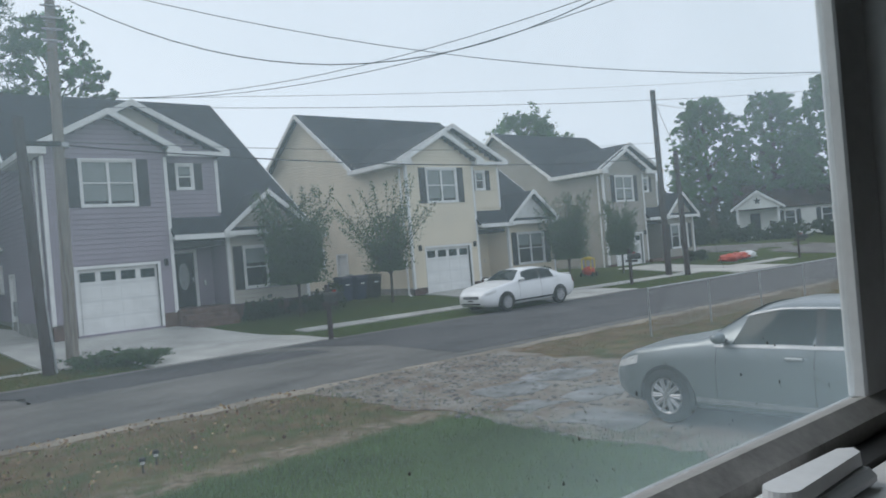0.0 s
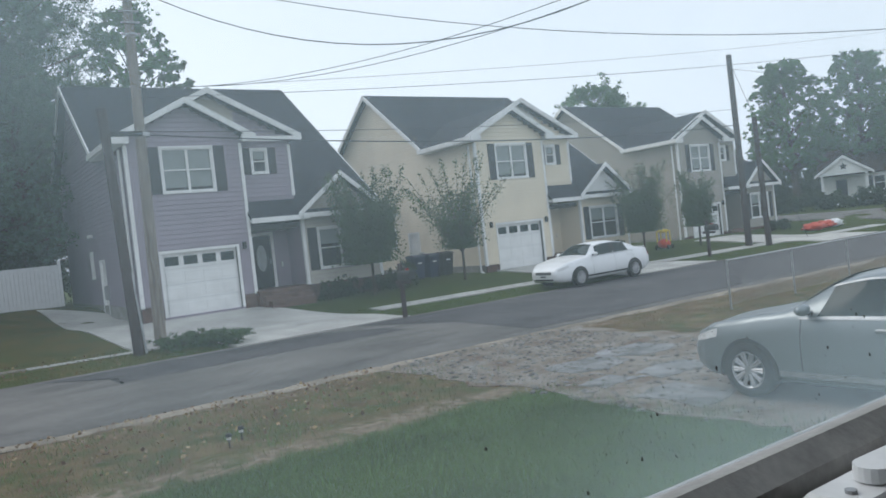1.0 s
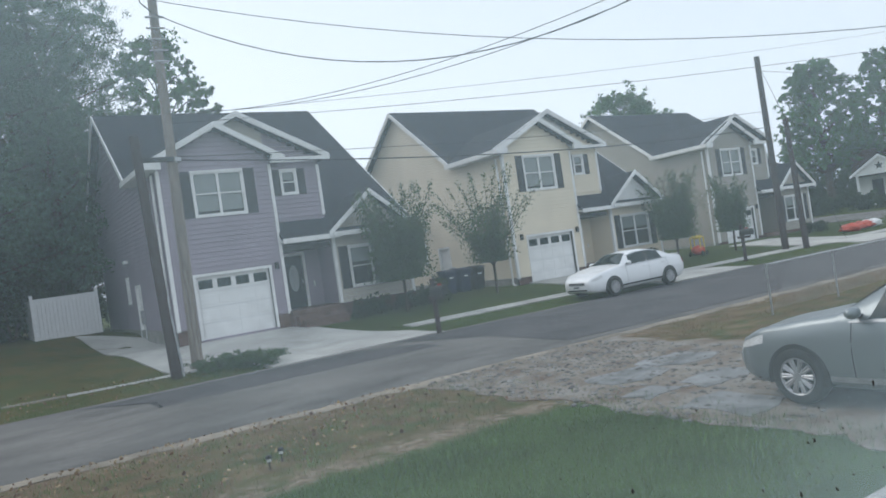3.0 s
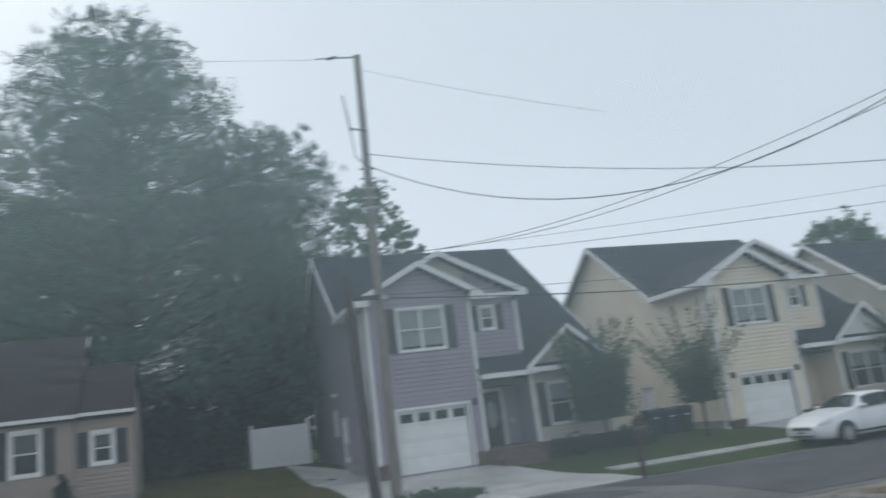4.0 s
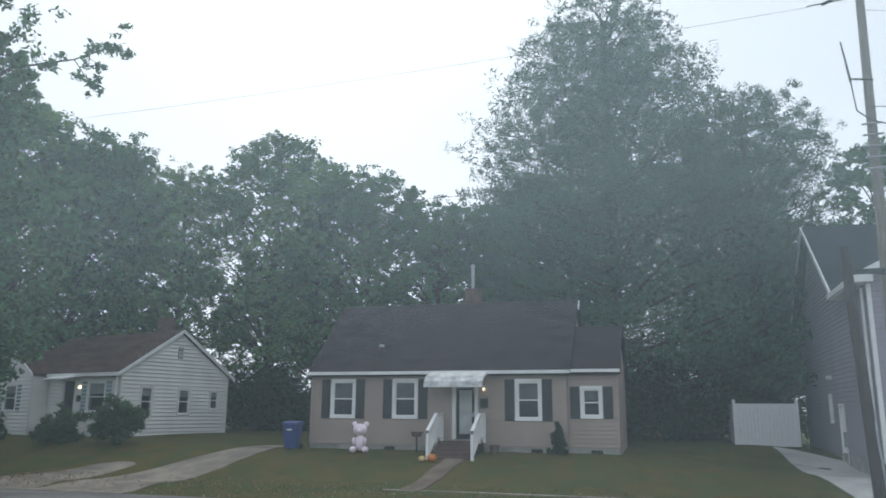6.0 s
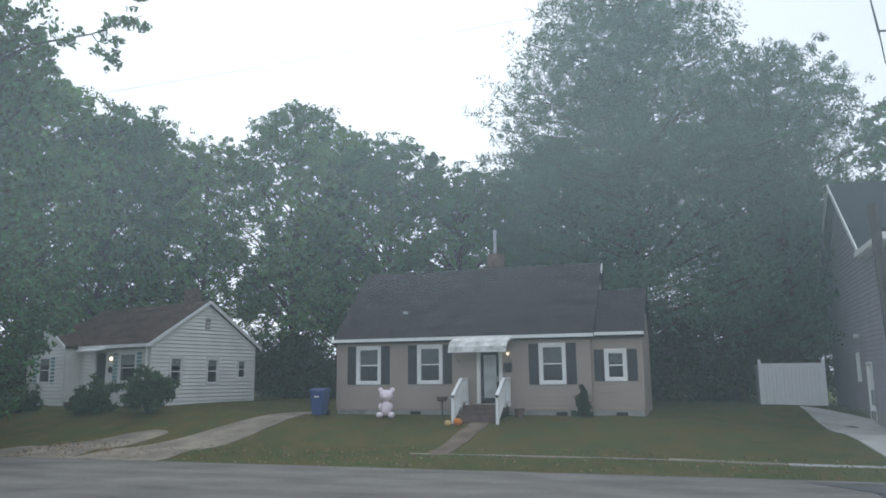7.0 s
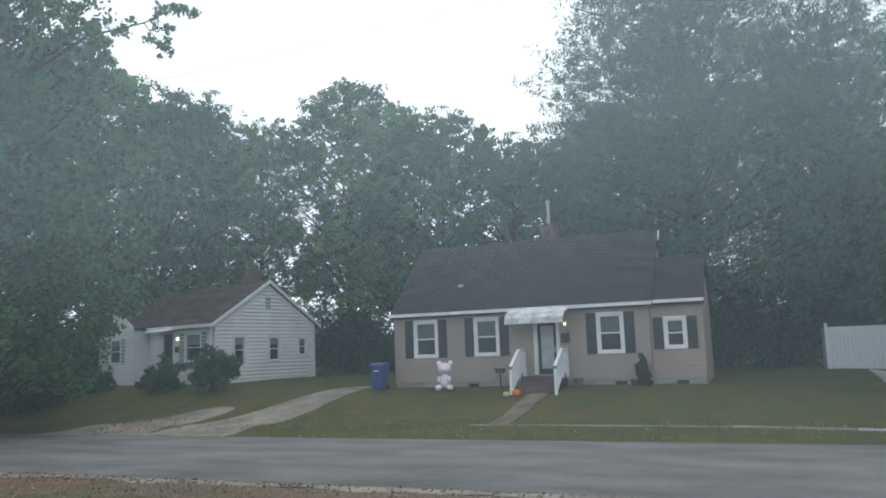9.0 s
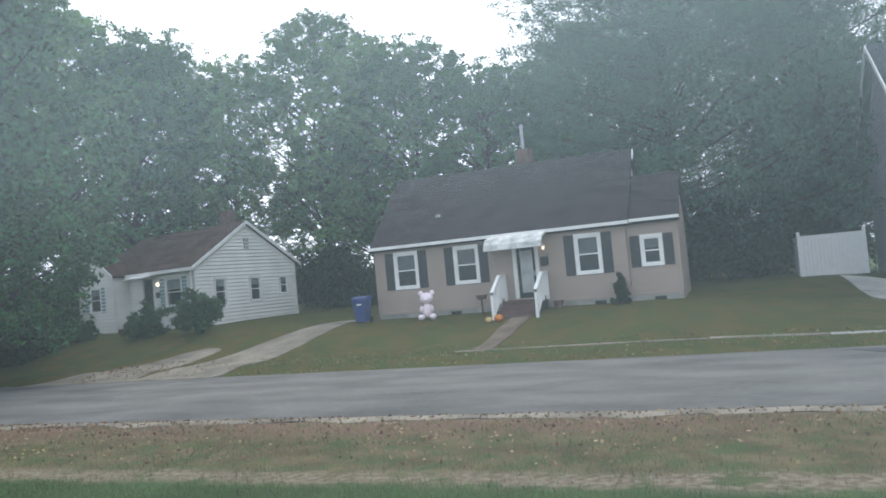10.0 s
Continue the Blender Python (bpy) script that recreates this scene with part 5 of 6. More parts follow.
# the wood behind the cottages: three kinds, repeated at differing sizes
wood_a = broad_tree("wood_tree", 19.9, 5.7, 11, M_LEAF, "leafy woodland tree behind the cottages", 62000, 0.1, 0.3, 0.24, 300, place=on_land(*at_polar(29.5, 50)), group="trees of the wood")
wood_b = broad_tree("wood_tree", 18.1, 5.1, 12, M_LEAF_LIGHT, "lighter green woodland tree behind the cottages", 56000, 0.1, 0.24, 0.2, 280, place=on_land(*at_polar(36.0, 54)), group="trees of the wood")
wood_c = broad_tree("wood_tree", 15.6, 5.1, 13, M_LEAF, "dark leafy woodland tree behind the cottages", 54000, 0.105, 0.26, 0.18, 280, place=on_land(*at_polar(22.5, 45)), group="trees of the wood")
woods = [(wood_b, 26.0, 46, 0.92, 40), (wood_c, 17.5, 42, 0.84, 10), (wood_a, 40.0, 57, 1.0, 200), (wood_c, 43.5, 55, 1.3, 130), (wood_b, 47.5, 54, 1.2, 250),
         (wood_a, 52, 54, 1.1, 20), (wood_c, 57, 52, 1.2, 300), (wood_c, 12.5, 48, 0.95, 190),
         (wood_b, 8.5, 52, 1.0, 100), (wood_c, -7.0, 52, 0.9, 330), (wood_a, 62, 52, 1.0, 90),
         (wood_c, 29.8, 60, 0.75, 15), (wood_c, 11.0, 43, 0.62, 240), (wood_c, -4.8, 46, 0.7, 60)]
for src, az, r, k, turn in woods:
    x, y, z = on_land(*at_polar(az, r))
    copy_thing(src, pose(x, y, z, 0, 0, turn) @ Matrix.Scale(k, 4))
# low growth under the wood
for i, (az, r) in enumerate(((31.5, 55), (30.2, 51), (28.5, 50), (27, 48), (25, 50), (35, 58), (20, 52), (15.5, 47), (11, 45), (7, 44), (3, 43.5), (-1, 43), (-4, 42), (-6.5, 46), (39, 57), (43, 56), (48, 54), (53, 54), (45, 50), (48, 48), (51, 48), (54, 48), (57, 46), (60, 46), (63, 46), (5, 41), (1.5, 40.5), (-2.5, 40.5), (8.5, 42), (3.3, 47), (-0.5, 47.5), (6.5, 47.5))):
    shrub("undergrowth", on_land(*at_polar(az, r)), 2.6, 3.2 + (i % 3) * 0.8, 300 + i, "dense dark undergrowth at the wood's edge", 4000, 0.13, M_LEAF_BUSH, "undergrowth at the wood's edge")
# near tree west of the view, whose crown hangs into it
broad_tree("yard_tree", 19.5, 6.0, 31, M_LEAF, "large leafy tree by the street beside the white cottage", 110000, 0.105, 0.36, 0.03, 420, place=on_land(-26.4, 19.4), droop=0.3)
tree_at = bpy.data.objects["yard_tree"]
# a long outer branch with separate sprays of leaves
bm = bmesh.new()
limb = [Vector(p) for p in ((0.5, 0.0, 12.6), (4.2, 0.6, 14.4), (6.6, 1.0, 14.6), (8.4, 1.4, 15.2))]
for p, q, r0, r1 in zip(limb, limb[1:], (0.07, 0.045, 0.025), (0.045, 0.025, 0.01)):
    rod(bm, p, q, r0, r1, 6)
rod(bm, limb[2], (7.5, 1.1, 13.4), 0.02, 0.008, 5)
part("branch", bm, M_BARK, tree_at)
rb = np.random.default_rng(77)
sprays = [((8.3, 1.4, 15.2), (0.55, 0.4, 0.3)), ((7.7, 1.2, 14.9), (0.5, 0.4, 0.3)), ((7.2, 1.1, 14.2), (0.5, 0.4, 0.35)), ((7.5, 1.1, 13.5), (0.3, 0.3, 0.35)), ((5.6, 0.8, 14.7), (0.6, 0.5, 0.35)), ((4.4, 0.6, 14.6), (0.8, 0.6, 0.5)), ((4.8, 0.5, 16.2), (0.9, 0.7, 0.6)), ((3.6, 0.3, 15.4), (0.9, 0.8, 0.8)), ((5.2, 1.8, 5.2), (0.5, 0.5, 0.5)), ((4.6, 1.6, 4.4), (0.6, 0.6, 0.5)), ((5.6, 1.8, 4.6), (0.4, 0.4, 0.4))]
leaf_mesh("branch_leaves", cluster_points(sprays, 110, rb), 0.12, 0.42, rb, M_LEAF, tree_at, droop=0.5)
shrub("roadside_bush", on_land(-30.0, 24.6), 2.4, 3.2, 86, "dense dark bush under the large street tree", 9000, 0.1, M_LEAF_BUSH)
shrub("roadside_bush", on_land(-33.5, 24.2), 2.6, 3.6, 87, "dense dark bush under the large street tree", 9000, 0.1, M_LEAF_BUSH)
# trees at the street's far end
east_a = broad_tree("far_tree", 14.6, 3.7, 41, M_LEAF, "tall leafy tree beyond the cross street", 32000, 0.14, 0.35, 0.25, 220, place=on_land(*at_polar(-59.6, 80)), group="trees beyond the cross street")
for az, r, k, turn in ((-63.7, 84, 1.02, 70), (-67.4, 80, 1.05, 150), (-65.4, 100, 0.8, 210), (-55.5, 88, 0.5, 300), (-57.6, 95, 0.55, 30), (-71, 82, 1.0, 10), (-76, 88, 1.05, 100), (-61.6, 96, 0.66, 330)):
    x, y, z = on_land(*at_polar(az, r))
    copy_thing(east_a, pose(x, y, z, 0, 0, turn) @ Matrix.Scale(k, 4))
for i in range(9):
    shrub("undergrowth", on_land(*at_polar(-54.5 - 2.4 * i, 92 + (i % 3) * 5)), 4.2, 4.6 + (i % 4) * 0.9, 340 + i, "dense dark bushes beyond the cross street", 3600, 0.2, M_LEAF_BUSH, "undergrowth beyond the cross street")
broad_tree("back_tree", 14.6, 4.8, 47, M_LEAF, "leafy tree behind the tan house", 30000, 0.13, 0.32, 0.2, 220, place=on_land(*at_polar(-46.9, 74)))

# young street trees before the houses
def young_tree(height, core, seed, shoots, leaves, label, place, lean_out=0.5, fill=0.55):
    """A young street tree: thin trunk, fan of upright shoots with leaves along them, denser round a core."""
    rng = np.random.default_rng(seed)
    t = thing("street_tree", *place, label=label, category="tree", group="young street trees")
    bm = bmesh.new()
    fork = height * 0.24
    rod(bm, (0, 0, -0.2), (0.03, 0, fork), 0.065, 0.05, 8)
    pts = []
    for k in range(shoots):
        az = k * 2.4 + rng.random()
        out = core * (0.45 + lean_out * rng.random()) * (1.5 if k % 4 == 0 else 1.0)
        top = height * (0.62 + 0.38 * rng.random())
        a = Vector((0.02, 0, fork * (0.9 + 0.3 * rng.random())))
        b = Vector((out * 0.55 * math.cos(az), out * 0.55 * math.sin(az), fork + (top - fork) * 0.45))
        c = Vector((out * 1.25 * math.cos(az), out * 1.25 * math.sin(az), top))
        rod(bm, a, b, 0.026, 0.014, 5)
        rod(bm, b, c, 0.014, 0.004, 4)
        n = leaves // shoots
        u = rng.random(n) ** 2.0
        p = np.where(u[:, None] < 0.5, np.array(a) + (np.array(b) - np.array(a)) * (u[:, None] * 2), np.array(b) + (np.array(c) - np.array(b)) * (u[:, None] * 2 - 1))
        wide = core * (0.27 * (1 - u) + 0.035)
        p = p + rng.normal(size=(n, 3)) * wide[:, None]
        pts.append(p[p[:, 2] > fork * 1.05])
    n = int(leaves * fill)
    d = rng.normal(size=(n, 3))
    d *= (rng.random(n) ** 0.45 / np.linalg.norm(d, axis=1))[:, None] * np.array((core * 0.8, core * 0.8, height * 0.23))
    lump = np.array([noise.noise(Vector(q) * 1.7 + Vector((seed, 0, 0))) for q in d])
    d = d[lump > -0.12]
    pts.append(d + np.array((0.0, 0.0, height * 0.5)))
    part("trunk", bm, M_BARK, t)
    leaf_mesh("crown", np.concatenate(pts), 0.05, 0.5, rng, M_LEAF_STREET, t)
    return t


young_tree(5.0, 1.45, 51, 44, 30000, "young street tree with a dense crown and feathery top", on_land(14.2, 25.6))
young_tree(5.3, 1.15, 52, 30, 13000, "young street tree with a sparse vase-shaped crown", on_land(18.8, 26.0), 1.2, 0.3)
young_tree(4.5, 1.3, 53, 38, 19000, "young street tree with a soft rounded crown on the lawn", on_land(29.2, 25.2))
young_tree(4.1, 1.0, 54, 36, 19000, "young street tree with a rounded crown before the tan house", on_land(33.8, 25.4), 0.3)
for i, (x, y, r, h) in enumerate(((12.6, 26.2, 0.55, 0.7), (13.4, 26.3, 0.55, 0.75), (14.8, 26.4, 0.6, 0.7), (15.7, 26.4, 0.55, 0.75), (16.3, 26.5, 0.5, 1.1), (27.6, 26.5, 0.5, 0.6), (28.6, 26.5, 0.5, 0.7), (42.0, 26.4, 0.5, 0.7), (43.2, 26.4, 0.5, 0.7))):
    shrub("foundation_shrub", on_land(x, y), r, h, 60 + i, "low clipped dark shrub along the house wall", 900, 0.06, group="shrubs along the house walls")
shrub("yucca_shrub", on_land(-21.9, 27.2), 1.15, 1.75, 80, "large dark spiky shrub before the white cottage", 6000, 0.17, M_LEAF_STREET, aspect=0.16, group="shrubs before the white cottage")
shrub("yucca_shrub", on_land(-24.9, 27.2), 0.95, 1.4, 81, "dark spiky shrub before the white cottage", 4200, 0.16, M_LEAF_STREET, aspect=0.16, group="shrubs before the white cottage")
shrub("yucca_shrub", on_land(-28.9, 27.0), 0.9, 1.1, 82, "low dark spiky shrub before the white cottage", 3600, 0.15, M_LEAF_STREET, aspect=0.16, group="shrubs before the white cottage")
shrub("conical_shrub", on_land(-3.95, 27.5), 0.62, 0.95, 83, "small dark conical evergreen at the foundation", 9000, 0.035, cone=True)
shrub("corner_shrub", on_land(6.6, 20.9), 0.9, 0.5, 84, "low clump of grass and weeds at the pole's foot", 4200, 0.055, M_LEAF_STREET, aspect=0.2)
shrub("pole_weeds", on_land(5.7, 21.4), 0.8, 0.4, 85, "low weeds round the utility pole", 3200, 0.055, M_LEAF_STREET, aspect=0.2)
for i in range(6):
    shrub("hedge_bush", on_land(61 + i * 1.6, 37.5 - i * 3.2), 2.2, 1.5, 90 + i, "clipped green hedge before the far cottage", 1500, 0.16, group="hedge before the far cottage")


# ---- cars ----
def piecewise(pts, s):
    for (a, u), (b, v) in zip(pts, pts[1:]):
        if s <= b:
            k = (s - a) / (b - a) if b > a else 0
            k = k * k * (3 - 2 * k) * 0.5 + k * 0.5
            return u + (v - u) * k
    return pts[-1][1]


def car(name, paint, place, rz, label, plate=True, silver=False):
    """A four-door saloon, nose towards local +x, wheels on the ground."""
    c = thing(name, *place, rz, label=label, category="car")
    L, W = 4.85, 0.91
    belt = [(0, 0.62), (0.03, 0.72), (0.1, 0.82), (0.25, 0.93), (0.3, 0.96), (0.6, 0.98), (0.85, 1.02), (0.95, 1.0), (1, 0.86)]
    roof = [(0, 0.64), (0.03, 0.76), (0.1, 0.9), (0.25, 1.02), (0.29, 1.04), (0.42, 1.4), (0.5, 1.46), (0.62, 1.46), (0.72, 1.38), (0.86, 1.08), (0.95, 1.04), (1, 0.88)]
    halfw = [(0, 0.62), (0.02, 0.72), (0.07, 0.85), (0.18, W), (0.8, W), (0.93, 0.86), (0.98, 0.76), (1, 0.68)]
    low = [(0, 0.3), (0.04, 0.22), (0.1, 0.2), (0.9, 0.22), (0.96, 0.3), (1, 0.4)]

    def section(s):
        zb, zr, w, z0 = piecewise(belt, s), piecewise(roof, s), piecewise(halfw, s), piecewise(low, s)
        up = zr - zb
        tuck = min(0.26, up * 0.62)
        return [(0, z0), (w * 0.86, z0), (w * 0.97, z0 + 0.08), (w, z0 + 0.25 * (zb - z0) + 0.08), (w * 1.0, z0 + 0.7 * (zb - z0)), (w * 0.925, zb), (w * 0.925 - tuck * 0.85, zb + up * 0.88), (w * 0.94 - tuck * 1.15 - 0.1, zr - 0.015), ((w - tuck) * 0.35, zr + 0.012), (0, zr + 0.018)]

    def surf(s, u, side, off=0.0):
        sec = section(s)
        i = min(int(u), len(sec) - 2)
        f = u - i
        y = sec[i][0] * (1 - f) + sec[i + 1][0] * f
        z = sec[i][1] * (1 - f) + sec[i + 1][1] * f
        dy, dz = sec[i + 1][0] - sec[i][0], sec[i + 1][1] - sec[i][1]
        n = math.hypot(dy, dz) or 1
        return Vector((L / 2 - s * L, side * (y + off * dz / n), z - off * dy / n))

    st = sorted({k / 44 for k in range(45)} | {0.008, 0.02, 0.985, 0.995})
    bm = bmesh.new()
    rings = []
    for s in st:
        sec = section(s)
        pts = [(y, z) for y, z in sec] + [(-y, z) for y, z in sec[-2:0:-1]]
        rings.append([bm.verts.new((L / 2 - s * L, y, z)) for y, z in pts])
    for a, b in zip(rings, rings[1:]):
        for i in range(len(a)):
            j = (i + 1) % len(a)
            bm.faces.new((a[i], a[j], b[j], b[i]))
    bm.faces.new(rings[0])
    bm.faces.new(rings[-1][::-1])
    body = part("body", bm, paint, c, smooth=True)

    def patch(pname, s0, s1, u0, u1, side, material, off=0.006, lab="", ns=8, nu=4, skew=0.0, parent=None):
        bm = bmesh.new()
        g = [[bm.verts.new(surf(s0 + (s1 - s0) * i / ns + skew * (j / nu), u0 + (u1 - u0) * j / nu, side, off)) for j in range(nu + 1)] for i in range(ns + 1)]
        for i in range(ns):
            for j in range(nu):
                bm.faces.new((g[i][j], g[i + 1][j], g[i + 1][j + 1], g[i][j + 1]))
        return part(pname, bm, material, parent or c, lab, smooth=True)

    for side in (1, -1):
        patch("side_window", 0.375, 0.565, 5.1, 5.95, side, M_CARGLASS, lab="dark front side window", skew=0.03)
        patch("side_window", 0.58, 0.735, 5.1, 5.95, side, M_CARGLASS, lab="dark rear side window", skew=-0.015)
        patch("window_trim", 0.33, 0.78, 4.98, 5.08, side, M_STEEL, 0.008, "chrome window strip")
        patch("roof_trim", 0.4, 0.74, 5.97, 6.06, side, M_STEEL, 0.008, "chrome strip over the windows")
        patch("door_pillar", 0.574, 0.595, 5.08, 5.98, side, M_BLACK, 0.0065, "black door pillar", skew=-0.008)
        patch("headlight", 0.015, 0.1, 4.35, 4.92, side, M_LIGHTLENS, 0.006, "clear headlight")
        patch("tail_light", 0.955, 0.995, 4.0, 5.0, side, M_REDLENS, 0.006, "red tail light")
        patch("sill_trim", 0.24, 0.74, 2.05, 2.4, side, M_BLACK if not silver else M_STEEL, 0.006)
        for s in (0.335, 0.572, 0.77):
            patch("door_gap", s, s + 0.0022, 2.4, 5.0, side, M_BLACK, 0.003, ns=1, nu=6)
        for s in (0.53, 0.735):
            p = surf(s, 4.5, side, 0.02)
            part("door_handle", boxed(p.x - 0.1, p.x + 0.1, p.y - 0.025, p.y + 0.025, p.z - 0.016, p.z + 0.02, bevel=0.008), M_STEEL if silver else paint, c)
        p = surf(0.355, 5.1, side, 0.07)
        m = part("mirror", blob(bmesh.new(), (p.x, p.y + side * 0.06, p.z + 0.06), (0.08, 0.11, 0.07)), paint, c, smooth=True)
        part("mirror_stem", boxed(p.x - 0.03, p.x + 0.03, min(p.y - side * 0.1, p.y), max(p.y - side * 0.1, p.y), p.z - 0.01, p.z + 0.03), M_BLACK, m)
        for s in (0.195, 0.778):
            x, y = L / 2 - s * L, side * W
            # flat black disc on the body side paints in the wheel well's shade
            arch = bmesh.new()
            ring = []
            for k in range(17):
                a = math.pi * k / 16 * 1.16 - math.pi * 0.08
                ring.append([arch.verts.new((x + rr * math.cos(a), y * dd, 0.33 + rr * math.sin(a))) for rr, dd in ((0.05, 1.004), (0.385, 1.004), (0.405, 0.9))])
            for p, q in zip(ring, ring[1:]):
                for i in (0, 1):
                    arch.faces.new((p[i], q[i], q[i + 1], p[i + 1]))
            part("arch_shade", arch, M_BLACK, c)
            ty = bmesh.new()
            prof = [(0.215, 0.1), (0.3, 0.11), (0.33, 0.085), (0.335, 0.0), (0.33, -0.085), (0.3, -0.11), (0.215, -0.1)]
            rg = [[ty.verts.new((x + r * math.cos(k * math.tau / 32), y - side * 0.085 + d, 0.335 + r * math.sin(k * math.tau / 32))) for r, d in prof] for k in range(32)]
            for k in range(32):
                p, q = rg[k], rg[(k + 1) % 32]
                for i in range(len(prof) - 1):
                    ty.faces.new((p[i], q[i], q[i + 1], p[i + 1]))
            wheel = part("tyre", ty, M_TYRE, c, smooth=True)
            rim = bmesh.new()
            yo = y - side * 0.0
            for k in range(10):
                a = k * math.tau / 10
                for da in (-0.09, 0.09):
                    rod(rim, (x, yo - side * 0.005, 0.335), (x + 0.2 * math.cos(a + da), yo + side * 0.012, 0.335 + 0.2 * math.sin(a + da)), 0.026, 0.017, 6)
            rod(rim, (x, yo - side * 0.05, 0.335), (x, yo + side * 0.025, 0.335), 0.06, 0.05, 16)
            for k in range(32):
                a, b = k * math.tau / 32, (k + 1) * math.tau / 32
                q = [rim.verts.new((x + r * math.cos(t), yo + side * d, 0.335 + r * math.sin(t))) for r, t, d in ((0.195, a, 0.0), (0.195, b, 0.0), (0.222, b, 0.02), (0.222, a, 0.02))]
                rim.faces.new(q)
            part("rim", rim, M_RIM, wheel)
            bk = bmesh.new()
            rod(bk, (x, yo - side * 0.09, 0.335), (x, yo - side * 0.03, 0.335), 0.21, 0.21, 24)
            part("brake_disc", bk, M_BLACK, wheel)
    # windscreen and rear window span both sides
    for nm, s0, s1 in (("windscreen", 0.3, 0.415), ("rear_window", 0.725, 0.85)):
        bm = bmesh.new()
        ns, nv = 8, 8
        g = []
        for i in range(ns + 1):
            s = s0 + (s1 - s0) * i / ns
            sec = section(s)
            wmax = sec[7][0] + 0.04
            g.append([bm.verts.new((L / 2 - s * L, wmax * (2 * j / nv - 1), sec[9][1] + 0.012 - 0.03 * abs(2 * j / nv - 1) ** 3)) for j in range(nv + 1)])
        for i in range(ns):
            for j in range(nv):
                bm.faces.new((g[i][j], g[i + 1][j], g[i + 1][j + 1], g[i][j + 1]))
        part(nm, bm, M_CARGLASS, c, smooth=True)
    xf = L / 2
    g = part("grille", boxed(xf - 0.05, xf + 0.012, -0.42, 0.42, 0.5, 0.62, bevel=0.02), M_BLACK, c, "dark grille with chrome bars")
    for k in range(3):
        part("grille_bar", boxed(xf, xf + 0.022, -0.41, 0.41, 0.52 + 0.035 * k, 0.535 + 0.035 * k), M_STEEL, g)
    part("bumper_intake", boxed(xf - 0.06, xf + 0.01, -0.5, 0.5, 0.3, 0.37, bevel=0.02), M_BLACK, c)
    for k in (-1, 1):
        part("fog_light", rod(bmesh.new(), (xf - 0.16, k * 0.62, 0.36), (xf - 0.06, k * 0.62, 0.36), 0.045, seg=12), M_LIGHTLENS, c)
    if plate:
        pl = part("number_plate", boxed(xf + 0.012, xf + 0.026, -0.16, 0.16, 0.4, 0.5), M_PLATE, c, "pale plate with dark bars")
        part("plate_bar", boxed(xf + 0.026, xf + 0.029, -0.12, 0.12, 0.43, 0.465), M_BLACK, pl)
    part("spoiler", boxed(-L / 2 + 0.08, -L / 2 + 0.32, -0.6, 0.6, 1.06, 1.085, bevel=0.01), paint, c)
    return c


car("white_car", M_CARWHITE, (20.65, 20.45, 0.03), 180, "white four-door saloon parked on the far verge")
car("silver_car", M_CARSILVER, (9.0, 4.1, 0.03), 90, "silver four-door saloon parked on the gravel drive", False, True)


# ---- utility poles and cables ----
def cable(name, pts, r=0.012, sag=0.0, label="", beyond=1.0):
    cu = bpy.data.curves.new(name, "CURVE")
    cu.dimensions = "3D"
    cu.bevel_depth = r
    cu.bevel_resolution = 1
    sp = cu.splines.new("POLY")
    a, b = Vector(pts[0]), Vector(pts[-1])
    n = 28
    sp.points.add(n)
    for i in range(n + 1):
        u = beyond * i / n
        p = a + (b - a) * u
        sp.points[i].co = (p.x, p.y, p.z - 4 * sag * u * (1 - u), 1)
    cu.materials.append(M_WIRE)
    return tagged(new(name, cu), label or "black overhead cable strung between utility poles", "cable", "overhead cables")


pole = thing("utility_pole", 5.45, 22.6, 0.1, label="tall weathered wooden utility pole with bracket arm", category="utility pole")
part("post", rod(bmesh.new(), (0, 0, -0.4), (0.27, 0.1, 14.2), 0.17, 0.11, 14), M_POLE, pole)
a = part("arm", rod(bmesh.new(), (0.26, 0.1, 14.15), (-1.15, 0.0, 13.98), 0.035, 0.022, 8), M_STEEL, pole)
part("insulator", rod(bmesh.new(), (-0.75, 0.0, 13.98), (-0.45, 0.02, 14.1), 0.05, 0.05, 8), M_BLACK, a)
part("bracket", rod(rod(bmesh.new(), (0.34, 0, 11.5), (-0.25, -0.1, 11.55), 0.03, 0.03, 8), (-0.25, -0.1, 11.45), (-0.4, -0.1, 12.7), 0.035, 0.02, 8), M_BLACK, pole, "cutout fuse on a bracket")
part("riser_cable", rod(rod(bmesh.new(), (-0.25, -0.1, 11.45), (-0.18, -0.1, 10.6), 0.018, 0.018, 6), (-0.18, -0.1, 10.6), (0.2, 0, 10.3), 0.018, 0.018, 6), M_WIRE, pole)
part("pole_band", rod(bmesh.new(), (0.2, 0.05, 6.0), (0.2, 0.05, 6.12), 0.19, 0.19, 14), M_STEEL, pole)
part("cable_bracket", boxed(-0.75, 0.15, -0.15, -0.05, 6.0, 6.14, bevel=0.02), M_BLACK, pole)
for k in range(5):
    part("spool", rod(bmesh.new(), (-0.1, -0.1, 8.9 + 0.32 * k), (0.42, -0.1, 8.92 + 0.32 * k), 0.03, 0.03, 6), M_STEEL, pole)
stub = thing("short_pole", 4.62, 21.5, 0.1, label="short dark leaning pole beside the utility pole", category="utility pole")
part("post", rod(bmesh.new(), (0, 0, -0.4), (-0.2, 0.2, 6.6), 0.15, 0.12, 12), M_POLE_DARK, stub)
part("conduit", rod(bmesh.new(), (0.16, -0.1, 0), (0.02, 0.0, 2.2), 0.03, 0.03, 8), M_STEEL, stub)
p2 = thing("utility_pole", 34.2, 22.85, 0.1, label="brown wooden utility pole before the tan house", category="utility pole")
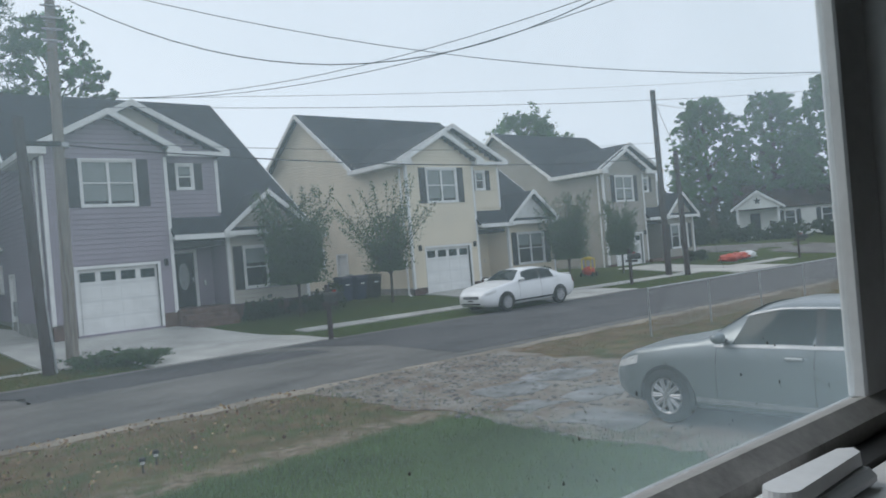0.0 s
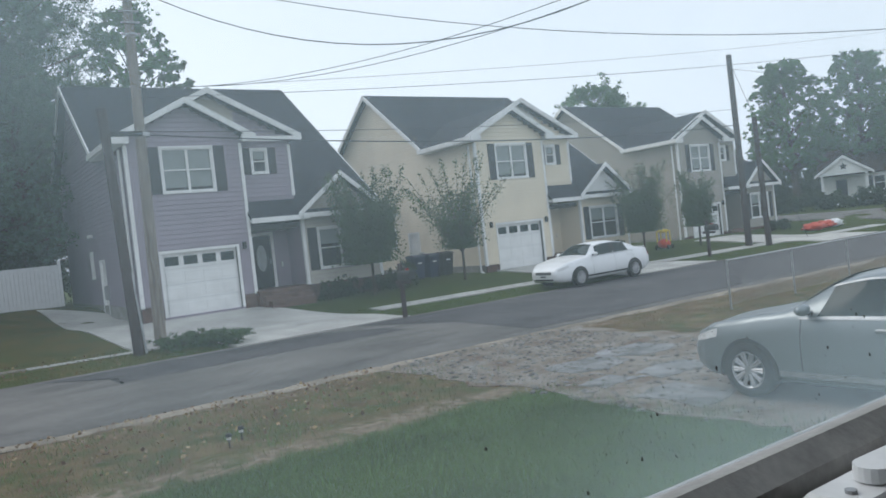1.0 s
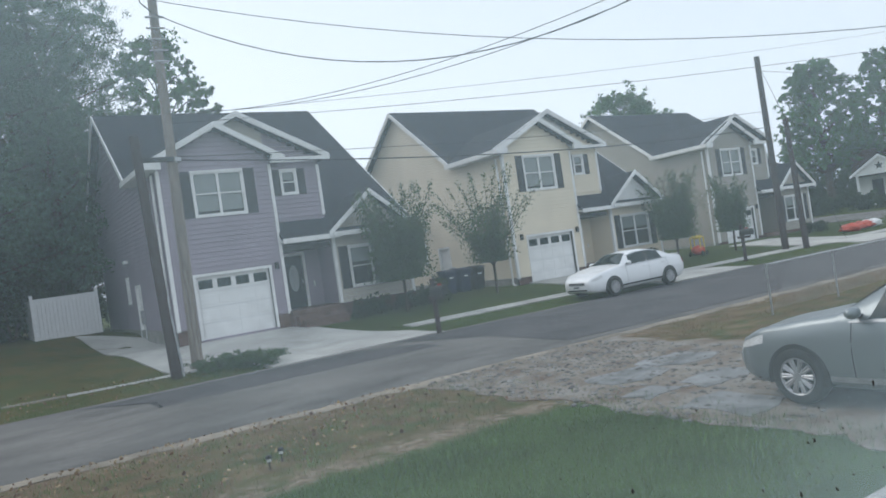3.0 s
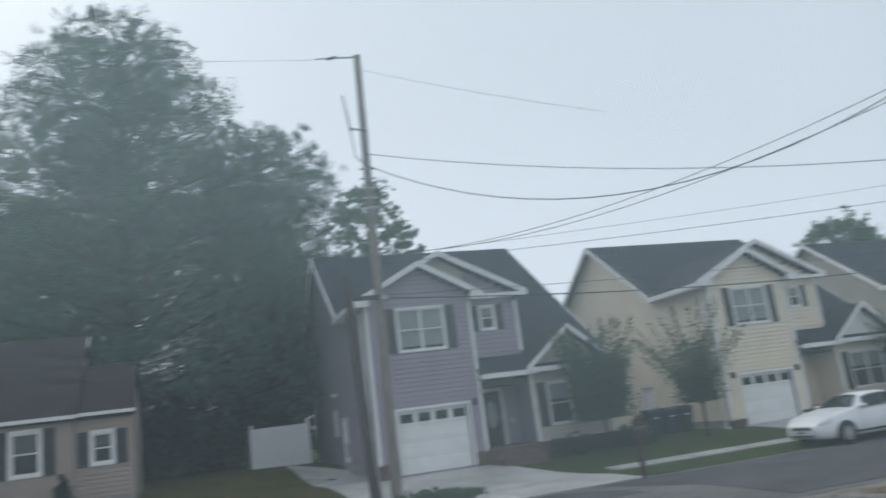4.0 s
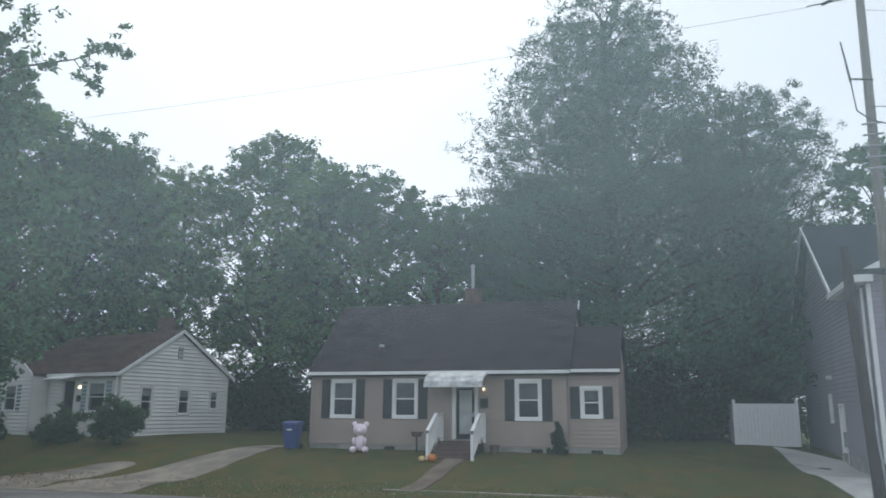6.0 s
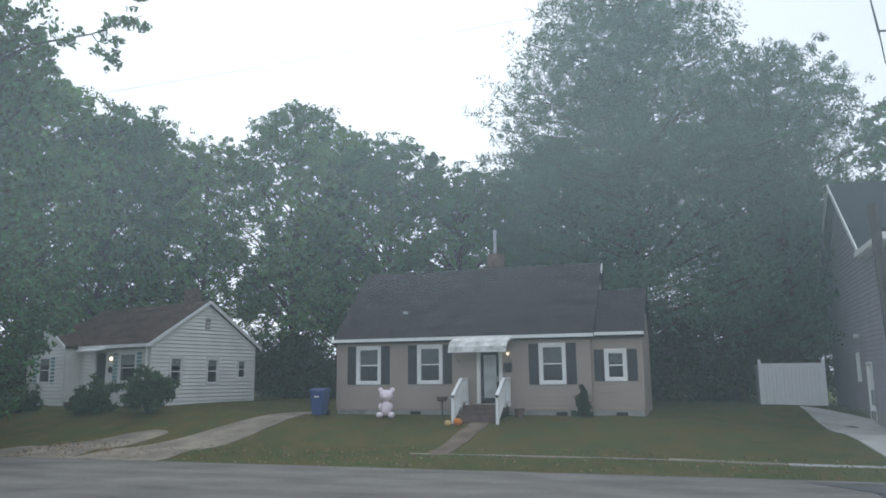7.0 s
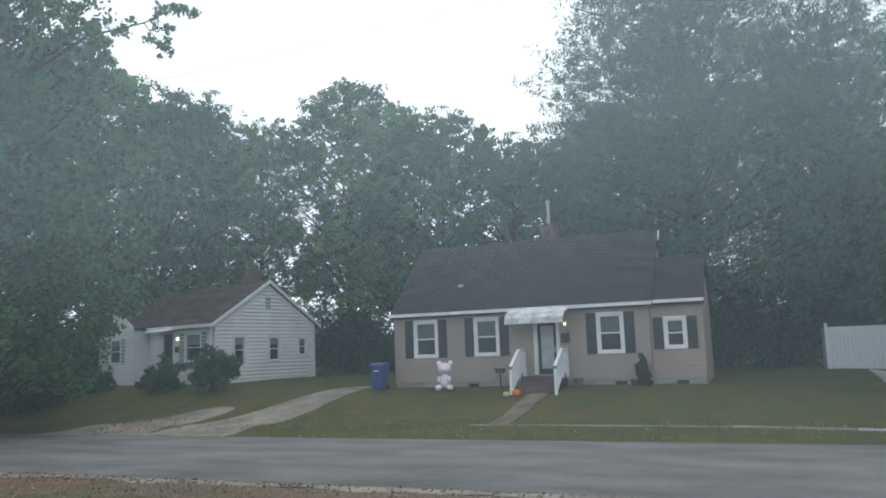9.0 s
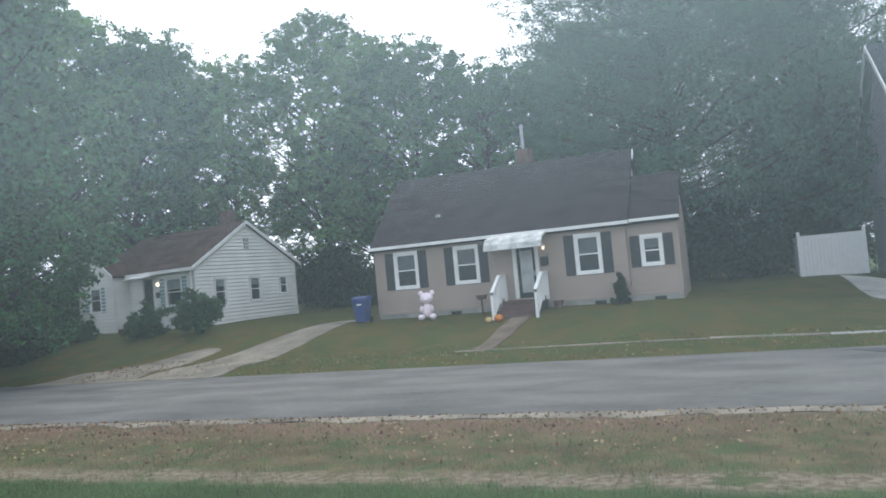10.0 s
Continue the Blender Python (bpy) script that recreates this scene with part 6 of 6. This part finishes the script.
part("post", rod(bmesh.new(), (0, 0, -0.4), (-0.1, 0.0, 9.6), 0.17, 0.13, 12), M_POLE_DARK, p2)
p3 = thing("utility_pole", 34.6, 22.0, 0.1, label="shorter brown wooden pole beside the tan house", category="utility pole")
part("post", rod(bmesh.new(), (0, 0, -0.4), (-0.05, 0.1, 6.35), 0.15, 0.12, 12), M_POLE_DARK, p3)
for k in range(3):
    part("insulator_arm", rod(bmesh.new(), (-0.3, 0.05, 5.2 + 0.35 * k), (0.4, 0.05, 5.2 + 0.35 * k), 0.02, 0.02, 6), M_BLACK, p3)

cable("cable", [(5.6, 22.6, 10.44), (17.71, 10.46, 9.61)], 0.016, 2.54, "black service cable sagging from pole towards a house", 1.4)
cable("cable", [(5.6, 22.6, 10.83), (32.71, 3.08, 7.18)], 0.012, 1.94, "", 1.25)
cable("cable", [(5.6, 22.6, 7.58), (12.68, 3.89, 7.23)], 0.008, 1.17, "thin black cable between pole and house", 1.2)
cable("cable", [(5.6, 22.6, 7.5), (12.4, 3.89, 7.3)], 0.008, 1.05, "thin black cable between pole and house", 1.2)
cable("cable", [(5.6, 22.6, 7.21), (45.07, 12.11, 8.85)], 0.009, 0.51, "", 1.3)
cable("cable", [(5.6, 22.6, 7.44), (44.58, 20.44, 10.77)], 0.007, 0.26, "", 1.3)
cable("cable", [(5.75, 22.65, 13.78), (9.31, 17.50, 10.34)], 0.006, 0.05, "thin black cable between pole and house", 1.3)
cable("cable", [(5.7, 22.6, 6.15), (34.1, 22.85, 6.2)], 0.022, 0.45, "thick black telephone cable between poles")
cable("cable", [(5.7, 22.6, 6.25), (34.1, 22.85, 7.0)], 0.01, 0.3)
cable("cable", [(34.1, 22.85, 9.0), (70, 22.85, 9.0)], 0.01, 0.25)
cable("cable", [(4.35, 22.6, 14.05), (-60, 23.5, 15.0)], 0.005, 0.9)
cable("cable", [(5.5, 22.6, 9.6), (-60, 23.5, 10.0)], 0.005, 0.8)
cable("guy_wire", [(34.1, 22.85, 9.4), (38.6, 22.3, 0.15)], 0.012, 0.0, "guy wire from the pole to the ground")


# ---- small things outside ----
def post_mailbox(x, y, rz, label):
    m = thing("post_mailbox", x, y, ground_z(x, y), rz, label=label, category="mailbox", group="mailboxes by the road")
    m.scale = (1.2, 1.2, 1.2)
    part("post", boxed(-0.05, 0.05, -0.05, 0.05, -0.3, 1.38, bevel=0.008), M_POLE_DARK, m)
    part("arm", boxed(-0.045, 0.045, -0.35, 0.2, 0.86, 0.95, bevel=0.006), M_POLE_DARK, m)
    bm = bmesh.new()
    prof = [(-0.1, 0.97), (0.1, 0.97), (0.1, 1.1)] + [(0.1 * math.cos(a), 1.1 + 0.1 * math.sin(a)) for a in (0.5, 1.05, 1.57, 2.1, 2.65)] + [(-0.1, 1.1)]
    prism(bm, prof, "y", -0.46, 0.04)
    b = part("box", bm, M_BLACK, m, "black metal letter box")
    part("flag", boxed(0.1, 0.115, -0.2, -0.06, 1.1, 1.24), M_REDLENS, b)
    return m


post_mailbox(12.0, 19.9, 8, "black mailbox on a brown wooden post at the verge")
post_mailbox(29.3, 21.6, -5, "black mailbox on a wooden post near the tan house")
post_mailbox(46.5, 21.8, 10, "dark mailbox on a post near the cross street")


def wheelie_bin(x, y, z, rz, material, label, hgt=1.05):
    b = thing("wheelie_bin", x, y, z, rz, label=label, category="bin", group="wheelie bins")
    bm = bmesh.new()
    lo = [bm.verts.new(p) for p in ((-0.22, -0.26, 0.06), (0.22, -0.26, 0.06), (0.22, 0.2, 0.06), (-0.22, 0.2, 0.06))]
    hi = [bm.verts.new(p) for p in ((-0.29, -0.36, hgt - 0.1), (0.29, -0.36, hgt - 0.1), (0.29, 0.32, hgt - 0.1), (-0.29, 0.32, hgt - 0.1))]
    bm.faces.new(lo[::-1])
    bm.faces.new(hi)
    for i in range(4):
        bm.faces.new((lo[i], lo[(i + 1) % 4], hi[(i + 1) % 4], hi[i]))
    bmesh.ops.bevel(bm, geom=bm.edges[:], offset=0.025, segments=2, affect="EDGES")
    body = part("body", bm, material, b)
    part("lid", prism(bmesh.new(), [(-0.4, hgt - 0.09), (0.36, hgt - 0.09), (0.36, hgt - 0.03), (0.1, hgt + 0.02), (-0.36, hgt - 0.04)], "x", -0.31, 0.31), material, b)
    part("handle", rod(bmesh.new(), (-0.24, 0.4, hgt - 0.1), (0.24, 0.4, hgt - 0.1), 0.018, seg=8), material, b)
    for k in (-1, 1):
        part("wheel", rod(bmesh.new(), (k * 0.2, 0.26, 0.12), (k * 0.27, 0.26, 0.12), 0.12, 0.12, 16), M_TYRE, b)
    part("marking", boxed(-0.1, 0.1, -0.352, -0.338, 0.72, 0.78), M_PLATE, body, "pale bar of lettering")
    return b


wheelie_bin(-14.05, 27.2, ground_z(-14.05, 27.2), 4, M_BINBLUE, "blue wheelie bin at the corner of the beige cottage")
wheelie_bin(17.9, 28.3, 0.5, 0, M_BINDARK, "dark navy wheelie bin beside the cream house", 1.1)
wheelie_bin(18.7, 28.4, 0.5, 6, M_BINDARK, "dark navy wheelie bin beside the cream house", 1.1)
wheelie_bin(19.5, 28.4, 0.5, -4, M_BLACK, "black wheelie bin beside the cream house", 1.1)


def inflatable_pig(x, y):
    """A seated inflatable pig: one plain mesh."""
    bm = bmesh.new()
    blob(bm, (0, 0, 0.36), (0.2, 0.2, 0.3))
    blob(bm, (0, -0.03, 0.82), (0.26, 0.24, 0.22), 3)
    blob(bm, (0, -0.25, 0.78), (0.1, 0.08, 0.08))
    for k in (-1, 1):
        blob(bm, (k * 0.22, 0, 1.02), (0.1, 0.05, 0.1))
        blob(bm, (k * 0.2, -0.12, 0.42), (0.07, 0.13, 0.14))
        blob(bm, (k * 0.22, -0.16, 0.12), (0.13, 0.2, 0.12))
    ob = part("inflatable_pig", bm, M_PINK, None, smooth=True)
    ob.matrix_basis = pose(x, y, ground_z(x, y), 0, 0, 10)
    tagged(ob, "pale pink inflatable pig sitting on the lawn", "lawn decoration")


inflatable_pig(-11.15, 26.9)


def pumpkin(x, y, z, r, material, label):
    p = thing("pumpkin", x, y, z, label=label, category="pumpkin", group="pumpkins by the steps")
    bm = bmesh.new()
    bmesh.ops.create_uvsphere(bm, u_segments=32, v_segments=12, radius=1)
    for v in bm.verts:
        a = math.atan2(v.co.y, v.co.x)
        k = 1 - 0.08 * abs(math.sin(a * 5))
        v.co = Vector((v.co.x * r * k, v.co.y * r * k, r * 0.75 + v.co.z * r * 0.78))
    part("shell", bm, material, p, smooth=True)
    part("stem", rod(bmesh.new(), (0, 0, r * 1.4), (0.03, 0, r * 1.75), 0.025, 0.018, 7), M_BARK, p)


pumpkin(-8.05, 25.85, ground_z(-8.05, 25.85), 0.17, M_PUMPKIN, "orange pumpkin at the foot of the brick steps")
pumpkin(-8.4, 25.8, ground_z(-8.4, 25.8), 0.13, M_GOURD, "pale yellow pumpkin at the foot of the brick steps")
pl = thing("planter", -9.1, 27.3, ground_z(-9.1, 27.3), label="small brown flower pot on a stand by the steps", category="flower pot")
part("stand", rod(bmesh.new(), (0, 0, -0.05), (0, 0, 0.55), 0.03, 0.03, 8), M_POLE_DARK, pl)
part("pot", rod(bmesh.new(), (0, 0, 0.55), (0, 0, 0.72), 0.16, 0.22, 14), M_BRICK, pl)
pl = thing("planter", -6.2, 27.3, ground_z(-6.2, 27.3), label="small brown flower pot beside the brick steps", category="flower pot")
part("pot", rod(bmesh.new(), (0, 0, 0.0), (0, 0, 0.3), 0.13, 0.2, 14), M_BRICK, pl)

# white vinyl fence beside the grey house
fence = thing("vinyl_fence", 0, 0, 0, label="white vinyl privacy fence panel beside the grey house", category="fence")
fx0, fx1, fy = 2.45, 4.85, 36.0
fz = ground_z(4, fy) - 0.02
for i in range(16):
    a = fx0 + (fx1 - fx0) * i / 16
    part("board", boxed(a + 0.004, a + (fx1 - fx0) / 16 - 0.004, fy, fy + 0.03, fz, fz + 1.78), M_VINYL, fence)
for x in (fx0 - 0.1, fx1):
    part("post", boxed(x, x + 0.12, fy - 0.04, fy + 0.08, fz, fz + 1.95, bevel=0.01), M_VINYL, fence)
for z in (0.15, 1.6):
    part("rail", boxed(fx0, fx1, fy + 0.03, fy + 0.07, fz + z, fz + z + 0.12), M_VINYL, fence)
for i in range(9):
    a = fy + 0.15 + i * 0.45
    part("board", boxed(fx0 - 0.05, fx0 - 0.02, a + 0.01, a + 0.44, fz, fz + 1.75), M_VINYL, fence)

# low chain link fence beyond the silver car
cl_f = thing("chain_link_fence", 0, 0, 0, label="low galvanised chain link fence across the lawn", category="fence")
for x in (14.95, 17.55, 20.15, 22.75, 25.35):
    part("post", rod(bmesh.new(), (x, 10.6, -0.2), (x, 10.6, 1.12), 0.022, 0.022, 8), M_STEEL, cl_f)
part("top_rail", rod(bmesh.new(), (14.95, 10.6, 1.1), (25.35, 10.6, 1.1), 0.022, 0.022, 8), M_STEEL, cl_f)
bm = bmesh.new()
for k in range(150):
    x = 14.95 + k * 0.07
    for q in (1, -1):
        a, b = (x, 0.1 if q > 0 else 1.08), (x + 0.98, 1.08 if q > 0 else 0.1)
        if b[0] <= 25.35:
            rod(bm, (a[0], 10.6, a[1]), (b[0], 10.6, b[1]), 0.0022, 0.0022, 3)
part("mesh", bm, M_STEEL, cl_f)

# yard toys far up the street
tz = ground_z(31.5, 25.8)
toy = thing("toy_car", 31.4, 25.8, tz, 20, label="yellow and red plastic ride-on toy car", category="toy")
part("body", blob(bmesh.new(), (0, 0, 0.3), (0.5, 0.32, 0.25)), M_REDTOY, toy, smooth=True)
part("roof", blob(bmesh.new(), (0, 0, 0.95), (0.36, 0.3, 0.1)), M_YELLOWTOY, toy, "yellow roof", smooth=True)
for a, b in ((-0.3, -0.24), (0.3, -0.24), (-0.3, 0.24), (0.3, 0.24)):
    part("pillar", rod(bmesh.new(), (a, b, 0.4), (a * 0.9, b, 0.95), 0.035, seg=8), M_YELLOWTOY, toy)
    part("wheel", rod(bmesh.new(), (a, b * 1.2, 0.13), (a, b * 1.45, 0.13), 0.13, seg=14), M_TYRE, toy)
for i, (x, y, m, lab) in enumerate(((43.4, 24.6, M_REDTOY, "red deflated inflatable lying on the grass"), (45.2, 24.9, M_REDTOY, "red deflated inflatable lying on the grass"), (46.2, 25.0, M_WHITE, "white deflated inflatable lying on the grass"))):
    ob = part("lawn_inflatable", blob(bmesh.new(), (0, 0, 0.18), (0.9, 0.5, 0.24), 3, 0.5, i * 7), m, smooth=True)
    ob.matrix_basis = pose(x, y, ground_z(x, y), 0, 0, 20 * i)
    tagged(ob, lab, "lawn decoration", "deflated inflatables")
for i, (x, y) in enumerate(((3.0, 9.6), (3.25, 9.85))):
    s = thing("garden_light", x, y, ground_z(x, y), label="small dark solar path light in the grass", category="path light", group="path lights in the grass")
    part("stake", rod(bmesh.new(), (0, 0, -0.1), (0, 0, 0.15), 0.01, seg=6), M_BLACK, s)
    part("cap", rod(bmesh.new(), (0, 0, 0.15), (0, 0, 0.19), 0.045, 0.035, 12), M_BLACK, s)
    part("lens", rod(bmesh.new(), (0, 0, 0.11), (0, 0, 0.15), 0.028, 0.028, 10), M_LIGHTLENS, s)


# ---- the room and window the camera looks out of ----
WY = 0.5
# darker vinyl colour: shade of the rail's unlit inner face painted in
M_SHADE_VINYL = mat("shaded_vinyl", (0.38, 0.375, 0.36), 0.7, vary=0.1, scale=14, fine=90, bump=0.1)
M_OUTSILL = mat("weathered_sill", (0.42, 0.43, 0.43), 0.7, vary=0.15, scale=12, fine=90, bump=0.1)
room = thing("room_shell", 0, 0, 0, label="plain painted room behind the window", category="room", kind="structure")
bm = bmesh.new()
wx0, wx1, wz0, wz1 = -1.5, 1.44, 2.06, 3.35
wall_cells(bm, "x", -3.0, 2.4, 0.0, 4.0, [(wx0, wx1, wz0, wz1)], WY + 0.03, 0.06, 1)
part("window_wall", bm, M_INTERIOR, room)
part("side_wall", (lambda bm: (box(bm, -3.2, -3.0, -3.6, WY + 0.14, 0, 4.0), box(bm, 2.4, 2.6, -3.6, WY + 0.14, 0, 4.0), box(bm, -3.2, 2.6, -3.8, -3.6, 0, 4.0), bm)[-1])(bmesh.new()), M_INTERIOR, room)
part("floor", boxed(-3.2, 2.6, -3.8, WY + 0.1, 0.75, 0.85), M_BARK, room, "dark wooden floor")
part("ceiling", boxed(-3.2, 2.6, -3.8, WY + 0.14, 3.6, 3.75), M_INTERIOR, room)
win = thing("window_1", 0, 0, 0, label="white vinyl window with hazy glass and worn sill", category="window", kind="structure")
bm = bmesh.new()
prof = [(WY - 0.03, 2.06), (WY + 0.02, 2.06), (WY + 0.02, 2.115), (WY - 0.004, 2.12), (WY - 0.03, 2.1)]
prism(bm, prof, "x", wx0, wx1)
part("sash_rail", bm, M_SHADE_VINYL, win, "lower sash rail, coloured darker for its unlit inner face")
part("outer_sill", prism(bmesh.new(), [(WY + 0.021, 2.06), (WY + 0.07, 2.06), (WY + 0.07, 2.092), (WY + 0.045, 2.1), (WY + 0.04, 2.106), (WY + 0.03, 2.107), (WY + 0.026, 2.1), (WY + 0.021, 2.1)], "x", wx0, wx1), M_OUTSILL, win, "weathered outer sill with raised ridges")
bm = bmesh.new()
for a, b, c, e in ((1.24, 1.35, WY - 0.005, WY + 0.025), (1.35, 1.44, WY - 0.04, WY + 0.029), (wx0, wx0 + 0.08, WY - 0.03, WY + 0.09)):
    box(bm, a, b, c, e, 2.115, wz1, bevel=0.004)
box(bm, wx0 + 0.08, 1.24, WY - 0.03, WY + 0.09, 3.27, wz1)
part("jamb", bm, M_VINYL, win)
pane = part("pane", boxed(wx0 + 0.06, 1.25, WY + 0.012, WY + 0.016, 2.12, 3.3), M_GLASSPANE, win, "hazy glass with dust, condensation and painted-in sky bloom")
pane.visible_shadow = False
# solid black strip fills the gap and stands for its shade
part("gap_shade", boxed(wx0, wx1, WY - 0.075, WY - 0.031, 2.04, 2.075), M_BLACK, win, "black strip painted in as the shade behind the sash")
part("stool", boxed(wx0, wx1, WY - 0.2, WY - 0.076, 2.0, 2.07, bevel=0.006), M_VINYL, win, "white inner sill")
rs = np.random.default_rng(21)
bm = bmesh.new()
for k in range(130):
    sx, sz = 1.15 - 0.85 * rs.random() ** 1.3, 2.15 + 0.12 * rs.random() ** 2
    sr = 0.0004 + 0.0014 * rs.random() ** 2.5
    blob(bm, (sx, WY + 0.0105, sz), (sr, 0.0008, sr * (1 + rs.random())), 1, 0.5, k)
tagged(part("glass_specks", bm, M_BARK), "small dark specks of dirt on the window glass", "dirt", kind="stuff")
lock = part("sash_lock", boxed(0.72, 0.98, WY - 0.115, WY - 0.045, 2.071, 2.094, bevel=0.008), M_VINYL, win, "white plastic sash lock")
bm = bmesh.new()
rim = [(0.8 + 0.022 * math.cos(a), 0.022 * math.sin(a)) for a in [math.pi / 2 + math.pi * k / 10 for k in range(11)]] + [(0.97, -0.015), (0.985, 0.0), (0.97, 0.015)]
lo = [bm.verts.new((x, WY - 0.085 + y, 2.096)) for x, y in rim]
hi = [bm.verts.new((x, WY - 0.085 + y * 0.92, 2.112)) for x, y in rim]
bm.faces.new(lo[::-1])
bm.faces.new(hi)
for k in range(len(rim)):
    q = (k + 1) % len(rim)
    bm.faces.new((lo[k], lo[q], hi[q], hi[k]))
part("lock_lever", bm, M_VINYL, lock, "rounded white lever")
part("lock_screw", rod(bmesh.new(), (0.75, WY - 0.085, 2.094), (0.75, WY - 0.085, 2.098), 0.006, 0.006, 10), M_STEEL, lock)


# ---- grass, leaves and stones ----
def scatter_blades(name, n, area, hgt, material, label, seed, keep):
    rng = np.random.default_rng(seed)
    xs_ = area[0] + (area[1] - area[0]) * rng.random(n)
    ys_ = area[2] + (area[3] - area[2]) * rng.random(n)
    ok = np.array([keep(x, y) > rng.random() for x, y in zip(xs_, ys_)])
    xs_, ys_ = xs_[ok], ys_[ok]
    n = len(xs_)
    zs_ = np.array([ground_z(x, y) + 0.03 * noise.noise(Vector((x * 0.8, y * 0.8, 0))) for x, y in zip(xs_, ys_)])
    base = np.stack([xs_, ys_, zs_ - 0.01], 1)
    a = rng.random(n) * math.tau
    h = hgt * (0.5 + rng.random(n))
    side = np.stack([np.cos(a), np.sin(a), np.zeros(n)], 1) * 0.005
    tip = base + np.stack([rng.normal(size=n) * 0.35 * h, rng.normal(size=n) * 0.35 * h, h], 1)
    v = np.stack([base - side, base + side, tip], 1).reshape(-1, 3)
    me = bpy.data.meshes.new(name)
    me.vertices.add(3 * n)
    me.vertices.foreach_set("co", v.ravel())
    me.loops.add(3 * n)
    me.loops.foreach_set("vertex_index", np.arange(3 * n))
    me.polygons.add(n)
    me.polygons.foreach_set("loop_start", np.arange(0, 3 * n, 3))
    me.polygons.foreach_set("loop_total", np.full(n, 3))
    me.update(calc_edges=True)
    me.materials.append(material)
    tagged(new(name, me), label, "grass", kind="stuff")


def patchy(x, y):
    return smooth01(-0.25, 0.35, noise.noise(Vector((x * 0.7, y * 0.7, 4))))


def strip_of(x, y):
    v = y + 0.3 * noise.noise(Vector((x * 0.6, y * 0.2, 2)))
    return 1 - 0.85 * smooth01(8.35, 8.6, v) * smooth01(9.25, 9.0, v)


def off_drive(x, y):
    return 0.0 if 6.6 < x < 12.2 else 1.0


def lawn_keep(x, y):
    wob = 0.5 * noise.noise(Vector((x * 0.8, 0, 1))) + 0.3 * noise.noise(Vector((x * 2.6, y * 1.5, 1)))
    return (0.35 + 0.65 * patchy(x, y)) * strip_of(x, y) * (0.3 + 0.7 * smooth01(9.4, 8.2, y + wob)) * smooth01(7.9, 7.2, x + wob)


scatter_blades("lawn_grass", 150000, (-13, 8, 4.0, 12.3), 0.08, M_GRASS, "green lawn grass in the near yard", 1, lawn_keep)
scatter_blades("dry_grass", 80000, (-22, 30, 7.9, 12.7), 0.05, M_DRYGRASS, "dry yellowed grass on the near verge", 2, lambda x, y: 0.8 * patchy(x + 5, y) * off_drive(x, y) * smooth01(7.9, 9.4, y))
scatter_blades("verge_grass", 70000, (-26, 30, 20.2, 23.2), 0.06, M_GRASS, "green grass on the far verge", 3, lambda x, y: 0.75 if not (6.6 < x < 12 or 22.5 < x < 27.6 or -25 < x < -16) else 0.0)


def scatter_leaves():
    rng = np.random.default_rng(9)
    n = 5500
    x = -22 + 29 * rng.random(n) ** 1.9
    y = np.where(rng.random(n) < 0.75, 12.8 - 3.4 * rng.random(n) ** 2.0, 20.2 + 3 * rng.random(n))
    pts = np.stack([x, y, [ground_z(a, b) + 0.035 for a, b in zip(x, y)]], 1)
    root = leaf_mesh("fallen_leaves", pts, 0.033, 0.7, rng, M_FALLEN, None)
    tagged(root, "dry brown fallen leaves along the verges", "leaves", kind="stuff")


scatter_leaves()


def scatter_stones():
    rng = np.random.default_rng(15)
    bm = bmesh.new()
    base = bmesh.new()
    bmesh.ops.create_icosphere(base, subdivisions=1, radius=1)
    vs = [v.co.copy() for v in base.verts]
    fs = [[v.index for v in f.verts] for f in base.faces]
    verts, faces = [], []
    for k in range(3200):
        x, y = 7.0 + 4.6 * rng.random(), 5 + 7.7 * rng.random() ** 0.7
        s = 0.012 + 0.045 * rng.random() ** 3
        z = ground_z(x, y) + 0.012
        o = len(verts)
        w = rng.uniform(0.6, 1.3, 3)
        verts += [(x + v.x * s * w[0], y + v.y * s * w[1], z + v.z * s * 0.6 * w[2]) for v in vs]
        faces += [[o + i for i in f] for f in fs]
    base.free()
    bm.free()
    me = bpy.data.meshes.new("gravel_stones")
    me.from_pydata(verts, [], faces)
    me.materials.append(M_STONE)
    tagged(new("gravel_stones", me), "loose grey stones on the gravel drive", "gravel", kind="stuff")


scatter_stones()
